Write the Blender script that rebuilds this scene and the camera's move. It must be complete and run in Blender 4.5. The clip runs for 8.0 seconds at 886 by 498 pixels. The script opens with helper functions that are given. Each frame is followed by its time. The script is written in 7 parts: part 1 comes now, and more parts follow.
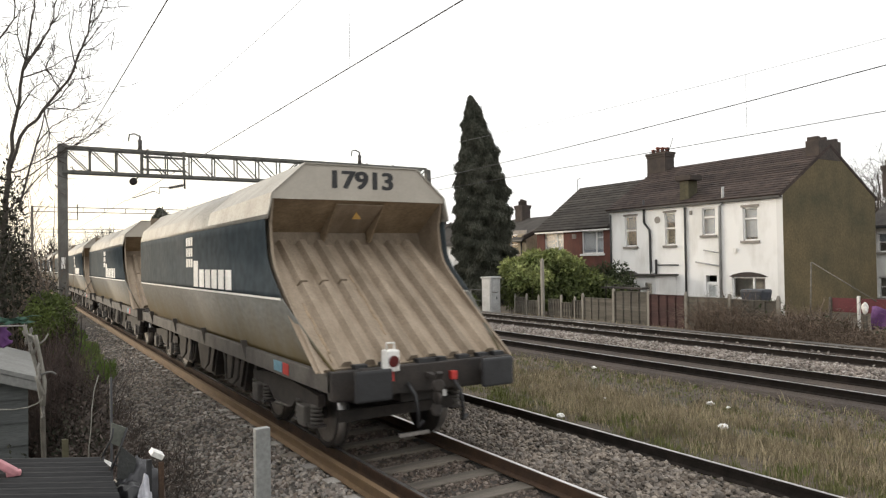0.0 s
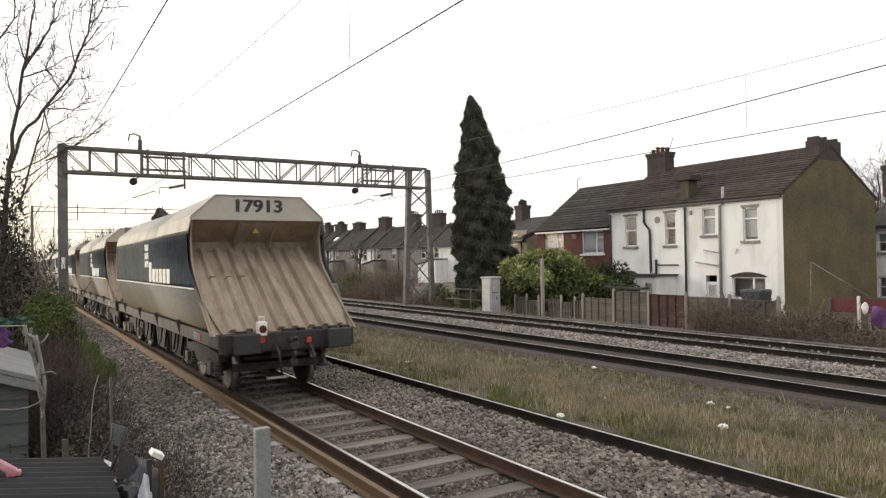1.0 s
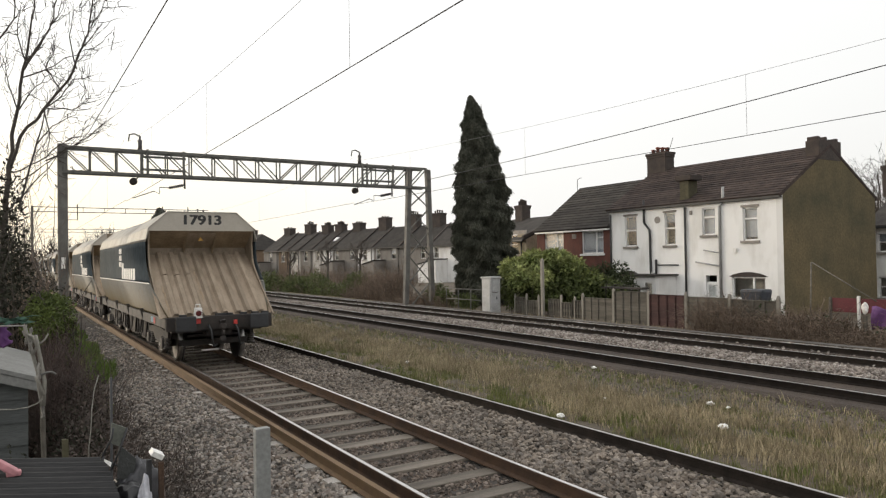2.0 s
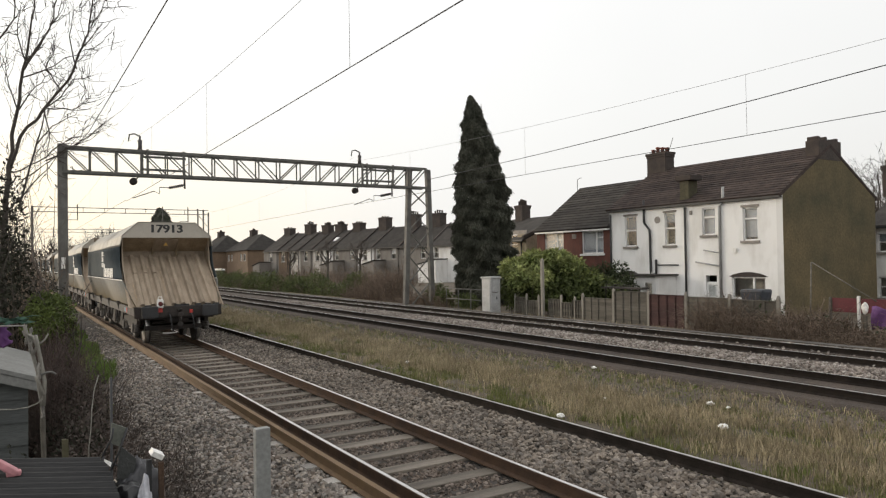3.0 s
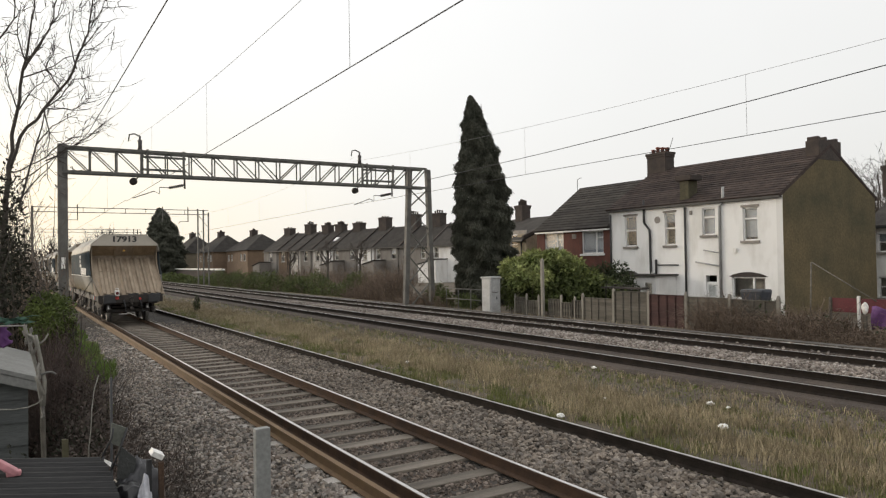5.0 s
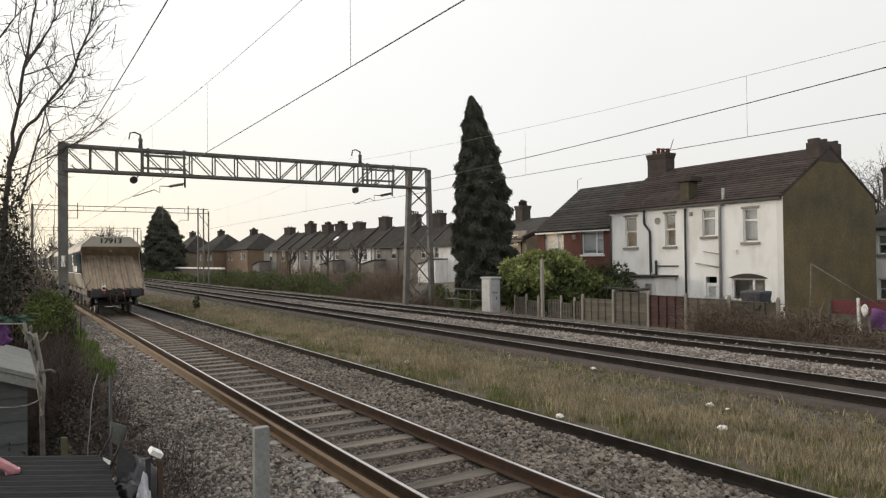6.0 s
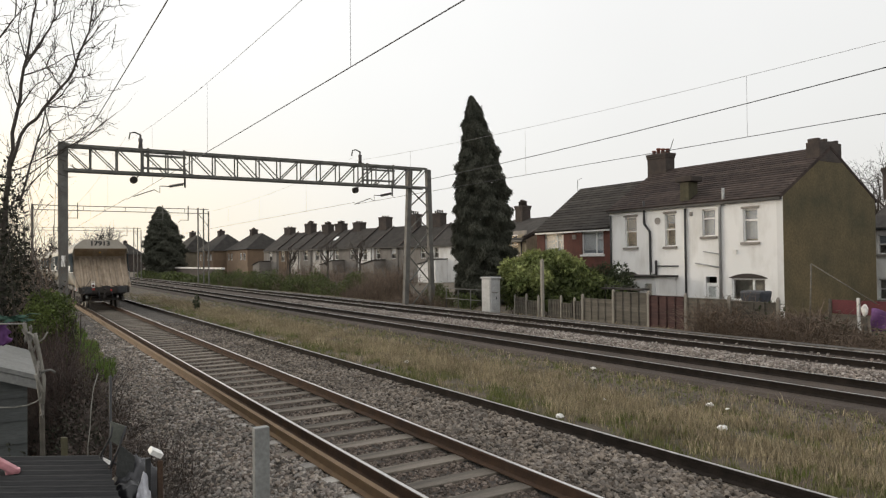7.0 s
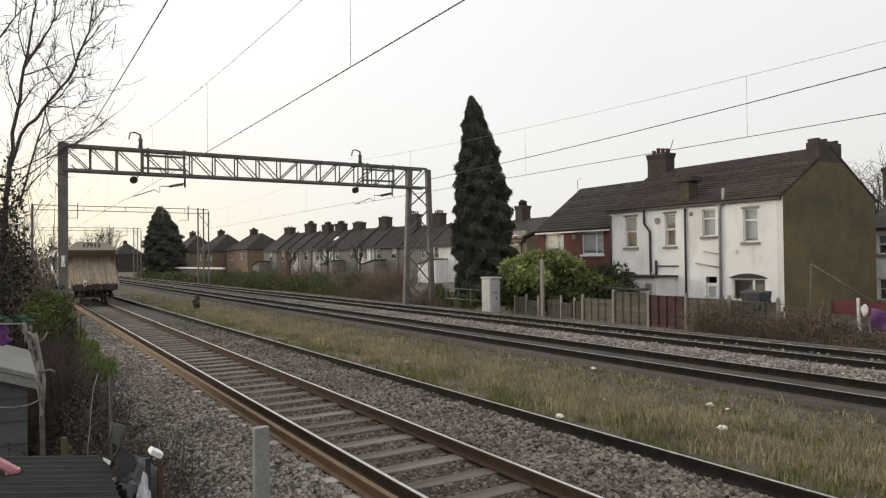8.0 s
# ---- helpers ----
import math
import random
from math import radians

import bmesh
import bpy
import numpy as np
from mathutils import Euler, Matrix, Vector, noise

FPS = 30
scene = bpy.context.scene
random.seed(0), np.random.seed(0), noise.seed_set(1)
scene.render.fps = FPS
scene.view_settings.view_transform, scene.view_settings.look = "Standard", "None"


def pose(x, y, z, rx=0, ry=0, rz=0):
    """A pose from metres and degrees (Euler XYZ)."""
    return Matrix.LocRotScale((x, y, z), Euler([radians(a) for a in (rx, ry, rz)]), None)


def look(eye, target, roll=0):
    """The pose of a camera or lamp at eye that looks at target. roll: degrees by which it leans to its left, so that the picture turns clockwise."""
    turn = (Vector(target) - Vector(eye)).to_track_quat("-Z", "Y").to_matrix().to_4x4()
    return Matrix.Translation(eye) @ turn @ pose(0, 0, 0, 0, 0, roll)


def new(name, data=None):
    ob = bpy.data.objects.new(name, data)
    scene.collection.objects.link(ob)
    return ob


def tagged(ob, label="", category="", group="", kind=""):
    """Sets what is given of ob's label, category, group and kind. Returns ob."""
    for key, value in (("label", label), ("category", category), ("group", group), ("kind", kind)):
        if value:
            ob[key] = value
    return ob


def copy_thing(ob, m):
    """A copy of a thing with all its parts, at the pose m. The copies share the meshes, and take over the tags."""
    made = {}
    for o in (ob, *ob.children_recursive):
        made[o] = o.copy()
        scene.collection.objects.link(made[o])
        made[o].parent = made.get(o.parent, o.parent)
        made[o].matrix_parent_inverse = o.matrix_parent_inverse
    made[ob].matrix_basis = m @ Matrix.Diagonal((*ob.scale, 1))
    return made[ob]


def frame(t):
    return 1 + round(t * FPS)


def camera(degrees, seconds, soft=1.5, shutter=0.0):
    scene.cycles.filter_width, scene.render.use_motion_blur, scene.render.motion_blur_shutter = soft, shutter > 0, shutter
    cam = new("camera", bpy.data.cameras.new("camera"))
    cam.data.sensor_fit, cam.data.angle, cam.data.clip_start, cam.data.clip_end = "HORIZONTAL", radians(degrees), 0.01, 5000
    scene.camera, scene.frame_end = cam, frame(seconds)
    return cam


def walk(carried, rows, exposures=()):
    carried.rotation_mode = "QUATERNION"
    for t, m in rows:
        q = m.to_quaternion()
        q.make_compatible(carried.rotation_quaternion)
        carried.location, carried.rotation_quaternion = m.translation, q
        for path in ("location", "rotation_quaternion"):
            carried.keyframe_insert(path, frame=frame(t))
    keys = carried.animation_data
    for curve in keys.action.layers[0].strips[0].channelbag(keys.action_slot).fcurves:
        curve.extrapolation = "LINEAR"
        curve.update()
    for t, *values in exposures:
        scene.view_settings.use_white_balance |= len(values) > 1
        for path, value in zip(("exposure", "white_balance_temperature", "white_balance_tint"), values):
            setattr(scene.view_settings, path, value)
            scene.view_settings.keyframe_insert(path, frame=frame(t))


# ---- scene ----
EYE = (0.0, 0.0, 2.46)


def aim(yaw, pitch):
    a, b = radians(yaw), radians(pitch)
    return (EYE[0] + math.sin(a) * math.cos(b), EYE[1] + math.cos(a) * math.cos(b), EYE[2] + math.sin(b))


cam = camera(64.49, 8.0, soft=1.25, shutter=0.4)
# a standing camera that settles by a quarter of a degree of roll about five seconds in
BEFORE, AFTER = look(EYE, aim(31.619, 0.90), -0.93), look(EYE, aim(31.619, 0.90), -0.654)
walk(cam, [(0.0, BEFORE), (4.7, BEFORE), (5.1, BEFORE), (5.5, AFTER), (5.8, AFTER), (8.0, AFTER)],
     exposures=[(0.0, 0.26), (1.0, 0.13), (1.5, 0.04), (3.0, -0.13), (4.5, -0.18), (8.0, -0.22)])

# ---- sky and sun: overcast, late afternoon, a warm glow low down along the line ----
SUN_AZ, SUN_EL = -34.0, 7.0
world = bpy.data.worlds.new("sky")
scene.world = world
world.use_nodes = True
nt = world.node_tree
nt.nodes.clear()


def wnode(kind, **kw):
    n = nt.nodes.new(kind)
    for k, v in kw.items():
        n.inputs[k].default_value = v
    return n


sky = nt.nodes.new("ShaderNodeTexSky")
sky.sky_type = "NISHITA"
sky.sun_disc = False
sky.sun_elevation, sky.sun_rotation = radians(SUN_EL), radians(SUN_AZ)
sky.dust_density, sky.air_density = 4.0, 1.2
coord = nt.nodes.new("ShaderNodeTexCoord")
sep = nt.nodes.new("ShaderNodeSeparateXYZ")
nt.links.new(coord.outputs["Generated"], sep.inputs[0])
up = nt.nodes.new("ShaderNodeMapRange")
up.inputs["From Min"].default_value, up.inputs["From Max"].default_value = 0.0, 0.9
up.inputs["To Min"].default_value, up.inputs["To Max"].default_value = 1.0, 1.42
nt.links.new(sep.outputs["Z"], up.inputs["Value"])
# closeness to the sun's side
dot = nt.nodes.new("ShaderNodeVectorMath")
dot.operation = "DOT_PRODUCT"
dot.inputs[1].default_value = (math.sin(radians(SUN_AZ)), math.cos(radians(SUN_AZ)), 0.0)
nt.links.new(coord.outputs["Generated"], dot.inputs[0])
side = nt.nodes.new("ShaderNodeMapRange")
side.interpolation_type = "SMOOTHSTEP"
side.inputs["From Min"].default_value, side.inputs["From Max"].default_value = 0.36, 0.90
nt.links.new(dot.outputs["Value"], side.inputs["Value"])
cloud = nt.nodes.new("ShaderNodeTexNoise")
cloud.inputs["Scale"].default_value, cloud.inputs["Detail"].default_value = 2.2, 4
nt.links.new(coord.outputs["Generated"], cloud.inputs["Vector"])
cl = nt.nodes.new("ShaderNodeMapRange")
cl.inputs["To Min"].default_value, cl.inputs["To Max"].default_value = 0.93, 1.05
nt.links.new(cloud.outputs["Fac"], cl.inputs["Value"])
tint = nt.nodes.new("ShaderNodeMix")
tint.data_type = "RGBA"
tint.inputs["A"].default_value, tint.inputs["B"].default_value = (0.97, 0.965, 0.955, 1), (1.12, 1.03, 0.82, 1)
low = nt.nodes.new("ShaderNodeMapRange")
low.interpolation_type = "SMOOTHSTEP"
low.inputs["From Min"].default_value, low.inputs["From Max"].default_value = 0.0, 0.24
low.inputs["To Min"].default_value, low.inputs["To Max"].default_value = 1.0, 0.0
nt.links.new(sep.outputs["Z"], low.inputs["Value"])
warm = nt.nodes.new("ShaderNodeMath")
warm.operation = "MULTIPLY"
nt.links.new(side.outputs["Result"], warm.inputs[0])
nt.links.new(low.outputs["Result"], warm.inputs[1])
nt.links.new(warm.outputs[0], tint.inputs["Factor"])
mul = nt.nodes.new("ShaderNodeMath")
mul.operation = "MULTIPLY"
nt.links.new(up.outputs["Result"], mul.inputs[0])
nt.links.new(cl.outputs["Result"], mul.inputs[1])
bg = nt.nodes.new("ShaderNodeBackground")
nt.links.new(tint.outputs["Result"], bg.inputs["Color"])
toward = nt.nodes.new("ShaderNodeMapRange")
toward.inputs["From Min"].default_value, toward.inputs["From Max"].default_value = -0.2, 1.0
toward.inputs["To Min"].default_value, toward.inputs["To Max"].default_value = 0.90, 1.08
nt.links.new(dot.outputs["Value"], toward.inputs["Value"])
mul2 = nt.nodes.new("ShaderNodeMath")
mul2.operation = "MULTIPLY"
nt.links.new(mul.outputs[0], mul2.inputs[0])
nt.links.new(toward.outputs["Result"], mul2.inputs[1])
nt.links.new(mul2.outputs[0], bg.inputs["Strength"])
bg2 = nt.nodes.new("ShaderNodeBackground")
bg2.inputs["Strength"].default_value = 0.03
nt.links.new(sky.outputs["Color"], bg2.inputs["Color"])
add = nt.nodes.new("ShaderNodeAddShader")
nt.links.new(bg.outputs[0], add.inputs[0])
nt.links.new(bg2.outputs[0], add.inputs[1])
wout = nt.nodes.new("ShaderNodeOutputWorld")
nt.links.new(add.outputs[0], wout.inputs["Surface"])

sun = new("sun", bpy.data.lights.new("sun", "SUN"))
sun.data.energy, sun.data.angle, sun.data.color = 1.5, radians(14), (1.0, 0.89, 0.73)
sd = Vector((math.sin(radians(SUN_AZ)) * math.cos(radians(12)), math.cos(radians(SUN_AZ)) * math.cos(radians(12)), math.sin(radians(12))))
sun.matrix_world = look(sd * 50, (0, 0, 0))


# ---- materials ----
def mat(name, col, rough=0.8, metal=0.0, col2=None, scale=6.0, fine=60.0, bump=0.3, depth=0.01, vary=0.12, spread=(0.35, 0.7),
        stretch=(1, 1, 1), spec=0.5, island=False, world_space=False, grain=(0.82, 1.15)):
    """A surface in two scales: stains that mix col with col2, and fine grain with relief; each object a little off its neighbours."""
    m = bpy.data.materials.new(name)
    m.use_nodes = True
    t = m.node_tree
    b = t.nodes["Principled BSDF"]
    b.inputs["Roughness"].default_value, b.inputs["Metallic"].default_value = rough, metal
    b.inputs["Specular IOR Level"].default_value = spec
    if world_space:
        src = t.nodes.new("ShaderNodeNewGeometry").outputs["Position"]
    else:
        src = t.nodes.new("ShaderNodeTexCoord").outputs["Object"]
    mp = t.nodes.new("ShaderNodeMapping")
    mp.inputs["Scale"].default_value = stretch
    t.links.new(src, mp.inputs["Vector"])
    n1, n2 = t.nodes.new("ShaderNodeTexNoise"), t.nodes.new("ShaderNodeTexNoise")
    n1.inputs["Scale"].default_value, n1.inputs["Detail"].default_value, n1.inputs["Roughness"].default_value = scale, 5, 0.6
    n2.inputs["Scale"].default_value, n2.inputs["Detail"].default_value = fine, 3
    t.links.new(mp.outputs[0], n1.inputs["Vector"])
    t.links.new(mp.outputs[0], n2.inputs["Vector"])
    r = t.nodes.new("ShaderNodeMapRange")
    r.inputs["From Min"].default_value, r.inputs["From Max"].default_value = spread
    t.links.new(n1.outputs["Fac"], r.inputs["Value"])
    mix = t.nodes.new("ShaderNodeMix")
    mix.data_type = "RGBA"
    c2 = col2 or tuple(c * 0.6 for c in col)
    mix.inputs["A"].default_value, mix.inputs["B"].default_value = (*col, 1), (*c2, 1)
    t.links.new(r.outputs[0], mix.inputs["Factor"])
    hsv = t.nodes.new("ShaderNodeHueSaturation")
    t.links.new(mix.outputs["Result"], hsv.inputs["Color"])
    rnd = t.nodes.new("ShaderNodeNewGeometry").outputs["Random Per Island"] if island else t.nodes.new("ShaderNodeObjectInfo").outputs["Random"]
    v = t.nodes.new("ShaderNodeMapRange")
    v.inputs["To Min"].default_value, v.inputs["To Max"].default_value = 1 - vary, 1 + vary
    t.links.new(rnd, v.inputs["Value"])
    g = t.nodes.new("ShaderNodeMapRange")
    g.inputs["From Min"].default_value, g.inputs["From Max"].default_value = 0.3, 0.7
    g.inputs["To Min"].default_value, g.inputs["To Max"].default_value = grain
    t.links.new(n2.outputs["Fac"], g.inputs["Value"])
    mm = t.nodes.new("ShaderNodeMath")
    mm.operation = "MULTIPLY"
    t.links.new(v.outputs[0], mm.inputs[0])
    t.links.new(g.outputs[0], mm.inputs[1])
    t.links.new(mm.outputs[0], hsv.inputs["Value"])
    t.links.new(hsv.outputs[0], b.inputs["Base Color"])
    if bump:
        bp = t.nodes.new("ShaderNodeBump")
        bp.inputs["Strength"].default_value, bp.inputs["Distance"].default_value = bump, depth
        t.links.new(n2.outputs["Fac"], bp.inputs["Height"])
        t.links.new(bp.outputs[0], b.inputs["Normal"])
    return m


def stone_mat(name, tones, fine=70):
    """Broken stone: each piece takes one of the tones, with fine grain and a little dust."""
    m = bpy.data.materials.new(name)
    m.use_nodes = True
    t = m.node_tree
    b = t.nodes["Principled BSDF"]
    b.inputs["Roughness"].default_value, b.inputs["Specular IOR Level"].default_value = 0.92, 0.25
    ramp = t.nodes.new("ShaderNodeValToRGB")
    ramp.color_ramp.interpolation = "CONSTANT"
    while len(ramp.color_ramp.elements) < len(tones):
        ramp.color_ramp.elements.new(0.5)
    for i, (e, c) in enumerate(zip(ramp.color_ramp.elements, tones)):
        e.position, e.color = i / len(tones), (*c, 1)
    geo = t.nodes.new("ShaderNodeNewGeometry")
    t.links.new(geo.outputs["Random Per Island"], ramp.inputs["Fac"])
    n1, n2 = t.nodes.new("ShaderNodeTexNoise"), t.nodes.new("ShaderNodeTexNoise")
    n1.inputs["Scale"].default_value, n2.inputs["Scale"].default_value = 0.8, fine
    for n in (n1, n2):
        n.inputs["Detail"].default_value = 4
        t.links.new(geo.outputs["Position"], n.inputs["Vector"])
    val = None
    for n, lo, hi in ((n1, 0.72, 1.28), (n2, 0.8, 1.2)):
        r = t.nodes.new("ShaderNodeMapRange")
        r.inputs["From Min"].default_value, r.inputs["From Max"].default_value = 0.3, 0.7
        r.inputs["To Min"].default_value, r.inputs["To Max"].default_value = lo, hi
        t.links.new(n.outputs["Fac"], r.inputs["Value"])
        if val:
            mm = t.nodes.new("ShaderNodeMath")
            mm.operation = "MULTIPLY"
            t.links.new(val, mm.inputs[0])
            t.links.new(r.outputs[0], mm.inputs[1])
            val = mm.outputs[0]
        else:
            val = r.outputs[0]
    hsv = t.nodes.new("ShaderNodeHueSaturation")
    t.links.new(ramp.outputs["Color"], hsv.inputs["Color"])
    t.links.new(val, hsv.inputs["Value"])
    t.links.new(hsv.outputs[0], b.inputs["Base Color"])
    return m


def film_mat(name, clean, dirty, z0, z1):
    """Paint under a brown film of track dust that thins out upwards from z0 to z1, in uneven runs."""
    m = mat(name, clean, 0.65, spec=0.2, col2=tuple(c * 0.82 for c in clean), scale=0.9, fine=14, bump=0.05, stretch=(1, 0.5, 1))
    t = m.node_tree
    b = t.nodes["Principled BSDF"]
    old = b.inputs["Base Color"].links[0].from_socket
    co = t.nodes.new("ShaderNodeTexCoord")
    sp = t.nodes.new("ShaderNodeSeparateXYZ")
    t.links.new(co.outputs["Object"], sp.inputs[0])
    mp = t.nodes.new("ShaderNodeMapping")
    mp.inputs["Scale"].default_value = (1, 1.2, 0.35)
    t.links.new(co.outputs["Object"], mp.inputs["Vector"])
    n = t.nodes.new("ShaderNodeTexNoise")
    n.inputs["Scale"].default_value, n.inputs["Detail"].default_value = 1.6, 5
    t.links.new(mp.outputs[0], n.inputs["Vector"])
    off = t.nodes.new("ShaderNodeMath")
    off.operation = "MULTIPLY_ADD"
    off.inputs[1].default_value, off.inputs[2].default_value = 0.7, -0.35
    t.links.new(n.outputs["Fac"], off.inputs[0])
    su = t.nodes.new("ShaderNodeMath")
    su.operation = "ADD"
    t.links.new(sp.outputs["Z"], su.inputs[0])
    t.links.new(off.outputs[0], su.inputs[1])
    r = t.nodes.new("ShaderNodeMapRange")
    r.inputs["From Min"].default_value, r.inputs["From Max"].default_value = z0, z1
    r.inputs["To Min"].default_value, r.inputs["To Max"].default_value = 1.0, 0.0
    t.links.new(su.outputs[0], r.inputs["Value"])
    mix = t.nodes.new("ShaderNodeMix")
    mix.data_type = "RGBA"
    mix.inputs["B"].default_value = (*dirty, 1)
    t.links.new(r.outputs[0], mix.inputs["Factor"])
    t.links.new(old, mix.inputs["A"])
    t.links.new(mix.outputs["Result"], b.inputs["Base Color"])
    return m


def glass(name):
    m = bpy.data.materials.new(name)
    m.use_nodes = True
    b = m.node_tree.nodes["Principled BSDF"]
    b.inputs["Base Color"].default_value = (0.9, 0.92, 0.92, 1)
    b.inputs["Roughness"].default_value = 0.02
    b.inputs["Transmission Weight"].default_value = 1.0
    b.inputs["IOR"].default_value = 1.45
    return m


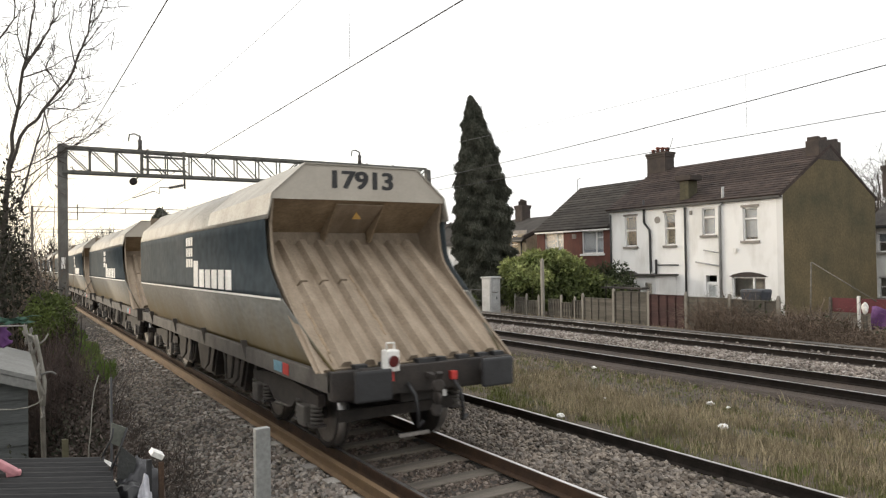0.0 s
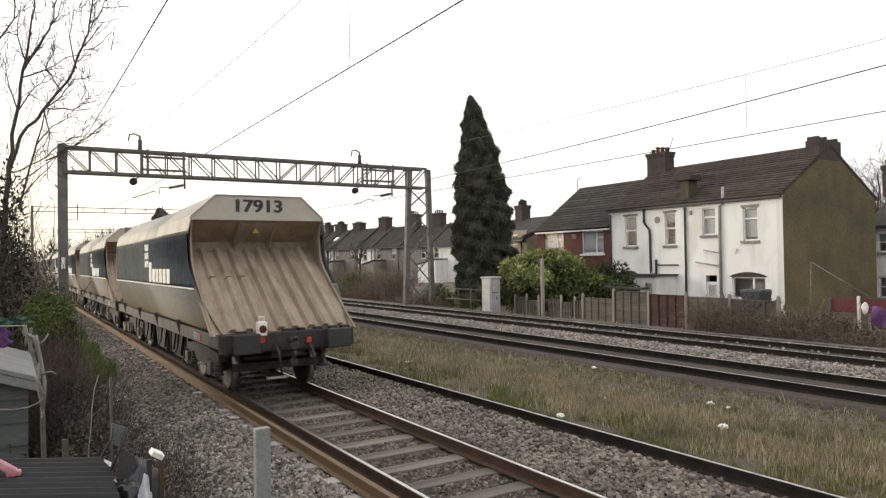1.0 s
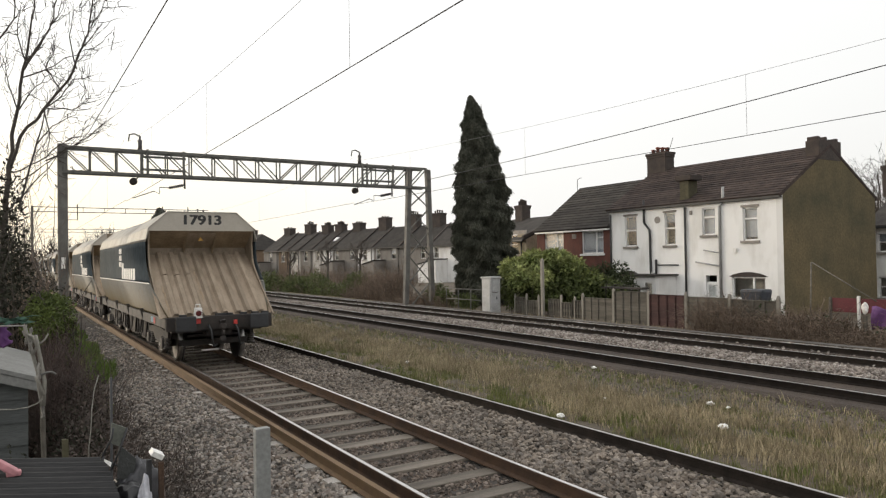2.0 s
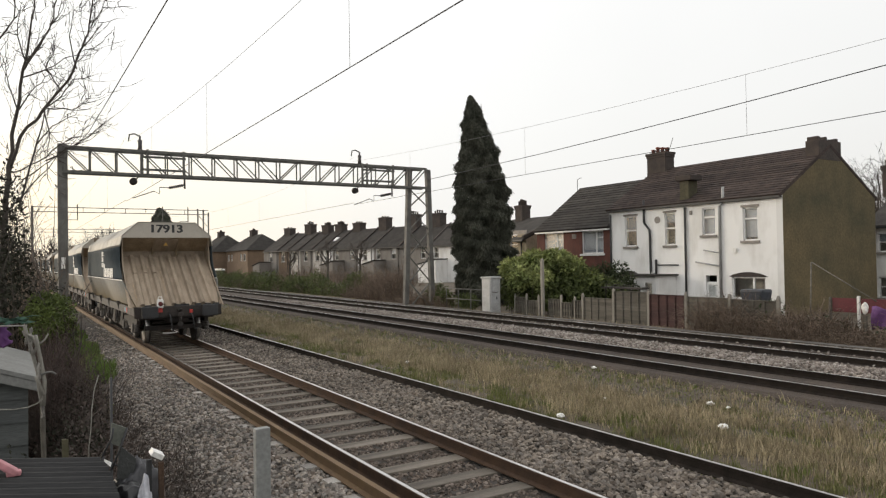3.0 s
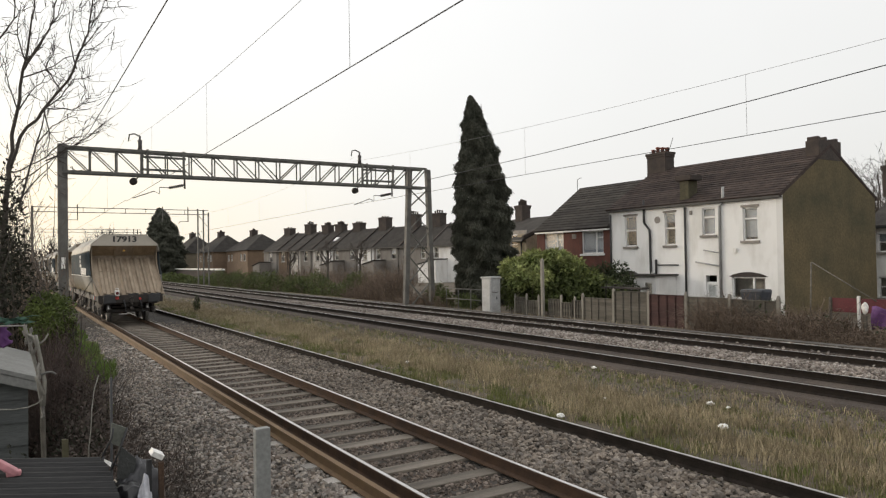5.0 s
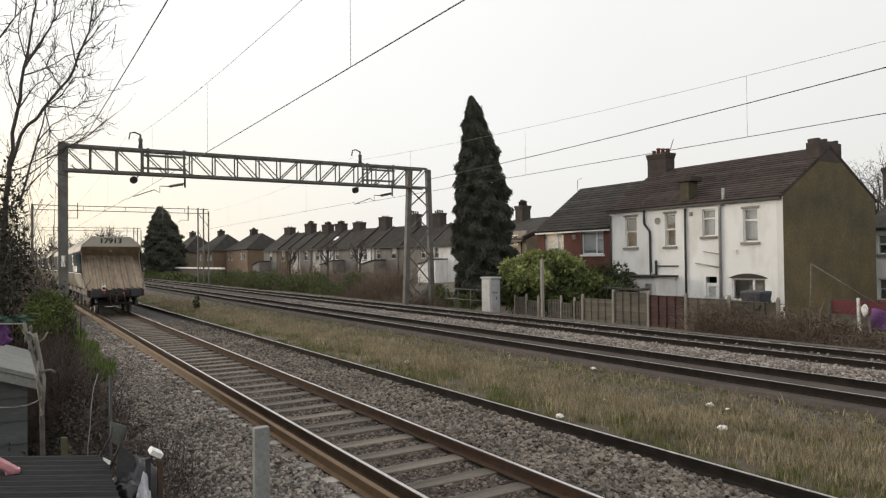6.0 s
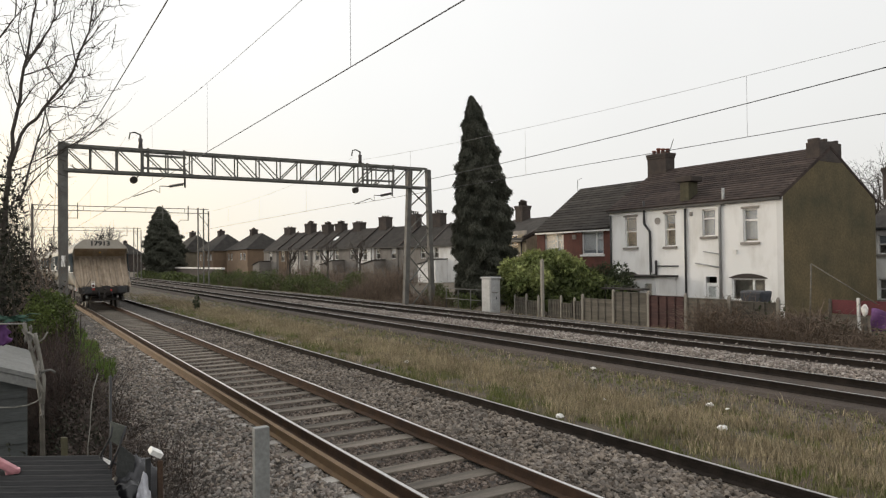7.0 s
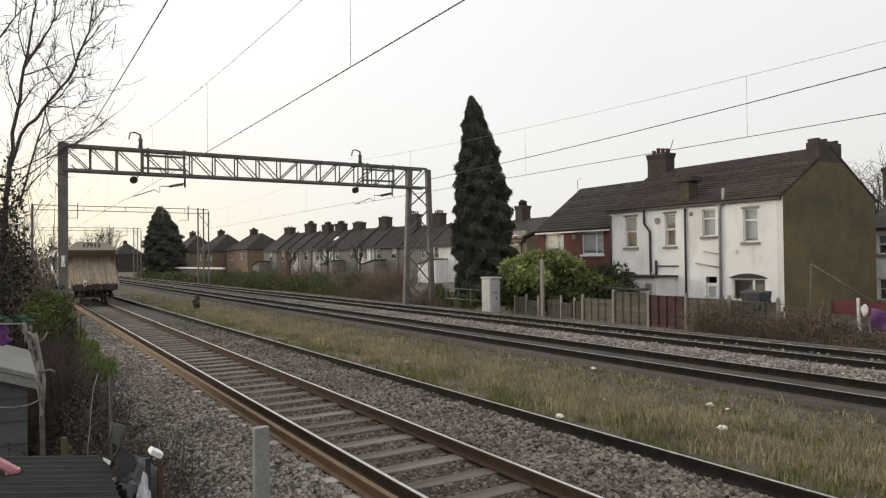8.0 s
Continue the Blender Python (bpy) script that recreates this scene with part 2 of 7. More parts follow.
M = dict(
    earth=mat("earth", (0.105, 0.080, 0.058), 0.95, col2=(0.062, 0.054, 0.036), scale=0.7, fine=14, bump=0.8, depth=0.05, world_space=True),
    ballast=mat("ballast", (0.065, 0.056, 0.048), 0.95, col2=(0.036, 0.031, 0.027), scale=1.3, fine=26, bump=1.0, depth=0.05, world_space=True),
    pale_ballast=mat("pale_ballast", (0.075, 0.056, 0.043), 0.95, col2=(0.042, 0.032, 0.026), scale=1.1, fine=22, bump=1.0, depth=0.05, world_space=True),
    stone=stone_mat("stone", [(0.095, 0.085, 0.074), (0.24, 0.21, 0.182), (0.19, 0.17, 0.15), (0.145, 0.117, 0.096), (0.33, 0.295, 0.26), (0.23, 0.212, 0.192), (0.11, 0.098, 0.088), (0.265, 0.225, 0.185), (0.20, 0.170, 0.15)]),
    stone2=stone_mat("stone2", [(0.16, 0.14, 0.125), (0.30, 0.265, 0.235), (0.22, 0.185, 0.165), (0.36, 0.33, 0.30), (0.25, 0.215, 0.185), (0.13, 0.11, 0.095)]),
    stone_tan=stone_mat("stone_tan", [(0.08, 0.069, 0.058), (0.20, 0.168, 0.138), (0.15, 0.128, 0.11), (0.115, 0.094, 0.076), (0.245, 0.212, 0.178), (0.17, 0.15, 0.132)]),
    stone_bay=stone_mat("stone_bay", [(0.085, 0.068, 0.055), (0.15, 0.12, 0.10), (0.20, 0.165, 0.14), (0.12, 0.093, 0.075), (0.07, 0.058, 0.05)]),
    rail_head=mat("rail_head", (0.62, 0.61, 0.60), 0.28, 0.9, col2=(0.5, 0.48, 0.46), scale=3, fine=40, bump=0.05, vary=0.02),
    rail_rust=mat("rail_rust", (0.080, 0.050, 0.034), 0.9, 0.0, spec=0.12, col2=(0.05, 0.036, 0.028), scale=4, fine=70, world_space=True),
    orange_rust=mat("orange_rust", (0.155, 0.097, 0.048), 0.8, 0.05, col2=(0.115, 0.072, 0.04), scale=4, fine=60, world_space=True),
    # near-black: the shade on the rail side below the head is in the colour
    shaded_rail=mat("shaded_rail", (0.018, 0.015, 0.013), 0.9, 0.0, spec=0.1, col2=(0.032, 0.026, 0.022), scale=4, fine=60, world_space=True),
    sleeper_end=mat("sleeper_end", (0.36, 0.34, 0.31), 0.9, col2=(0.22, 0.20, 0.18), scale=4, fine=40, vary=0.3),
    grass_fresh=mat("grass_fresh", (0.085, 0.14, 0.028), 0.85, col2=(0.12, 0.15, 0.045), scale=1.5, fine=10, bump=0, vary=0.3, island=True, spec=0.2),
    sleeper=mat("sleeper", (0.175, 0.15, 0.122), 0.9, col2=(0.085, 0.072, 0.058), scale=3, fine=45, stretch=(0.3, 2, 2), vary=0.25),
    wagon_blue=mat("wagon_blue", (0.046, 0.056, 0.061), 0.8, spec=0.06, col2=(0.064, 0.071, 0.073), scale=0.7, fine=5, bump=0.04, vary=0.12, spread=(0.4, 0.75)),
    wagon_silver=mat("wagon_silver", (0.36, 0.34, 0.30), 0.55, 0.0, spec=0.3, col2=(0.24, 0.22, 0.185), scale=1.5, fine=25, bump=0.06, vary=0.06),
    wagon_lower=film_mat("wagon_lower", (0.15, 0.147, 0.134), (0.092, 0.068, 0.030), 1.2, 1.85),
    wagon_dust=mat("wagon_dust", (0.325, 0.262, 0.198), 0.85, spec=0.3, col2=(0.20, 0.155, 0.11), scale=1.6, fine=30, bump=0.1, stretch=(3, 1, 0.6)),
    wagon_end=mat("wagon_end", (0.42, 0.385, 0.33), 0.6, col2=(0.36, 0.325, 0.275), scale=2, fine=30, bump=0.03, grain=(0.95, 1.03)),
    wagon_inner=mat("wagon_inner", (0.378, 0.287, 0.189), 0.85, col2=(0.210, 0.154, 0.098), scale=2.2, fine=25),
    grime=mat("grime", (0.024, 0.021, 0.019), 0.8, 0.0, col2=(0.05, 0.040, 0.034), scale=4, fine=40),
    frame_grey=mat("frame_grey", (0.11, 0.10, 0.088), 0.75, 0.0, col2=(0.055, 0.047, 0.042), scale=3, fine=40),
    steel=mat("steel", (0.5, 0.48, 0.46), 0.35, 0.9, scale=5, fine=40, bump=0.05),
    white=mat("white", (0.80, 0.79, 0.76), 0.55, col2=(0.66, 0.64, 0.60), scale=4, fine=40, bump=0.05),
    black=mat("black", (0.03, 0.03, 0.032), 0.6, scale=5, fine=50, bump=0.05),
    red=mat("red", (0.55, 0.05, 0.04), 0.5, scale=5, fine=40, bump=0.05),
    amber=mat("amber", (0.48, 0.27, 0.05), 0.6, scale=5, fine=40, bump=0.05),
    red_lens=mat("red_lens", (0.09, 0.008, 0.007), 0.3, scale=5, fine=40, bump=0.0),
    pale_blue=mat("pale_blue", (0.16, 0.33, 0.42), 0.6, scale=5, fine=40, bump=0.05),
    galv=mat("galv", (0.075, 0.075, 0.068), 0.7, 0.1, col2=(0.14, 0.135, 0.12), scale=3, fine=30, bump=0.1),
    galv_pale=mat("galv_pale", (0.135, 0.13, 0.12), 0.7, 0.1, col2=(0.075, 0.07, 0.062), scale=2, fine=40, bump=0.1),
    wire=mat("wire", (0.06, 0.06, 0.065), 0.6, 0.4, scale=5, fine=40, bump=0),
    wire_thin=mat("wire_thin", (0.30, 0.30, 0.31), 0.6, 0.2, scale=5, fine=40, bump=0),
    insulator=mat("insulator", (0.06, 0.05, 0.05), 0.3, scale=5, fine=40, bump=0),
    render_white=mat("render_white", (0.80, 0.79, 0.77), 0.85, col2=(0.56, 0.54, 0.50), scale=0.9, fine=50, bump=0.03, depth=0.004, spread=(0.48, 0.80), stretch=(1, 1, 0.4), grain=(0.95, 1.03)),
    render_moss=mat("render_moss", (0.135, 0.102, 0.052), 0.95, col2=(0.068, 0.060, 0.032), scale=0.55, fine=9, bump=0.5, depth=0.02),
    render_buff=mat("render_buff", (0.34, 0.29, 0.21), 0.9, col2=(0.25, 0.21, 0.15), scale=0.8, fine=12),
    render_grey=mat("render_grey", (0.24, 0.22, 0.20), 0.9, col2=(0.15, 0.135, 0.12), scale=0.6, fine=10),
    brick=mat("brick", (0.125, 0.048, 0.035), 0.9, col2=(0.08, 0.035, 0.028), scale=2, fine=30),
    brick_dark=mat("brick_dark", (0.065, 0.050, 0.043), 0.95, col2=(0.038, 0.032, 0.029), scale=2, fine=20, bump=0.6, depth=0.02),
    brick_tan=mat("brick_tan", (0.19, 0.13, 0.085), 0.9, col2=(0.13, 0.09, 0.06), scale=1, fine=12),
    roof=mat("roof", (0.058, 0.053, 0.048), 0.9, spec=0.15, col2=(0.034, 0.031, 0.029), scale=1.3, fine=10, vary=0.2, bump=0.6, depth=0.02),
    roof_brown=mat("roof_brown", (0.070, 0.053, 0.047), 0.9, spec=0.15, col2=(0.036, 0.029, 0.027), scale=1.6, fine=10, vary=0.22, bump=0.6, depth=0.02),
    clay=mat("clay", (0.22, 0.075, 0.05), 0.85, scale=4, fine=30),
    post_grey=mat("post_grey", (0.25, 0.255, 0.245), 0.7, col2=(0.18, 0.18, 0.17), scale=4, fine=40, bump=0.1),
    upvc=mat("upvc", (0.80, 0.80, 0.79), 0.35, col2=(0.7, 0.69, 0.67), scale=2, fine=20, bump=0.02),
    bramble=mat("bramble", (0.17, 0.125, 0.09), 0.95, col2=(0.10, 0.072, 0.054), scale=2, fine=30, bump=0.0, vary=0.4, island=True),
    crimson=mat("crimson", (0.12, 0.018, 0.024), 0.7, col2=(0.075, 0.014, 0.016), scale=3, fine=20),
    render_pale=mat("render_pale", (0.50, 0.475, 0.44), 0.9, col2=(0.36, 0.335, 0.30), scale=0.6, fine=10),
    moss_brick=mat("moss_brick", (0.082, 0.075, 0.042), 0.95, col2=(0.05, 0.042, 0.03), scale=1.5, fine=14, bump=0.6, depth=0.02),
    net=mat("net", (0.72, 0.72, 0.73), 0.9, col2=(0.55, 0.55, 0.57), scale=6, fine=30, stretch=(1, 4, 0.2)),
    pane=glass("pane"),
    # blue tint in the cloth cancels the warm sunlight on the blinds
    curtain=mat("curtain", (0.46, 0.485, 0.53), 0.9, col2=(0.28, 0.30, 0.34), scale=5, fine=30, stretch=(1, 4, 0.2)),
    sill=mat("sill", (0.30, 0.27, 0.24), 0.85, scale=4, fine=30),
    pipe_black=mat("pipe_black", (0.035, 0.035, 0.035), 0.5, scale=4, fine=30, bump=0.05),
    pipe_grey=mat("pipe_grey", (0.40, 0.40, 0.39), 0.6, scale=4, fine=30, bump=0.05),
    concrete=mat("concrete", (0.26, 0.24, 0.205), 0.9, col2=(0.22, 0.2, 0.17), scale=3, fine=40),
    fence_panel=mat("fence_panel", (0.135, 0.12, 0.097), 0.9, col2=(0.075, 0.067, 0.054), scale=3, fine=40, stretch=(1, 0.4, 3), vary=0.25),
    fence_red=mat("fence_red", (0.072, 0.033, 0.029), 0.85, scale=3, fine=40, stretch=(1, 0.4, 3), vary=0.2),
    cabinet_grey=mat("cabinet_grey", (0.43, 0.43, 0.43), 0.5, col2=(0.34, 0.34, 0.33), scale=2, fine=20, bump=0.05),
    conifer=mat("conifer", (0.062, 0.066, 0.050), 0.9, col2=(0.098, 0.098, 0.076), scale=1.2, fine=12, vary=0.45, island=True, spec=0.2),
    leaf_pale=mat("leaf_pale", (0.30, 0.32, 0.12), 0.7, col2=(0.115, 0.15, 0.045), scale=1.3, fine=14, vary=0.5, island=True, spec=0.3),
    leaf_mid=mat("leaf_mid", (0.075, 0.095, 0.025), 0.7, col2=(0.045, 0.055, 0.018), scale=1.5, fine=14, vary=0.4, island=True, spec=0.3),
    leaf_ivy=mat("leaf_ivy", (0.090, 0.112, 0.030), 0.7, col2=(0.042, 0.052, 0.018), scale=0.6, fine=14, vary=0.5, island=True, spec=0.3),
    leaf_fresh=mat("leaf_fresh", (0.105, 0.135, 0.032), 0.7, col2=(0.05, 0.068, 0.018), scale=3.0, fine=14, vary=0.5, island=True, spec=0.3),
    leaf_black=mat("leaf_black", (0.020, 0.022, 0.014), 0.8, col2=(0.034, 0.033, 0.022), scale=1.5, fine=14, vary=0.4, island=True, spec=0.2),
    twig_red=mat("twig_red", (0.085, 0.056, 0.046), 0.95, col2=(0.05, 0.034, 0.030), scale=2, fine=30, bump=0.0, vary=0.45, island=True),
    leaf_dark=mat("leaf_dark", (0.028, 0.038, 0.016), 0.8, col2=(0.045, 0.055, 0.022), scale=1.5, fine=14, vary=0.4, island=True, spec=0.3),
    bark=mat("bark", (0.075, 0.062, 0.052), 0.95, col2=(0.045, 0.038, 0.032), scale=5, fine=40, bump=0.6),
    twig=mat("twig", (0.078, 0.059, 0.048), 0.95, col2=(0.045, 0.035, 0.030), scale=2, fine=30, bump=0.0, vary=0.4, island=True),
    straw=mat("straw", (0.40, 0.335, 0.22), 0.95, col2=(0.19, 0.155, 0.10), scale=0.9, fine=10, bump=0, vary=0.45, island=True, spec=0.2),
    grass=mat("grass", (0.13, 0.155, 0.045), 0.9, col2=(0.19, 0.18, 0.085), scale=1.2, fine=10, bump=0, vary=0.35, island=True, spec=0.2),
)


# ---- building helpers ----
def thing(name, label, category, group="", at=(0, 0, 0), rz=0.0, kind=""):
    ob = new(name)
    ob.empty_display_size = 0.2
    ob.matrix_world = pose(*at, 0, 0, rz)
    return tagged(ob, label, category, group, kind)


def mesh_of(name, bm, material):
    me = bpy.data.meshes.new(name)
    bm.to_mesh(me)
    bm.free()
    for m in (material if isinstance(material, (list, tuple)) else [material]):
        me.materials.append(m)
    return me


def part(name, bm, material, parent, label="", kind=""):
    ob = new(name, mesh_of(name, bm, material))
    ob.parent = parent
    return tagged(ob, label, kind=kind)


def solo(name, bm, material, label="", category="", group="", kind=""):
    return tagged(new(name, mesh_of(name, bm, material)), label, category, group, kind)


def raw(name, verts, faces, material, smooth=False):
    me = bpy.data.meshes.new(name)
    me.from_pydata(verts, [], faces)
    me.materials.append(material)
    if smooth:
        me.polygons.foreach_set("use_smooth", [True] * len(me.polygons))
    return new(name, me)


def box(bm, x0, x1, y0, y1, z0, z1, bevel=0.0):
    vs = [bm.verts.new((x, y, z)) for x in (x0, x1) for y in (y0, y1) for z in (z0, z1)]
    fs = [bm.faces.new([vs[i] for i in q]) for q in ((0, 1, 3, 2), (4, 6, 7, 5), (0, 4, 5, 1), (2, 3, 7, 6), (0, 2, 6, 4), (1, 5, 7, 3))]
    if bevel:
        es = list({e for f in fs for e in f.edges})
        bmesh.ops.bevel(bm, geom=es, offset=bevel, segments=2, affect="EDGES", profile=0.6)
    return bm


def boxed(*a, **k):
    return box(bmesh.new(), *a, **k)


def prism(bm, pts, axis, a, b):
    """The polygon pts in the two other axes, drawn out along axis from a to b."""
    def at(p, s):
        q = list(p)
        q.insert("xyz".index(axis), s)
        return bm.verts.new(q)
    lo, hi = [at(p, a) for p in pts], [at(p, b) for p in pts]
    n = len(pts)
    bm.faces.new(lo[::-1])
    bm.faces.new(hi)
    for i in range(n):
        bm.faces.new((lo[i], lo[(i + 1) % n], hi[(i + 1) % n], hi[i]))
    bmesh.ops.recalc_face_normals(bm, faces=bm.faces[:])
    return bm


def tube(bm, p0, p1, r0, r1=None, seg=6, caps=True):
    p0, p1 = Vector(p0), Vector(p1)
    r1 = r0 if r1 is None else r1
    d = (p1 - p0).normalized()
    s = d.orthogonal().normalized()
    u = d.cross(s)
    rings = []
    for p, r in ((p0, r0), (p1, r1)):
        rings.append([bm.verts.new(p + (s * math.cos(2 * math.pi * i / seg) + u * math.sin(2 * math.pi * i / seg)) * r) for i in range(seg)])
    for i in range(seg):
        f = bm.faces.new((rings[0][i], rings[0][(i + 1) % seg], rings[1][(i + 1) % seg], rings[1][i]))
        f.smooth = seg > 5
    if caps:
        bm.faces.new(rings[0][::-1])
        bm.faces.new(rings[1])
    return bm


def tubed(*a, **k):
    return tube(bmesh.new(), *a, **k)


def pipe(bm, pts, r, seg=6):
    """One bent tube along pts."""
    pts = [Vector(p) for p in pts]
    rings = []
    for i, p in enumerate(pts):
        d = (pts[min(i + 1, len(pts) - 1)] - pts[max(i - 1, 0)]).normalized()
        s = d.cross(Vector((0.31, 0.2, 0.93))).normalized()
        u = d.cross(s)
        rings.append([bm.verts.new(p + (s * math.cos(2 * math.pi * k / seg) + u * math.sin(2 * math.pi * k / seg)) * r) for k in range(seg)])
    for a, b in zip(rings[:-1], rings[1:]):
        for k in range(seg):
            bm.faces.new((a[k], a[(k + 1) % seg], b[(k + 1) % seg], b[k])).smooth = True
    bm.faces.new(rings[0][::-1])
    bm.faces.new(rings[-1])
    return bm


def lathe(bm, prof, centre, axis="x", seg=20):
    """Turns the profile (distance along, radius) about the axis through centre."""
    rings = []
    for d, r in prof:
        ring = []
        for i in range(seg):
            a = 2 * math.pi * i / seg
            o = {"x": (d, r * math.cos(a), r * math.sin(a)), "y": (r * math.cos(a), d, r * math.sin(a)), "z": (r * math.cos(a), r * math.sin(a), d)}[axis]
            ring.append(bm.verts.new(Vector(centre) + Vector(o)))
        rings.append(ring)
    for a, b in zip(rings[:-1], rings[1:]):
        for i in range(seg):
            bm.faces.new((a[i], a[(i + 1) % seg], b[(i + 1) % seg], b[i])).smooth = True
    bm.faces.new(rings[0][::-1])
    bm.faces.new(rings[-1])
    bmesh.ops.recalc_face_normals(bm, faces=bm.faces[:])
    return bm


def lettering(text, size, depth, material, parent, m, name, label, bold=0.0):
    cu = bpy.data.curves.new(name, "FONT")
    cu.body, cu.size, cu.extrude, cu.align_x, cu.align_y = text, size, depth, "CENTER", "CENTER"
    cu.offset = 0.019 * size
    tmp = new("text", cu)
    me = bpy.data.meshes.new_from_object(tmp.evaluated_get(bpy.context.evaluated_depsgraph_get()))
    bpy.data.objects.remove(tmp)
    # bolder strokes: two more layers a little to either side
    bm = bmesh.new()
    for k, dx in enumerate((0.0, -bold, bold) if bold else (0.0,)):
        lay = me.copy()
        lay.transform(Matrix.Translation((dx, 0, 0.0006 * k)))
        bm.from_mesh(lay)
        bpy.data.meshes.remove(lay)
    bm.to_mesh(me)
    bm.free()
    me.transform(m)
    me.materials.clear()
    me.materials.append(material)
    ob = new(name, me)
    ob.parent = parent
    return tagged(ob, label)


def walled(bm, axis_plane, t, u0, u1, z0, z1, holes):
    """A wall of thickness t, standing on the plane x = axis_plane towards +x, along y from u0 to u1, with holes (y0, y1, z0, z1) right through it."""
    ys = sorted({u0, u1, *[v for h in holes for v in h[:2]]})
    zs = sorted({z0, z1, *[v for h in holes for v in h[2:]]})
    for a, b in zip(ys[:-1], ys[1:]):
        run = None
        for c, d in zip(zs[:-1], zs[1:]):
            solid = not any(h[0] < (a + b) / 2 < h[1] and h[2] < (c + d) / 2 < h[3] for h in holes)
            if solid:
                run = (run[0], d) if run else (c, d)
            if run and (not solid or d == zs[-1]):
                box(bm, axis_plane, axis_plane + t, a, b, *run)
                run = None
    bmesh.ops.remove_doubles(bm, verts=bm.verts[:], dist=0.0005)
    return bm


# ---- ground ----
def sheet(name, prof, y0, y1, material, label, category, steps=1, kind="structure"):
    n = len(prof)
    ys = [y0 + (y1 - y0) * i / steps for i in range(steps + 1)]
    vs = [(x, y, z) for y in ys for x, z in prof]
    fs = [(j * n + i, j * n + i + 1, (j + 1) * n + i + 1, (j + 1) * n + i) for j in range(steps) for i in range(n - 1)]
    return tagged(raw(name, vs, fs, material), label, category, "", kind)


sheet("ground", [(-1500, -0.6), (-6, -0.6), (0.5, -0.75), (1.4, -0.62), (2.4, -0.5), (6.5, -0.45), (7.6, -0.2), (11.8, -0.22), (12.2, -0.4), (19.5, -0.4), (20.4, -0.3), (23, -0.4), (1500, -0.4)],
      -300, 3000, M["earth"], "bare brown earth with patches of moss", "ground")
sheet("ballast_near", [(1.3, -0.60), (2.2, -0.30), (2.9, -0.20), (3.3, -0.20), (5.6, -0.20), (6.2, -0.19), (7.05, -0.17), (7.12, -0.4)], -20, 260, M["ballast"],
      "grey-brown crushed stone ballast under the near track", "ballast")
sheet("ballast_far", [(11.7, -0.42), (12.3, -0.16), (15.0, -0.16), (15.3, -0.08), (16.0, -0.08), (16.3, -0.15), (18.9, -0.15), (19.4, -0.12), (20.3, -0.38)], -20, 260, M["pale_ballast"],
      "pale grey crushed stone ballast under the two far tracks", "ballast")

RAIL = [(-0.07, -0.159), (0.07, -0.159), (0.07, -0.148), (0.012, -0.128), (0.010, -0.045), (0.036, -0.034), (0.036, -0.004), (-0.036, -0.004), (-0.036, -0.034), (-0.010, -0.045), (-0.012, -0.128), (-0.07, -0.148)]
HEAD = [(-0.020, -0.006), (0.024, -0.006), (0.025, -0.002), (0.019, 0.0), (-0.015, 0.0), (-0.021, -0.002)]


def rail(parent, x, y0, y1, body, dz=0.0, tread=None, name="rail", label=""):
    r = part(name, prism(bmesh.new(), [(x + a, b + dz) for a, b in RAIL], "y", y0, y1), body, parent, label)
    if tread:
        part("running_surface", prism(bmesh.new(), [(x + a, b + dz) for a, b in HEAD], "y", y0, y1), tread, r, "polished steel running surface")
    return r


def track(name, label, xs, y0, y1, dz, sleepers, body, y_first=0.0, gap=0.70):
    t = thing(name, label, "railway track")
    for x in xs:
        rail(t, x, y0, y1, body, dz, M["rail_head"], "rail", "rusty steel rail")
    mid = sum(xs) / 2
    if sleepers:
        bm = box(bmesh.new(), -1.3, 1.3, -0.125, 0.125, -0.33, -0.165, 0.012)
        me = mesh_of("sleeper", bm, M["sleeper"])
        cap = mesh_of("sleeper_end", box(bmesh.new(), -0.075, 0.075, -0.11, 0.11, -0.17, -0.157, 0.005), M["sleeper_end"])
        for i in range(sleepers):
            s = new("sleeper", me)
            s.parent = t
            s.matrix_local = pose(mid + random.uniform(-0.03, 0.03), y_first + gap * i + random.uniform(-0.012, 0.012), dz + random.uniform(-0.006, 0.004), 0, 0, random.uniform(-0.5, 0.5))
            if 4 < y_first + gap * i < 40:
                for side in (-1, 1):
                    if random.random() < 0.75:
                        c = new("sleeper_end", cap)
                        c.parent = s
                        c.matrix_local = pose(side * (1.20 + random.uniform(-0.03, 0.02)), random.uniform(-0.02, 0.02), random.uniform(-0.002, 0.003), 0, 0, random.uniform(-6, 6))
    return t


NEAR, TRACK2, TRACK3 = (3.665, 5.17), (12.80, 14.305), (16.92, 18.425)
track("railway_track", "near railway track with bright rails on weathered sleepers", NEAR, -15, 260, 0.0, 150, M["rail_rust"], 1.62)
track("railway_track", "rusty railway track beyond the grass verge", TRACK2, -15, 260, 0.0, 0, M["shaded_rail"], 3.1)
track("railway_track", "rusty railway track beside the garden fences", TRACK3, -15, 260, 0.0, 0, M["shaded_rail"], 3.4)
spare = thing("loose_rail", "orange-rusted spare rail lying beside the near track", "rail")
rail(spare, 3.41, -15, 120, M["orange_rust"], -0.012)
lone = thing("loose_rail", "single rail along the edge of the grass, painted near-black with its shade", "rail")
rail(lone, 0.0, -15, 120, M["shaded_rail"], 0.0, M["steel"])
lone.matrix_world = pose(7.17, 0, 0, 0, 0, 0.5)


# ---- wagons ----
HALF, PITCH = 1.44, 14.4
SKIN = [(1.20, 1.16), (1.25, 1.30), (1.34, 1.62), (1.42, 1.90), (HALF, 2.0)]
Y_FRONT = 13.0


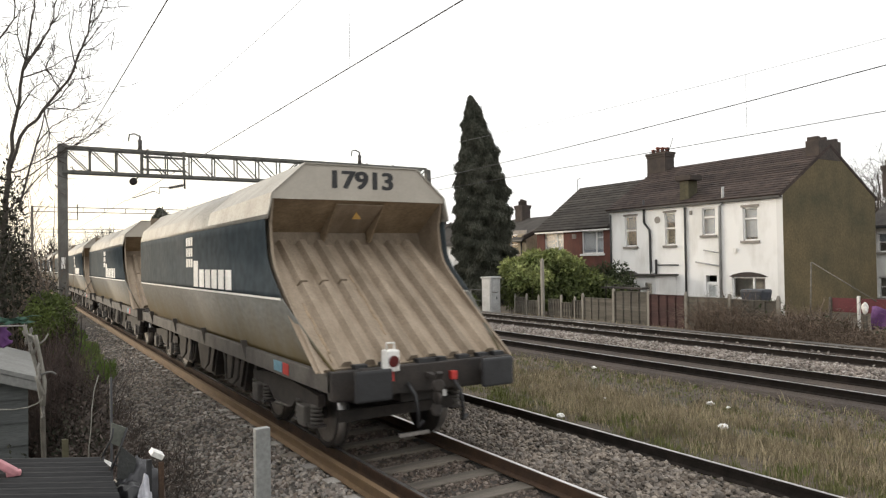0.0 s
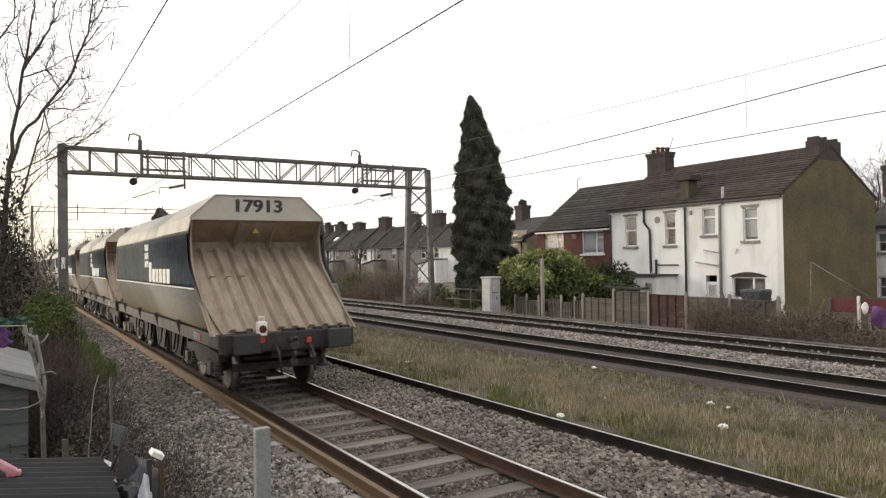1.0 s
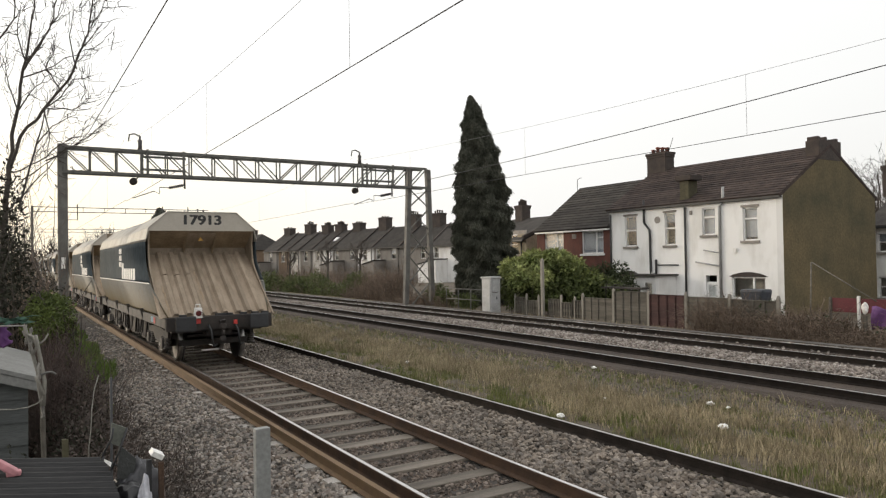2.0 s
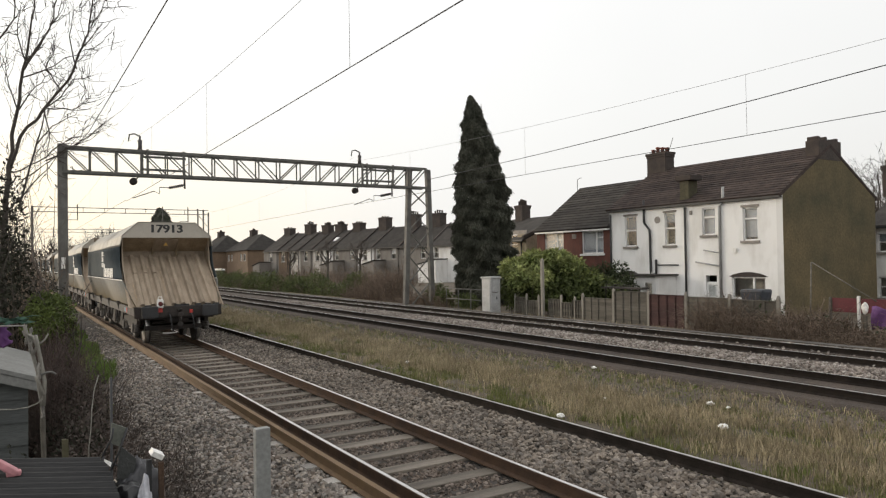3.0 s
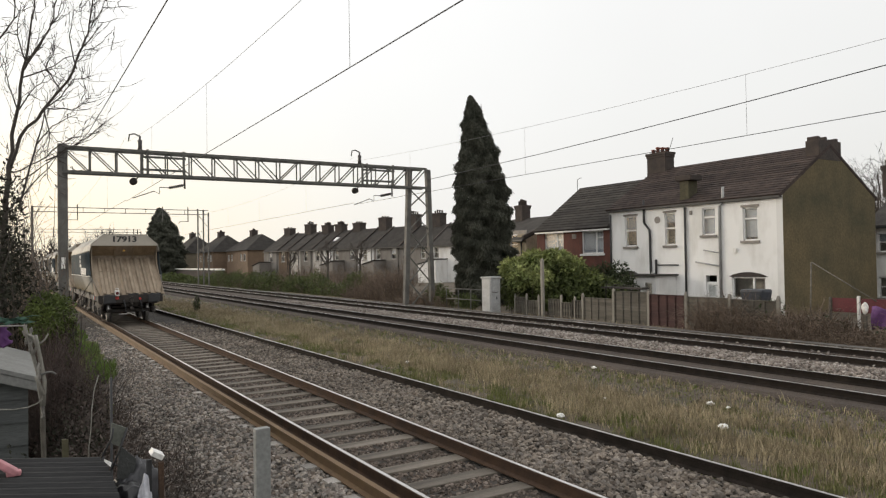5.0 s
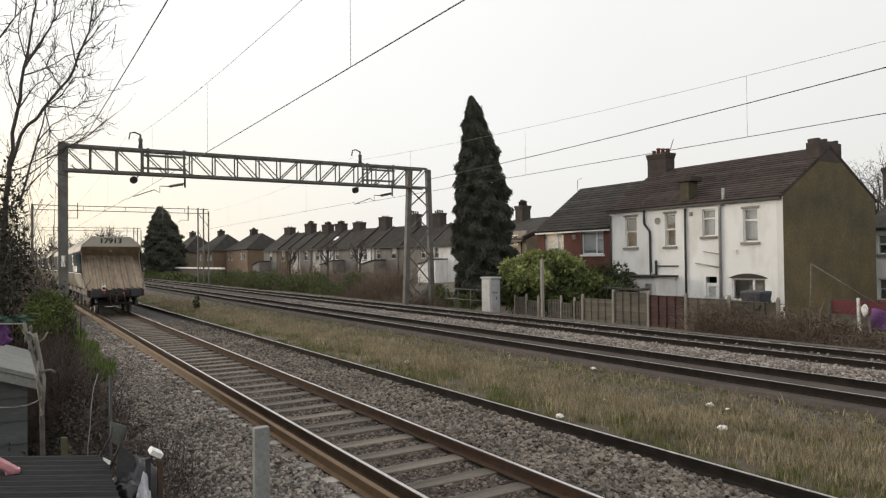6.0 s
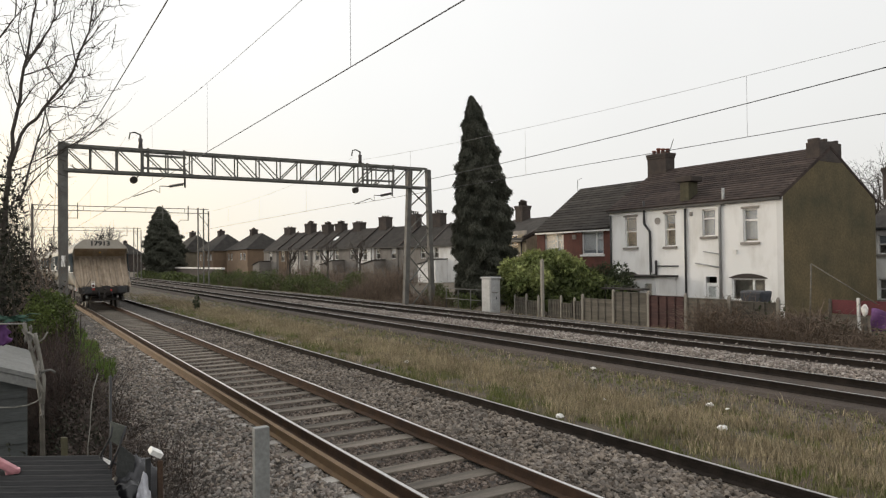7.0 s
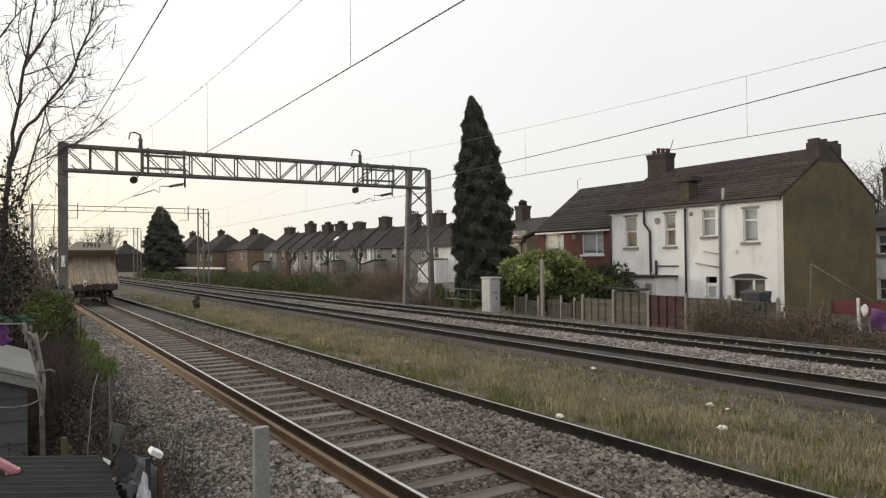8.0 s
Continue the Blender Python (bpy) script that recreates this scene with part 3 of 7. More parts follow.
def side_skin(bm, z0, z1, pts, sgn, rear):
    """A strip of the body side between the cross-section points pts, from the sloping rear edge to the front."""
    a = [bm.verts.new((sgn * x, rear(z), z)) for x, z in pts]
    b = [bm.verts.new((sgn * x, Y_FRONT, z)) for x, z in pts]
    for i in range(len(pts) - 1):
        f = bm.faces.new((a[i], a[i + 1], b[i + 1], b[i]))
        f.smooth = True
    return bm


def rear_edge(z):
    """Where the side plates end: a slope from the headstock up, rounding into the upright below the hood."""
    s = 0.55 + (z - 1.18) * (2.30 - 0.55) / (2.40 - 1.18)
    k = 0.12
    return 0.5 * (s + 2.30 - math.sqrt((s - 2.30) ** 2 + k)) + 0.5 * math.sqrt(k) * max(0.0, min(1.0, (z - 2.2) / 0.8)) - 0.085 * max(0.0, min(1.0, (z - 2.5) / 0.5))


def solidified(ob, t):
    md = ob.modifiers.new("thick", "SOLIDIFY")
    md.thickness, md.offset = t, -1
    return ob


def dense(pts, n):
    out = []
    for (a, b), (c, d) in zip(pts[:-1], pts[1:]):
        out += [(a + (c - a) * i / n, b + (d - b) * i / n) for i in range(n)]
    return out + [pts[-1]]


def wheelset(parent, y):
    bm = bmesh.new()
    for s in (-1, 1):
        lathe(bm, [(0, 0.12), (0.005, 0.36), (-0.03, 0.40), (-0.03, 0.455), (0.085, 0.462), (0.095, 0.49), (0.125, 0.49), (0.13, 0.12)] if s > 0 else
              [(0, 0.12), (-0.005, 0.36), (0.03, 0.40), (0.03, 0.455), (-0.085, 0.462), (-0.095, 0.49), (-0.125, 0.49), (-0.13, 0.12)],
              (-s * 0.80, 0, 0), "x", 28)
    tube(bm, (-0.98, 0, 0), (0.98, 0, 0), 0.085, seg=12)
    w = part("wheelset", bm, [M["grime"]], parent, "pair of dark steel wheels with a polished tread")
    for s in (-1, 1):
        part("tyre", lathe(bmesh.new(), [(-0.066, 0.42), (-0.066, 0.465), (0.066, 0.465), (0.066, 0.42)], (s * 0.755, 0, 0), "x", 28), M["steel"], w, "bright worn steel tyre")
    w.matrix_local = pose(0, y, 0.462)
    return w


def wagon():
    w = thing("hopper_wagon", "blue and dusty silver bogie hopper wagon with a sloping ribbed end", "railway wagon", "wagons of the train")
    for s in (-1, 1):
        body = solidified(part("side_panel", side_skin(bmesh.new(), 0, 0, dense([(HALF, 2.0), (HALF, 2.4), (HALF, 3.06)], 5), s, rear_edge), M["wagon_blue"], w, "faded blue painted steel side"), 0.02)
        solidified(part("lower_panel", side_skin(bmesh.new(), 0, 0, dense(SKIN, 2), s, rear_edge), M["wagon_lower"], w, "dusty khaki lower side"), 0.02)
        part("stripe", boxed(*sorted((s * (HALF + 0.004), s * (HALF - 0.01))), rear_edge(2.0) + 0.02, Y_FRONT, 1.975, 2.005), M["white"], w, "thin pale stripe")
        solidified(part("canopy_panel", side_skin(bmesh.new(), 0, 0, [(HALF, 3.062), (HALF - 0.01, 3.12), (1.37, 3.34), (0.92, 3.74)], s, lambda z: 2.23), M["wagon_silver"], w, "pale dusty silver upper side"), 0.02)
        # lettering and mark drawn as plain blocks
        x = s * (HALF + 0.003)
        ya, yb, n = 4.0, 6.75, 6
        pitch = (yb - ya) / n
        for i in range(n):
            bm = bmesh.new()
            c0 = yb - pitch * (i + 1) + 0.03
            wdt = pitch * 0.86
            top = 2.52 if i == 0 else 2.36
            box(bm, min(x, x + s * 0.004), max(x, x + s * 0.004), c0, c0 + wdt * 0.9, 2.04, top)
            part("letter_block", bm, M["white"], w, "white block of the wagon's lettering")
        for k in range(3):
            bm = bmesh.new()
            for j in range(3):
                y0 = 6.78 + j * 0.2
                box(bm, min(x, x + s * 0.004), max(x, x + s * 0.004), y0, y0 + 0.14, 2.40 + k * 0.205, 2.56 + k * 0.205)
            part("mark", bm, M["white"], w, "white mark of three small bars")
        # sole bar with gussets
        part("sole_bar", boxed(*sorted((s * 1.12, s * 1.27)), 0.5, 13.9, 0.93, 1.16, 0.01), M["frame_grey"], w, "grime-streaked grey sole bar")
        for y in (3.9, 6.6, 9.3, 12.3):
            part("gusset", prism(bmesh.new(), [(s * 1.275, 0.95), (s * 1.345, 1.26), (s * 1.25, 1.26), (s * 1.20, 0.95)], "y", y, y + 0.05), M["frame_grey"], w)
        part("label_plate", boxed(*sorted((s * 1.272, s * 1.28)), 2.15, 2.5, 0.98, 1.12), M["pale_blue"], w, "small pale blue data panel")
        part("label_plate", boxed(*sorted((s * 1.272, s * 1.28)), 1.9, 2.12, 0.97, 1.12), M["red"], w, "small red data panel")
    # hood at the rear, with its number
    front = [(-0.89, 3.85), (0.89, 3.85), (1.37, 3.42), (1.40, 3.34), (-1.40, 3.34), (-1.37, 3.42)]
    part("hood_panel", prism(bmesh.new(), front, "y", 2.22, 2.26), M["wagon_end"], w, "dusty off-white end panel")
    lettering("17913", 0.352, 0.002, M["black"], w, Matrix.Translation((-0.03, 2.217, 3.62)) @ Euler((radians(90), 0, 0)).to_matrix().to_4x4() @ Matrix.Diagonal((1.2, 1.0, 1, 1)), "wagon_number", "black numerals 17913", 0.009)
    hood = bmesh.new()
    ring0 = [(-1.437, 3.12), (-1.37, 3.42), (-0.89, 3.85), (0.89, 3.85), (1.37, 3.42), (1.437, 3.12)]
    ring1 = [(-1.437, 3.12), (-1.378, 3.345), (-0.925, 3.75), (0.925, 3.75), (1.378, 3.345), (1.437, 3.12)]
    a = [hood.verts.new((x, 2.20, z)) for x, z in ring0]
    b = [hood.verts.new((x, 5.6, z)) for x, z in ring1]
    for p, q in ((a, b),):
        for i in range(5):
            hood.faces.new((p[i], p[i + 1], q[i + 1], q[i]))
    bmesh.ops.recalc_face_normals(hood, faces=hood.faces[:])
    solidified(part("hood", hood, M["wagon_silver"], w, "pale folded steel hood"), 0.02)
    bm = prism(bmesh.new(), [(2.27, 3.34), (2.31, 3.34), (3.02, 2.93), (2.98, 2.90)], "x", -1.355, 1.355)
    part("hood_underside", bm, M["wagon_inner"], w, "dark brown rusted underside")
    part("centre_panel", prism(bmesh.new(), [(2.32, 3.295), (2.96, 2.915), (2.954, 2.903), (2.314, 3.283)], "x", -0.36, 0.36), M["wagon_dust"], w, "paler dusty panel between the brackets")
    part("back_plate", prism(bmesh.new(), [(2.90, 2.72), (2.94, 2.72), (3.02, 2.93), (2.975, 2.93)], "x", -1.41, 1.41), M["wagon_dust"], w)
    for x in (-0.38, 0.38):
        part("bracket", prism(bmesh.new(), [(2.29, 3.325), (2.96, 2.92), (2.90, 2.75), (2.84, 2.74)], "x", x - 0.012, x + 0.012), M["wagon_inner"], w, "rusty triangular bracket")
    part("hazard_plate", prism(bmesh.new(), [(-0.09, 3.085), (0.06, 3.085), (-0.015, 3.19)], "y", 2.45, 2.46), M["amber"], w, "small amber warning triangle")
    # cheeks beside the sloping sheet
    for s in (-1, 1):
        pts = [(rear_edge(z), z) for z in (1.18, 1.5, 1.8, 2.0, 2.15, 2.3, 2.45, 2.6, 2.8, 3.0)] + [(2.25, 3.34), (3.02, 2.95), (2.95, 2.74), (0.72, 1.18)]
        part("cheek", prism(bmesh.new(), pts, "x", *sorted((s * 1.325, s * 1.362))), M["wagon_dust"], w)
    # sloping ribbed sheet
    s0, s1 = Vector((0, 0.62, 1.20)), Vector((0, 2.93, 2.74))
    d = (s1 - s0).normalized()
    nrm = Vector((0, -d.z, d.y))

    def slab(bm, x0, x1, u0, u1, h0, h1, top_w=None):
        q = []
        for u in (u0, u1):
            p = s0 + d * u
            q.append([(x0, h0), (x1, h0), (x1 - min(0.045, (x1 - x0) * 0.25), h1), (x0 + min(0.045, (x1 - x0) * 0.25), h1)])
        lo = [bm.verts.new(s0 + d * u0 + nrm * h + Vector((x, 0, 0))) for x, h in q[0]]
        hi = [bm.verts.new(s0 + d * u1 + nrm * h + Vector((x, 0, 0))) for x, h in q[1]]
        bm.faces.new(lo)
        bm.faces.new(hi[::-1])
        for i in range(4):
            bm.faces.new((lo[i], hi[i], hi[(i + 1) % 4], lo[(i + 1) % 4]))
        bmesh.ops.recalc_face_normals(bm, faces=bm.faces[:])
        return bm
    length = (s1 - s0).length
    part("slope_sheet", slab(bmesh.new(), -1.39, 1.39, 0, length, -0.04, 0.0), M["wagon_dust"], w, "dust-brown sloping end sheet")
    for i in range(8):
        x = -1.10 + i * 0.295 + 0.018 * math.sin(i * 2.7)
        if i < 3:
            part("rib", slab(bmesh.new(), x, x + 0.18, 0.02, length * 0.60, 0, 0.085), M["wagon_dust"], w)
            part("rib", slab(bmesh.new(), x, x + 0.18, length * 0.615, length - 0.02, 0, 0.085), M["wagon_dust"], w)
        else:
            part("rib", slab(bmesh.new(), x, x + 0.18, 0.02, length - 0.02, 0, 0.085), M["wagon_dust"], w)
    # torn weld seams beside two of the ribs
    for x, u, n_ in ((-1.150, 0.12, 7), (-0.262, 0.55, 8)):
        for k in range(n_):
            o_ = 0.012 * math.sin(k * 2.3 + x)
            part("weld_seam", slab(bmesh.new(), x + o_, x + o_ + 0.016 + 0.012 * (k % 3), u + k * 0.17, u + k * 0.17 + 0.168, 0.0, 0.012), M["wagon_inner"], w, "rusty torn weld seam")
    # front end: plain sheet that slopes inwards
    part("front_sheet", prism(bmesh.new(), [(Y_FRONT, 3.7), (Y_FRONT - 0.04, 3.7), (Y_FRONT - 0.04, 1.2), (Y_FRONT, 1.2)], "x", -1.19, 1.19), M["wagon_dust"], w)
    part("front_gable", prism(bmesh.new(), [(-HALF, 2.0), (-HALF, 3.0), (-0.92, 3.74), (0.92, 3.74), (HALF, 3.0), (HALF, 2.0), (1.2, 1.16), (-1.2, 1.16)], "y", Y_FRONT + 0.003, Y_FRONT + 0.03), M["wagon_dust"], w)
    part("hopper_floor", prism(bmesh.new(), [(3.1, 2.9), (6.5, 1.3), (9.5, 1.3), (12.9, 3.3), (12.9, 3.2), (9.5, 1.2), (6.5, 1.2), (3.1, 2.8)], "x", -1.19, 1.19), M["wagon_inner"], w, "rust-brown inner floor sheets")
    # headstocks, buffers, draw gear
    for y, s in ((0.5, -1), (13.9, 1)):
        part("headstock", boxed(-1.27, 1.27, y - 0.06, y + 0.08, 0.86, 1.19, 0.012), M["grime"], w, "black headstock beam")
        for x in (-0.87, 0.87):
            bm = lathe(bmesh.new(), [(0.02, 0.17), (0.05, 0.17), (0.06, 0.12), (0.10, 0.12), (0.11, 0.09), (0.30, 0.09)], (x, y + (0.0 if s < 0 else -0.0), 1.04), "y", 14)
            if s < 0:
                bmesh.ops.transform(bm, matrix=Matrix.Translation((0, 2 * y, 0)) @ Matrix.Diagonal((1, -1, 1, 1)), verts=bm.verts[:])
                bmesh.ops.reverse_faces(bm, faces=bm.faces[:])
            b_ = part("buffer", bm, M["grime"], w, "black buffer")
            part("buffer_head", boxed(x - 0.235, x + 0.235, *sorted((y + s * 0.285, y + s * 0.345)), 0.86, 1.22, 0.03), M["black"], b_, "broad black buffer plate")
        part("draw_hook", prism(bmesh.new(), [(y, 1.02), (y + s * 0.30, 1.02), (y + s * 0.36, 1.10), (y + s * 0.30, 1.12), (y + s * 0.26, 1.07), (y, 1.09)], "x", -0.04, 0.04), M["grime"], w)
        bm = bmesh.new()
        for k in range(3):
            lathe(bm, [(-0.02, 0.05), (-0.02, 0.08), (0.02, 0.08), (0.02, 0.05)], (0, y + s * (0.30 - 0.03 * k), 0.95 - 0.15 * k), "x" if k % 2 else "y", 10)
        part("coupling", bm, M["grime"], w, "hanging screw coupling")
        for x in (0.34, -0.3):
            pts = [(x, y + s * 0.08, 0.98), (x + 0.03, y + s * 0.22, 0.85), (x + 0.05, y + s * 0.24, 0.62), (x + 0.10, y + s * 0.14, 0.46), (x + 0.2, y + s * 0.1, 0.5)]
            part("brake_hose", pipe(bmesh.new(), pts, 0.022, 8), M["black"], w, "black rubber brake hose")
        part("hose_cock", boxed(0.30, 0.38, *sorted((y + s * 0.07, y + s * 0.13)), 0.97, 1.07), M["red"], w, "small red cock")
        part("coupling_bar", boxed(-0.5, -0.1, *sorted((y + s * 0.2, y + s * 0.24)), 0.38, 0.42), M["steel"], w, "pale steel bar")
    for x in (-0.95, -0.6, -0.1, 0.15, 0.5, 0.8, 1.05):
        part("spacer", boxed(x, x + (0.3 if x in (-0.1,) else 0.16), 0.50, 0.62, 1.19, 1.24), M["black"], w)
    part("centre_sill", boxed(-0.3, 0.3, 0.6, 13.8, 0.72, 1.08), M["grime"], w)
    # added full-length plate that keeps light from the ballast below
    part("underfloor", boxed(-1.11, 1.11, 0.62, 13.8, 1.09, 1.15), M["grime"], w, "black plate added to block light under the wagon")
    for y in (0.75, 3.9, 10.4, 13.5):
        part("cross_member", boxed(-1.1, 1.1, y, y + 0.12, 0.78, 1.085), M["grime"], w)
    part("tail_plate", boxed(-0.64, -0.48, 0.425, 0.438, 1.02, 1.14), M["red"], w, "small red plate below the lamp")
    for ya in (4.55, 6.6, 8.65):
        part("discharge_chute", prism(bmesh.new(), [(ya, 1.15), (ya + 1.95, 1.15), (ya + 1.5, 0.28), (ya + 0.45, 0.28)], "x", -0.98, 0.98), M["grime"], w, "dark discharge chute")
        for s in (-1, 1):
            part("chute_door", prism(bmesh.new(), [(ya + 0.15, 1.0), (ya + 1.8, 1.0), (ya + 1.42, 0.34), (ya + 0.53, 0.34)], "x", *sorted((s * 0.985, s * 1.03))), M["grime"], w, "grimy chute door")
            part("door_lever", pipe(bmesh.new(), [(s * 1.12, ya + 0.2, 0.95), (s * 1.16, ya + 0.2, 0.55), (s * 1.16, ya + 0.5, 0.42)], 0.022), M["grime"], w, "dark steel door lever")
    for y in (5.2, 8.0, 10.6):
        part("brake_gear", pipe(bmesh.new(), [(-1.1, y, 0.9), (-1.15, y, 0.5), (-1.15, y + 0.35, 0.42), (-1.12, y + 0.5, 0.9)], 0.025), M["grime"], w)
    sets = []
    for yc in (2.78, 11.6):
        # solid block, made large to stop light passing between the wheels
        bg_ = part("bogie", boxed(-0.9, 0.9, yc - 0.45, yc + 0.45, 0.36, 0.82, 0.03), M["grime"], w, "black cast bogie")
        for s in (-1, 1):
            pts = [(yc - 1.4, 0.62), (yc - 1.4, 0.76), (yc - 0.5, 0.82), (yc + 0.5, 0.82), (yc + 1.4, 0.76), (yc + 1.4, 0.62), (yc + 0.6, 0.60), (yc + 0.4, 0.46), (yc - 0.4, 0.46), (yc - 0.6, 0.60)]
            # near-black holds the shade below the body as well as grime
            part("side_frame", prism(bmesh.new(), pts, "x", *sorted((s * 0.97, s * 1.07))), M["grime"], bg_, "grimy cast side frame, near-black with painted shade")
            for y in (-1.0, 1.0):
                part("axle_box", boxed(*sorted((s * 0.95, s * 1.17)), yc + y - 0.14, yc + y + 0.14, 0.33, 0.60, 0.03), M["frame_grey"], bg_, "dusty cast axle box")
                for dy in (-0.27, 0.27):
                    bm = bmesh.new()
                    for k in range(5):
                        lathe(bm, [(-0.016, 0.06), (-0.016, 0.085), (0.016, 0.085), (0.016, 0.06)], (s * 1.04, yc + y + dy, 0.40 + k * 0.052), "z", 10)
                    part("coil_spring", bm, M["frame_grey"], bg_, "dusty coil spring")
                    part("spring_seat", boxed(*sorted((s * 0.95, s * 1.14)), yc + y + dy - 0.1, yc + y + dy + 0.1, 0.345, 0.38, 0.01), M["grime"], bg_)
            part("brake_lever", pipe(bmesh.new(), [(s * 1.0, yc - 0.35, 0.85), (s * 1.05, yc - 0.3, 0.45), (s * 1.05, yc + 0.35, 0.40)], 0.028), M["frame_grey"], bg_)
        for y in (-1.55, 1.5):
            part("brake_beam", boxed(-0.85, 0.85, yc + y, yc + y + 0.1, 0.42, 0.56), M["grime"], bg_)
        # added flat plate that darkens the ballast under the bogie
        part("brake_shield", boxed(-0.62, 0.62, yc - 1.5, yc + 1.5, 0.62, 0.68), M["grime"], bg_)
        for y in (-1.0, 1.0):
            sets.append(wheelset(w, yc + y))
    return w


def tail_lamp(at):
    t = thing("tail_lamp", "white plastic tail lamp with a dark red lens", "lamp", at=at)
    part("case", boxed(-0.085, 0.085, -0.08, 0.08, 0.0, 0.25, 0.02), M["white"], t)
    part("lens", lathe(bmesh.new(), [(-0.012, 0.06), (-0.012, 0.068), (0.0, 0.068), (0.0, 0.0)], (0, -0.082, 0.12), "y", 18), M["red_lens"], t, "dark red round lens")
    part("handle", pipe(bmesh.new(), [(-0.05, 0, 0.25), (-0.05, 0, 0.33), (0.05, 0, 0.33), (0.05, 0, 0.25)], 0.014), M["white"], t)
    return t


CENTRE, START, SPEED, WAGONS = 4.38, 7.07, 5.02, 9
first = wagon()
train = [first] + [copy_thing(first, pose(CENTRE, START + PITCH * i, 0)) for i in range(1, WAGONS)]
lamp = tail_lamp((CENTRE - 0.56, START + 0.36, 1.16))


def motions():
    for i, wg in enumerate(train):
        walk(wg, [(t, pose(CENTRE, START + PITCH * i + SPEED * t, 0)) for t in (0, 2, 4, 6, 8)])
        if i < 2:
            for ws in [o for o in wg.children if o.name.startswith("wheelset")]:
                y = ws.matrix_basis.translation.y
                walk(ws, [(k * 0.1, pose(0, y, 0.462, -math.degrees(SPEED * k * 0.1 / 0.462))) for k in range(81)])
    walk(lamp, [(t, pose(CENTRE - 0.56, START + 0.36 + SPEED * t, 1.16)) for t in (0, 2, 4, 6, 8)])


# ---- overhead line ----
def gantry(y, x0, x1, zb, zt, label, n=17, k=1.0):
    g = thing("overhead_gantry", label, "gantry", "overhead line gantries")
    for yy in (-0.28, 0.28):
        for z in (zb, zt):
            part("chord", boxed(x0, x1, y + yy - 0.06 * k, y + yy + 0.06 * k, z - 0.062 * k, z + 0.062 * k), M["galv"], g)
    step = (x1 - x0) / n
    for yy in (-0.28, 0.28):
        for i in range(n):
            a = x0 + i * step
            part("upright", boxed(a - 0.03, a + 0.03, y + yy - 0.02, y + yy + 0.02, zb, zt), M["galv"], g)
            up_ = (zb, zt) if i > n / 2 else (zt, zb)
            part("brace", tubed((a, y + yy, up_[0]), (a + step, y + yy, up_[1]), 0.035 * k, seg=4), M["galv"], g)
    for i in range(0, n + 1, 2):
        part("cross_tie", boxed(x0 + i * step - 0.03, x0 + i * step + 0.03, y - 0.28, y + 0.28, zt - 0.03, zt + 0.03), M["galv"], g)
    # single column at one end, a braced portal leg at the other
    part("plate", boxed(x0 - 0.08, x0 + 0.08, y - 0.19, y - 0.165, 2.35, 2.85), M["white"], g, "small white plate")
    part("column", boxed(x0 - 0.2, x0 + 0.2, y - 0.16, y + 0.16, -0.6, zt + 0.15, 0.02), M["galv_pale"], g, "weathered grey steel column")
    for s, tag in ((-1.25, 0), (0.25, 1)):
        part("leg", prism(bmesh.new(), [(x1 + s * (0.9 if tag else 0.8) - 0.13, zt), (x1 + s * (0.9 if tag else 0.8) + 0.13, zt), (x1 + s * 1.1 + 0.13 + 0.15 * tag, -0.5), (x1 + s * 1.1 - 0.13 + 0.15 * tag, -0.5)], "y", y - 0.14, y + 0.14), M["galv_pale"], g, "weathered grey steel leg")
    hs = [-0.3, 1.2, 2.7, 4.2, 5.5, zb]
    for i, (a, b) in enumerate(zip(hs[:-1], hs[1:])):
        p, q = (x1 - 1.1, x1 + 0.3)
        part("leg_brace", tubed((p, y, a), (q, y, b), 0.045, seg=4), M["galv"], g)
        part("leg_brace", tubed((q, y, a), (p, y, b), 0.045, seg=4), M["galv"], g)
    return g


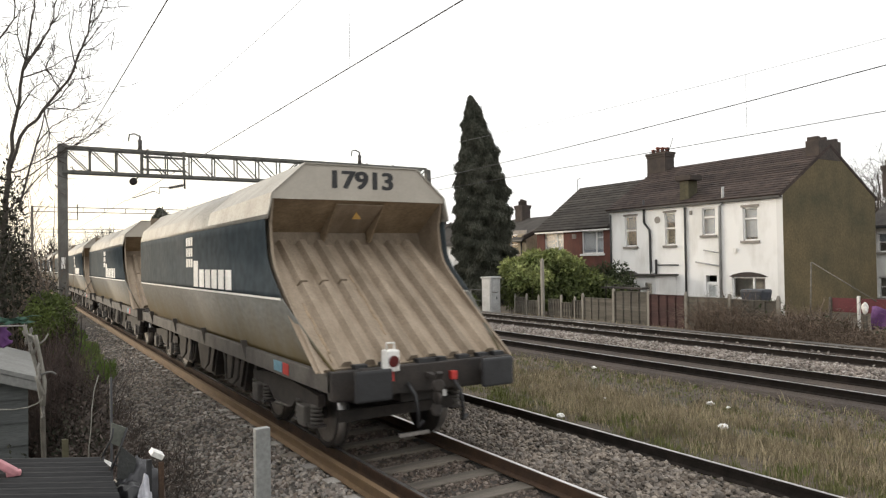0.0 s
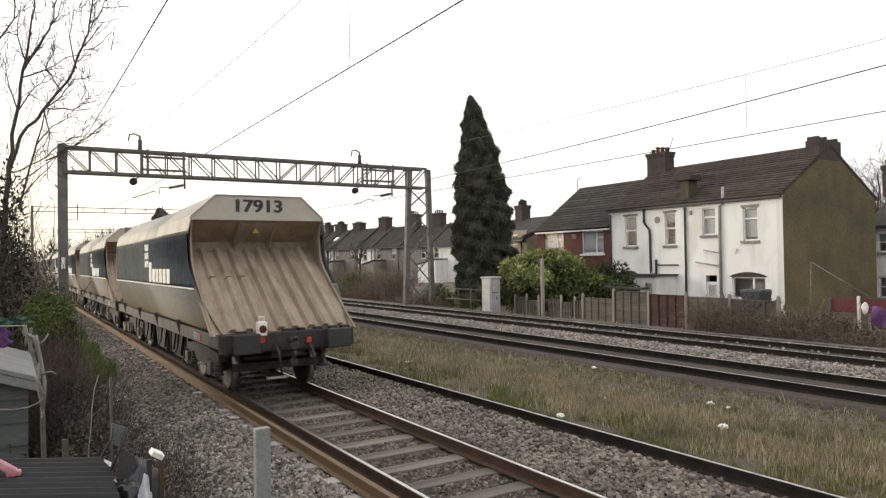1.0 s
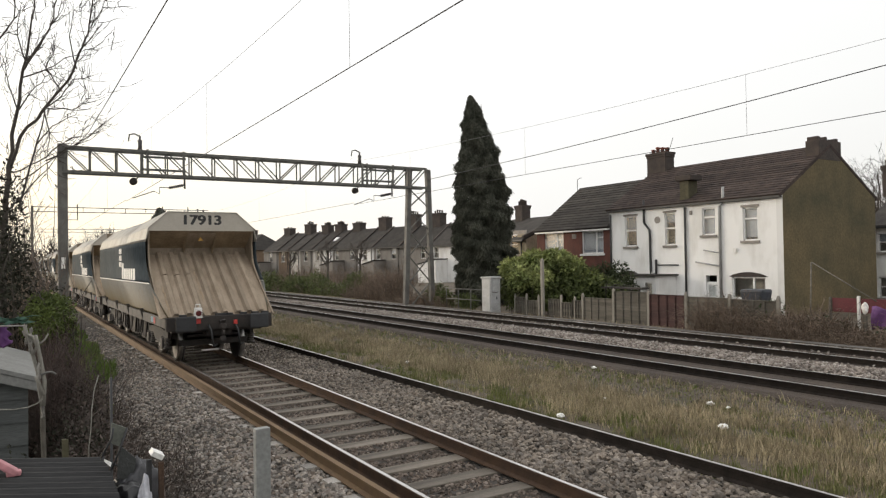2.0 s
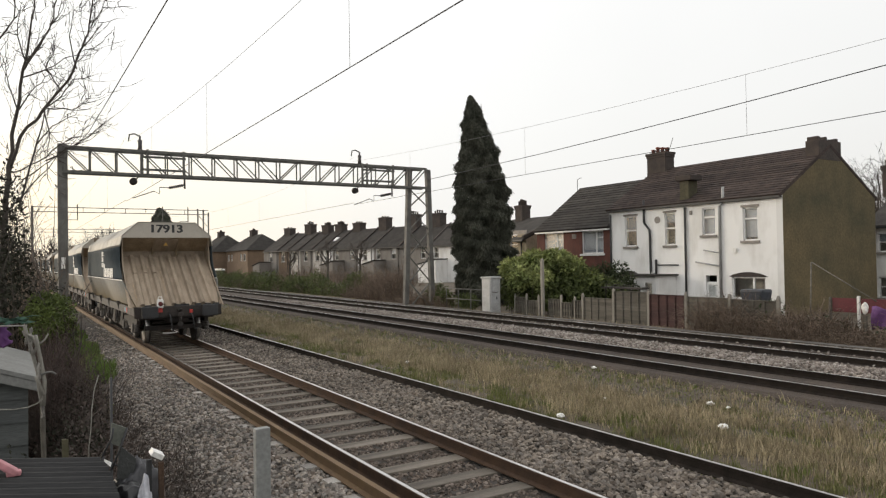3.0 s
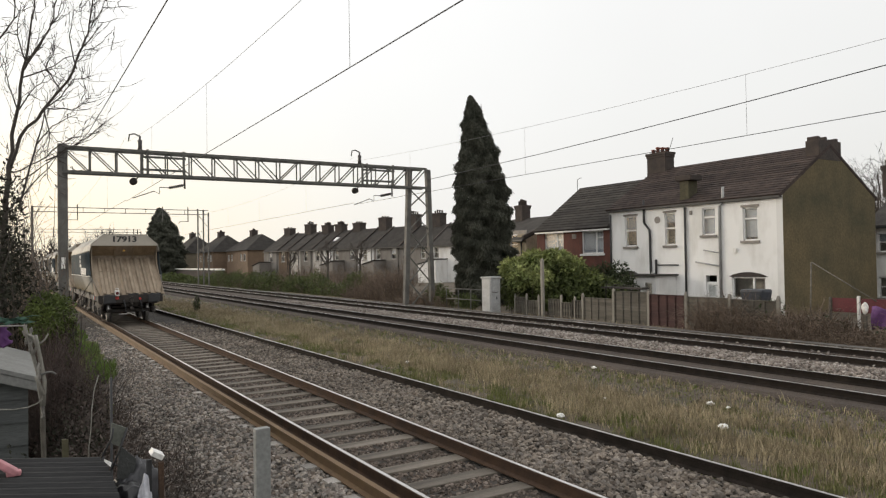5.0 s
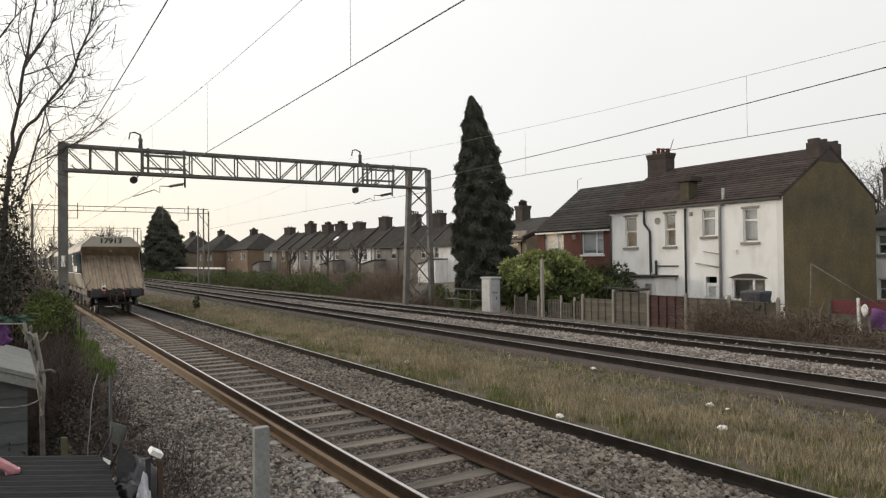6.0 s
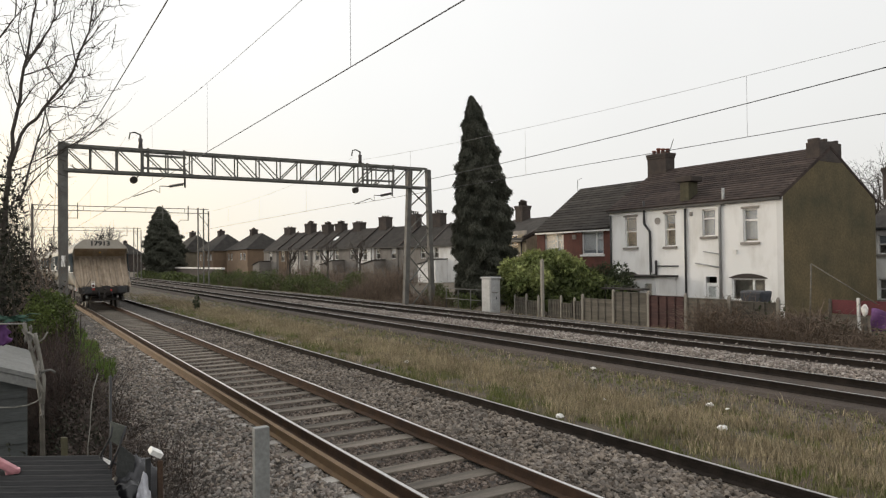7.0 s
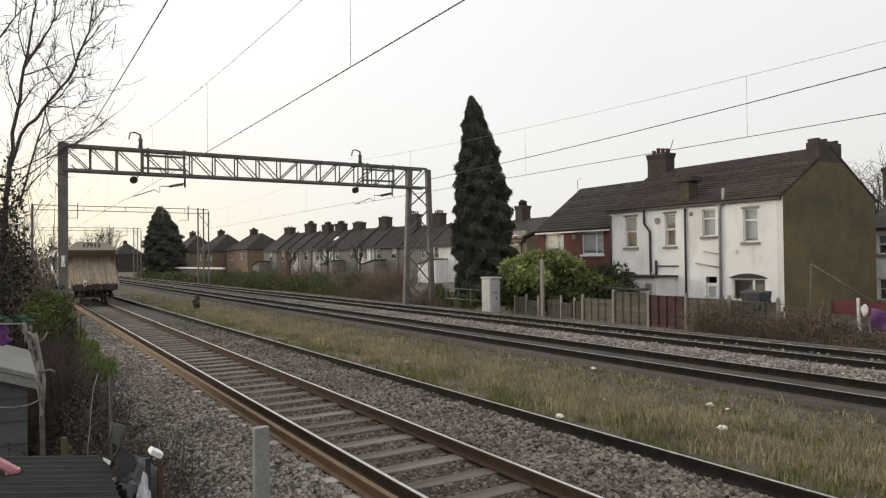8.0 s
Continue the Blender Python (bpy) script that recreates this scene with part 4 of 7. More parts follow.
def registration(y, x, zb, zt, x_wire, z_wire):
    """A drop post under the boom with an insulated arm out to the contact wire, and the catenary's insulator on top."""
    r = thing("registration_arm", "dark steel registration arm with a ribbed insulator", "overhead line fitting", "overhead line fittings")
    part("drop_post", tubed((x, y, zb + 0.4), (x, y, zb - 0.55), 0.045), M["galv"], r)
    ins = bmesh.new()
    for k in range(7):
        u = k / 6
        p = Vector((x - 0.1 - 0.55 * u, y, zb - 0.4 - 0.12 * u))
        tube(ins, p, p + Vector((-0.05, 0, -0.011)), 0.075, seg=8)
    tube(ins, (x, y, zb - 0.36), (x - 0.75, y, zb - 0.54), 0.035)
    part("insulator", ins, M["insulator"], r, "dark ribbed insulator")
    part("arm", pipe(bmesh.new(), [(x - 0.7, y, zb - 0.53), (x - 1.15, y, zb - 0.53), (x - 1.15, y, zb - 0.85), (x - 1.4, y, zb - 0.72), (x_wire, y, z_wire)], 0.022), M["wire"], r)
    xm = x - 2.0
    part("top_insulator", lathe(bmesh.new(), [(zt, 0.05), (zt + 0.1, 0.11), (zt + 0.35, 0.09), (zt + 0.55, 0.11), (zt + 0.6, 0.05), (zt + 0.75, 0.05)], (xm, y, 0), "z", 10), M["insulator"], r, "brown post insulator")
    part("top_arm", pipe(bmesh.new(), [(xm, y, zt + 0.75), (xm - 0.25, y, zt + 0.85), (xm - 0.45, y, zt + 0.8), (xm - 0.5, y, zt + 0.5)], 0.035), M["galv"], r)
    part("balance_weight", lathe(bmesh.new(), [(-0.12, 0.05), (-0.1, 0.17), (0.1, 0.17), (0.12, 0.05)], (xm - 0.3, y, zb - 0.3), "y", 12), M["grime"], r)
    part("hanger", tubed((xm, y, zb), (xm - 0.25, y, zb - 0.25), 0.03), M["galv"], r)
    for z in (zb + 0.25, zt - 0.25):
        part("stub_beam", boxed(xm, xm + 2.0, y - 0.36, y - 0.29, z - 0.05, z + 0.05), M["galv"], r)
    for xx in (xm, xm + 0.28, xm + 1.9):
        part("stub_post", boxed(xx - 0.05, xx + 0.05, y - 0.38, y - 0.30, zb - 0.1, zt + 0.1), M["galv"], r)
    return r


def wire(name, pts, r, material, label):
    t = thing(name, label, "overhead wire", "overhead wires")
    part("strand", pipe(bmesh.new(), pts, r, 5), material, t)
    return t


G1 = (35.6, 1.99, 20.7, 6.68, 7.78)
gantry(*G1, "grey lattice steel gantry spanning all the tracks")
registration(G1[0], 7.22, G1[3], G1[4], 4.9, 5.60)
registration(G1[0], 18.56, G1[3], G1[4], 16.2, 5.60)


def far_gantry(y, x0, x1, zb, zt, label):
    """A light boom of two thin rails with short hangers, a single column at one end and a braced pair at the other."""
    g = thing("overhead_gantry", label, "gantry", "overhead line gantries")
    for z in (zb, zt):
        part("chord", boxed(x0, x1, y - 0.04, y + 0.04, z - 0.04, z + 0.04), M["galv"], g)
    for i in range(9):
        a = x0 + 0.6 + (x1 - x0 - 1.2) * i / 8
        part("upright", boxed(a - 0.025, a + 0.025, y - 0.03, y + 0.03, zb, zt), M["galv"], g)
    part("column", boxed(x0 - 0.12, x0 + 0.12, y - 0.12, y + 0.12, -0.5, zt + 0.1), M["galv_pale"], g, "weathered grey steel column")
    for x, top in ((x1 - 1.25, zt + 0.15), (x1 - 0.6, zt + 0.1), (x1, zt - 0.25)):
        part("leg", boxed(x - 0.07, x + 0.07, y - 0.09, y + 0.09, -0.5, top), M["galv_pale"], g, "weathered grey steel leg")
    for k in range(4):
        part("leg_brace", tubed((x1 - 1.25, y, zb - 2 * k), (x1 - 0.6 * (k % 2), y, zb - 1.6 - 2 * k), 0.04, seg=4), M["galv"], g)
    for x in (x0 + 4.4, x0 + 13.4, x1 - 2.4):
        part("hanger", boxed(x - 0.05, x + 0.05, y - 0.05, y + 0.05, zb - 0.9, zt + 0.35), M["galv"], g)
        part("hanger_arm", pipe(bmesh.new(), [(x, y, zb - 0.85), (x - 0.9, y, zb - 0.85), (x - 1.1, y, zb - 1.15)], 0.035), M["galv"], g)
    return g


for yy, lab in ((88.5, "more distant light gantry spanning the tracks"), (141.0, "far light gantry spanning the tracks")):
    far_gantry(yy, 2.0, 20.7, 8.48, 9.0, lab)


def span(name, x0, x1, y0, y1, zc, zm, sag, drops, label, supports=True):
    """Contact wire, the catenary above it and the droppers between, over one span."""
    t = thing(name, label, "overhead wire", "overhead wires")
    n = 14

    def xy(u):
        return x0 + (x1 - x0) * u, y0 + (y1 - y0) * u

    def cat(u):
        return zm - sag * 4 * u * (1 - u)
    part("contact_wire", pipe(bmesh.new(), [(*xy(i / n), zc) for i in range(n + 1)], 0.0095, 5), M["wire"], t)
    part("catenary_wire", pipe(bmesh.new(), [(*xy(i / n), cat(i / n)) for i in range(n + 1)], 0.0055, 5), M["wire_thin"], t, "thin pale grey catenary wire")
    for u in drops:
        part("dropper", pipe(bmesh.new(), [(*xy(u), zc), (*xy(u), cat(u))], 0.0045, 4), M["wire_thin"], t)


span("overhead_wire", 4.3, 4.6, -16.9, 35.6, 5.44, 8.15, 1.0, [0.14, 0.33, 0.51, 0.69, 0.86], "contact wire and catenary over the near track")
span("overhead_wire", 4.6, 4.6, 35.6, 88.5, 5.5, 8.4, 1.0, [0.14, 0.33, 0.5, 0.67, 0.86], "contact wire and catenary over the near track")
span("overhead_wire", 16.8, 16.2, -16.9, 35.6, 5.60, 8.0, 0.8, [0.34, 0.54, 0.715, 0.88], "contact wire and catenary over the far track")
span("overhead_wire", 16.2, 16.2, 35.6, 88.5, 5.7, 8.2, 0.9, [0.14, 0.33, 0.5, 0.67, 0.86], "contact wire and catenary over the far track")
wire("feeder_wire", [(2.62 - 0.2 * max(0, i - 9), -17 + 52.6 * i / 10, 7.72 - 0.12 * 4 * i / 10 * (1 - i / 10)) for i in range(11)], 0.014, M["wire"], "dark feeder wire along the line")
wire("feeder_wire", [(20.9, -17 + 52.6 * i / 10, 7.2 + 2.0 * (1 - i / 10) ** 2 + 0.1 * (1 - i / 10)) for i in range(11)], 0.016, M["wire"], "dark feeder wire over the fences")


# ---- houses ----
def window(house, x, y0, y1, z0, z1, style="sash", sill="sill", name="window", blind=0.0):
    """A framed window in an opening of the wall that faces -x."""
    bm = bmesh.new()
    f = 0.07
    xa, xb = x + 0.06, x + 0.13
    for q in ((y0, y0 + f, z0, z1), (y1 - f, y1, z0, z1), (y0, y1, z0, z0 + f), (y0, y1, z1 - f, z1)):
        box(bm, xa, xb, *q)
    if style == "sash":
        box(bm, xa - 0.01, xb, y0, y1, z0 + (z1 - z0) * 0.52 - 0.035, z0 + (z1 - z0) * 0.52 + 0.035)
    elif style == "top":
        box(bm, xa - 0.01, xb, y0, y1, z0 + (z1 - z0) * 0.66 - 0.045, z0 + (z1 - z0) * 0.66 + 0.045)
    elif style == "casement":
        ym = y0 + (y1 - y0) * 0.36
        box(bm, xa - 0.01, xb, ym - 0.04, ym + 0.04, z0, z1)
        box(bm, xa - 0.01, xb, y0, ym, z0 + (z1 - z0) * 0.66 - 0.03, z0 + (z1 - z0) * 0.66 + 0.03)
    elif style == "casement_near":
        ym = y0 + (y1 - y0) * 0.34
        box(bm, xa - 0.01, xb, ym - 0.04, ym + 0.04, z0, z1)
        box(bm, xa - 0.01, xb, y0, ym, z0 + (z1 - z0) * 0.70 - 0.03, z0 + (z1 - z0) * 0.70 + 0.03)
    elif style == "split":
        ym = y0 + (y1 - y0) * 0.36
        box(bm, xa - 0.01, xb, ym - 0.05, ym + 0.05, z0, z1)
    w = part(name, bm, M["upvc"], house, "white plastic window frame")
    part("pane", boxed(x + 0.09, x + 0.10, y0 + 0.02, y1 - 0.02, z0 + 0.02, z1 - 0.02), M["pane"], w, "window glass").visible_shadow = False
    if blind:
        part("blind", boxed(x + 0.20, x + 0.215, y0, y1, z1 - (z1 - z0) * blind, z1), M["curtain"], w, "pale drawn blind")
    part("reveal", boxed(x + 0.5, x + 0.52, y0 - 0.4, y1 + 0.4, z0 - 0.4, z1 + 0.3), M["sill"], w, "dim wall of the room behind")
    if sill:
        part("sill", boxed(x - 0.09, x + 0.08, y0 - 0.1, y1 + 0.1, z0 - 0.12, z0 - 0.002), M[sill], w)
    return w


def roof_slab(house, prof_a, prof_b, y0, y1, material, courses, name="roof", side=0.12):
    """A pitched roof slope from the eave point prof_a (x, z) up to the ridge prof_b, in lapped courses of tiles."""
    (xa, za), (xb, zb) = prof_a, prof_b
    L = math.hypot(xb - xa, zb - za)
    dx, dz = (xb - xa) / L, (zb - za) / L
    nx, nz = (-dz, dx) if dx > 0 else (dz, -dx)
    bm = bmesh.new()
    st = L / courses
    r = part(name, prism(bmesh.new(), [(xa, za), (xb, zb), (xb - nx * 0.12, zb - nz * 0.12), (xa - nx * 0.12, za - nz * 0.12)], "y", y0 - side, y1 + side), material, house, "brown tiled roof slope")
    me = None
    for i in range(courses):
        a, b = i * st, (i + 1) * st + 0.04
        pts = [(xa + dx * a + nx * 0.004, za + dz * a + nz * 0.004), (xa + dx * a + nx * 0.045, za + dz * a + nz * 0.045), (xa + dx * b + nx * 0.010, za + dz * b + nz * 0.010), (xa + dx * b + nx * 0.004, za + dz * b + nz * 0.004)]
        c = part("tile_course", prism(bmesh.new(), pts, "y", y0 - side, y1 + side), material, r)
    return r


def chimney(parent, x0, x1, y0, y1, z0, z1, pots, pot_h=0.32, clay="brick_dark"):
    bm = box(bmesh.new(), x0, x1, y0, y1, z0, z1 - 0.3)
    box(bm, x0 - 0.035, x1 + 0.035, y0 - 0.035, y1 + 0.035, z1 - 0.3, z1 - 0.15)
    box(bm, x0 - 0.07, x1 + 0.07, y0 - 0.07, y1 + 0.07, z1 - 0.15, z1)
    c = part("chimney", bm, M["brick_dark"], parent, "sooty brick chimney stack")
    for i in range(pots):
        u = (i + 0.5) / pots
        h = pot_h * (0.85 + 0.35 * ((i * 7) % 3) / 2)
        p = (x0 + (x1 - x0) * 0.5, y0 + (y1 - y0) * u) if (y1 - y0) >= (x1 - x0) else (x0 + (x1 - x0) * u, y0 + (y1 - y0) * 0.5)
        part("chimney_pot", lathe(bmesh.new(), [(z1, 0.13), (z1 + h * 0.7, 0.11), (z1 + h * 0.75, 0.14), (z1 + h, 0.13)], (*p, 0), "z", 10), M[clay], c, "sooty clay chimney pot")
    return c


def white_house():
    hs = thing("terraced_house", "white rendered terraced houses with a brown tiled roof and mossy gable", "house")
    y0, y1, X, ez = 19.15, 30.0, 30.0, 5.27
    ups = [(27.9, 28.8, 3.05, 4.78, "sash"), (25.2, 25.92, 3.05, 4.80, "sash"), (22.72, 23.52, 3.5, 4.88, "top"), (20.38, 21.18, 3.15, 4.75, "top")]
    downs = [(27.9, 29.15, 0.55, 1.45, "split"), (20.05, 21.85, 0.35, 1.42, "split")]
    door = (22.7, 23.35, -0.45, 1.47)
    holes = [u[:4] for u in ups] + [d[:4] for d in downs] + [door]
    part("rear_wall", walled(bmesh.new(), X, 0.3, y0 + 0.285, y1, -0.45, ez, holes), M["render_white"], hs, "stained white rendered wall")
    for u, b_ in zip(ups, (0.45, 0.3, 0.95, 0.9)):
        window(hs, X, *u, blind=b_)
    for d in downs:
        window(hs, X, *d, sill="sill")
        # dark brick arch over it
        bm = bmesh.new()
        c, hw = (d[0] + d[1]) / 2, (d[1] - d[0]) / 2 + 0.12
        for k in range(8):
            a, b = -1 + k / 4, -1 + (k + 1) / 4
            za, zb = d[3] + 0.20 * (1 - a * a), d[3] + 0.20 * (1 - b * b)
            prism(bm, [(c + a * hw, d[3] - 0.002), (c + b * hw, d[3] - 0.002), (c + b * hw, zb + 0.03), (c + a * hw, za + 0.03)], "x", X - 0.03, X - 0.003)
        part("window_arch", bm, M["brick_dark"], hs, "dark segmental arch")
    for u in ups[:2] + ups[3:]:
        part("lintel", boxed(X - 0.04, X + 0.05, u[0] - 0.08, u[1] + 0.08, u[3] + 0.003, u[3] + 0.11), M["sill"], hs)
    dr = part("back_door", boxed(X + 0.06, X + 0.11, door[0] + 0.02, door[1] - 0.02, door[2], door[3] - 0.32, 0.01), M["upvc"], hs, "white glazed back door")
    part("door_pane", boxed(X + 0.05, X + 0.058, door[0] + 0.12, door[1] - 0.12, 0.45, 1.0), M["pane"], dr)
    part("fanlight", boxed(X + 0.08, X + 0.10, door[0] + 0.05, door[1] - 0.05, 1.2, door[3] - 0.04), M["pane"], dr)
    # gable
    ridge = (34.0, 7.78)
    part("gable_wall", prism(bmesh.new(), [(X + 0.02, -0.45), (38.0, -0.45), (38.0, 5.4), (ridge[0], ridge[1] - 0.1), (X + 0.02, ez)], "y", y0 - 0.02, y0 + 0.28), M["render_moss"], hs, "olive-brown mossy rendered gable")
    part("corner_render", boxed(X - 0.001, X + 0.018, y0 - 0.02, y0 + 0.284, -0.45, ez - 0.01), M["render_white"], hs)
    part("party_wall", prism(bmesh.new(), [(X + 0.01, -0.45), (37.9, -0.45), (37.9, 5.3), (ridge[0], ridge[1] - 0.12), (X + 0.01, ez)], "y", y1 - 0.3, y1 - 0.003), M["render_white"], hs)
    part("front_wall", boxed(37.7, 37.98, y0 + 0.3, y1 - 0.31, -0.45, 5.3), M["brick_dark"], hs)
    part("floor_slab", boxed(X + 0.3, 37.7, y0 + 0.3, y1 - 0.31, 2.3, 2.5), M["sill"], hs)
    roof_slab(hs, (X - 0.22, ez - 0.06), ridge, y0 + 0.02, y1, M["roof_brown"], 19, side=0.06)
    roof_slab(hs, (38.25, 5.25), (ridge[0], ridge[1]), y0 + 0.02, y1, M["roof_brown"], 16, side=0.06)
    part("fascia", boxed(X - 0.2, X - 0.02, y0, y1, ez - 0.19, ez - 0.07), M["pipe_black"], hs, "black gutter and fascia")
    stub = box(bmesh.new(), 33.05, 34.95, y0 - 0.03, y0 + 0.66, 7.0, 7.97, 0.03)
    for k in range(6):
        x_ = 33.06 + k * 0.315
        box(stub, x_, x_ + 0.24 + 0.05 * math.sin(k * 2.1), y0 + 0.05, y0 + 0.58, 7.972, 8.08 + 0.08 * math.sin(k * 3.7 + 1), 0.025)
    part("chimney", stub, M["brick_dark"], hs, "crumbling sooty chimney stack without pots")
    chimney(hs, 33.6, 34.4, 28.9, 30.3, 7.0, 8.80, 4, clay="clay")
    part("chimney_breast", box(bmesh.new(), 30.05, 30.75, 24.35, 24.92, 5.30, 6.40, 0.03), M["moss_brick"], hs, "olive mossy rendered chimney breast in the roof")
    part("chimney_cap", box(bmesh.new(), 29.95, 30.85, 24.12, 25.15, 6.404, 6.70, 0.05), M["brick_dark"], hs, "broad dark cap")
    part("aerial", pipe(bmesh.new(), [(34, 29.0, 8.7), (34, 28.6, 9.6)], 0.02), M["galv"], hs)
    # pipes
    def run(pts, m="pipe_black", r=0.055):
        part("drain_pipe", pipe(bmesh.new(), [(X - 0.08, y, z) for y, z in pts], r, 8), M[m], hs, "black drain pipe" if m == "pipe_black" else "grey drain pipe")
    run([(24.52, 5.0), (24.52, -0.4)])
    run([(29.85, 4.95), (29.85, 1.2)])
    run([(27.3, 5.6), (27.3, 4.35), (26.9, 3.9), (26.88, 1.7), (26.9, 1.45), (26.5, 1.55), (26.5, 2.3)], r=0.065)
    run([(26.5, 2.0), (25.0, 2.0)], "pipe_black", 0.035)
    run([(22.2, 5.85), (22.2, 5.2), (22.42, 4.9), (22.42, -0.3)], "pipe_grey", 0.07)
    run([(23.9, 2.15), (22.5, 1.95)], "pipe_grey", 0.04)
    run([(23.4, 2.75), (22.5, 2.6)], "pipe_grey", 0.03)
    part("vent_cover", tubed((X - 0.04, 26.4, 4.45), (X, 26.4, 4.45), 0.19, seg=12), M["sill"], hs, "round vent plate")
    part("vent_cover", boxed(X - 0.06, X, 24.1, 24.25, 4.6, 4.8), M["sill"], hs)
    part("meter_box", boxed(X - 0.1, X, 21.5, 21.7, 2.6, 2.8), M["white"], hs)
    return hs


def red_house():
    hs = thing("brick_house", "red brick house end with a low dark tiled cat-slide roof", "house")
    y0, y1, X, ez = 30.02, 36.75, 30.03, 4.28
    ups = [(34.1, 35.97, 2.73, 4.11, "casement"), (30.56, 32.41, 2.70, 4.08, "casement_near")]
    part("rear_wall", walled(bmesh.new(), X, 0.3, y0, y1 - 0.303, -0.45, ez, [u[:4] for u in ups]), M["brick"], hs, "red brick wall")
    for u in ups:
        w = window(hs, X, *u, sill="upvc", blind=0.98)
        # gathered net curtain behind the glass
        n = 40
        top = [(X + 0.15 + 0.018 * math.sin(i * 1.9), u[0] + 0.08 + (u[1] - u[0] - 0.16) * i / n) for i in range(n + 1)]
        bm = bmesh.new()
        for (xa, ya), (xb, yb) in zip(top[:-1], top[1:]):
            bm.faces.new([bm.verts.new(p) for p in ((xa, ya, u[2] + 0.25), (xb, yb, u[2] + 0.25), (xb, yb, u[3] - 0.05), (xa, ya, u[3] - 0.05))])
        part("net_curtain", bm, M["net"], w, "pale gathered net curtain")
    ridge = (34.0, 7.3)
    part("end_wall", prism(bmesh.new(), [(X, -0.45), (38, -0.45), (38, 4.4), (34, 7.1), (X, ez - 0.1)], "y", y1 - 0.3, y1), M["brick"], hs)
    roof_slab(hs, (X - 0.25, ez - 0.04), ridge, y0 + 0.02, y1, M["roof"], 17, side=0.02)
    roof_slab(hs, (38.3, 4.3), ridge, y0 + 0.02, y1, M["roof"], 14, side=0.02)
    part("fascia", boxed(X - 0.2, X - 0.02, y0, y1, ez - 0.20, ez - 0.10), M["upvc"], hs, "white fascia board")
    part("alarm_box", boxed(X - 0.1, X, 32.9, 33.2, 3.66, 3.94), M["sill"], hs)
    part("aerial", pipe(bmesh.new(), [(33.6, 36.6, 6.9), (33.6, 36.6, 7.9), (33.6, 36.2, 8.0)], 0.02), M["galv_pale"], hs)
    return hs


white_house()
red_house()


def terrace_house(y, w, X, ez, rz_, wall, roof_m, style, group="far terrace", turn=0.0, stacks=(), openings=None):
    """One house of a terrace; its rear faces the line. stacks: (place along the ridge, height, pots)."""
    t = thing("terraced_house", "small two-storey terraced house with a dark roof", "house", group, at=(X, y, 0), rz=turn)
    ups = openings or ([(0.7, 1.6, 2.7, 4.2), (w - 1.7, w - 0.8, 2.7, 4.2)] if w > 4.2 else [(w * 0.5 - 0.5, w * 0.5 + 0.45, 2.6, 4.2)])
    part("wall", walled(bmesh.new(), 0, 0.3, 0, w, -0.4, ez, ups), M[wall], t)
    for i, u in enumerate(ups):
        window(t, 0, *u, style="sash", sill="sill", blind=(0.0, 0.5)[(i + style) % 2])
    part("end_wall", prism(bmesh.new(), [(0.0, -0.4), (8, -0.4), (8, ez), (4, rz_ - 0.15), (0.0, ez)], "y", -0.28, -0.003), M[wall], t)
    part("back_wall", boxed(7.7, 8, 0.003, w, -0.4, ez), M[wall], t)
    for a in ((-0.3, ez - 0.1), (8.3, ez - 0.1)):
        part("roof", prism(bmesh.new(), [a, (4, rz_), (4, rz_ - 0.15), (a[0], a[1] - 0.15)], "y", -0.3, w - 0.302), M[roof_m], t, "dark tiled roof slope")
    part("gutter", boxed(-0.42, -0.31, -0.3, w - 0.302, ez - 0.27, ez - 0.15), M["pipe_black"], t)
    part("drain_pipe", tubed((-0.1, 0.15, -0.4), (-0.1, 0.15, ez - 0.2), 0.06), M["pipe_black"], t, "black drain pipe")
    part("parapet", prism(bmesh.new(), [(-0.3, ez - 0.05), (4, rz_ + 0.05), (4, rz_ + 0.20), (-0.3, ez + 0.10)], "y", -0.36, -0.15), M["brick_dark"], t, "raised party wall across the roof")
    if style == 2:
        part("skylight", prism(bmesh.new(), [(1.6, ez + 1.17), (2.3, ez + 1.70), (2.27, ez + 1.78), (1.57, ez + 1.25)], "y", w * 0.4, w * 0.4 + 0.7), M["upvc"], t, "pale skylight in the roof")
    if style == 1:
        out = part("outrigger", prism(bmesh.new(), [(w * 0.5, -0.4), (w - 0.05, -0.4), (w - 0.05, 1.9), (w * 0.5, 2.5)], "x", -2.2, -0.005), M[wall], t, "low rear extension")
        part("extension_roof", prism(bmesh.new(), [(w * 0.5 - 0.1, 2.56), (w + 0.02, 1.93), (w + 0.02, 2.03), (w * 0.5 - 0.1, 2.66)], "x", -2.35, -0.01), M["roof"], out, "dark lean-to roof")
    for ly, h, pots in stacks:
        half = 0.85 if turn else 0.45
        chimney(t, 3.4, 4.6 if turn else 4.2, ly - half, ly + half, rz_ - 0.6, rz_ + h, pots, pot_h=0.42 if pots > 3 else 0.22)
    return t


STACKS = [(8.4, 1.55, 4), (13.2, 1.6, 4), (19.4, 1.55, 3), (25.4, 1.0, 3), (29.9, 1.05, 5), (33.3, 1.05, 5), (38.0, 1.4, 4), (44.0, 0.95, 2)]
ROW = [(0, 6.4, "render_white", 1), (6.4, 5.8, "render_grey", 0), (12.2, 5.6, "render_grey", 1), (17.8, 3.4, "render_white", 0), (21.2, 6.0, "render_grey", 1), (27.2, 2.4, "render_white", 2),
       (29.6, 2.6, "render_pale", 0), (32.2, 3.4, "render_grey", 0), (35.6, 3.1, "render_pale", 0), (38.7, 3.0, "brick_tan", 0), (41.7, 4.2, "render_grey", 1)]
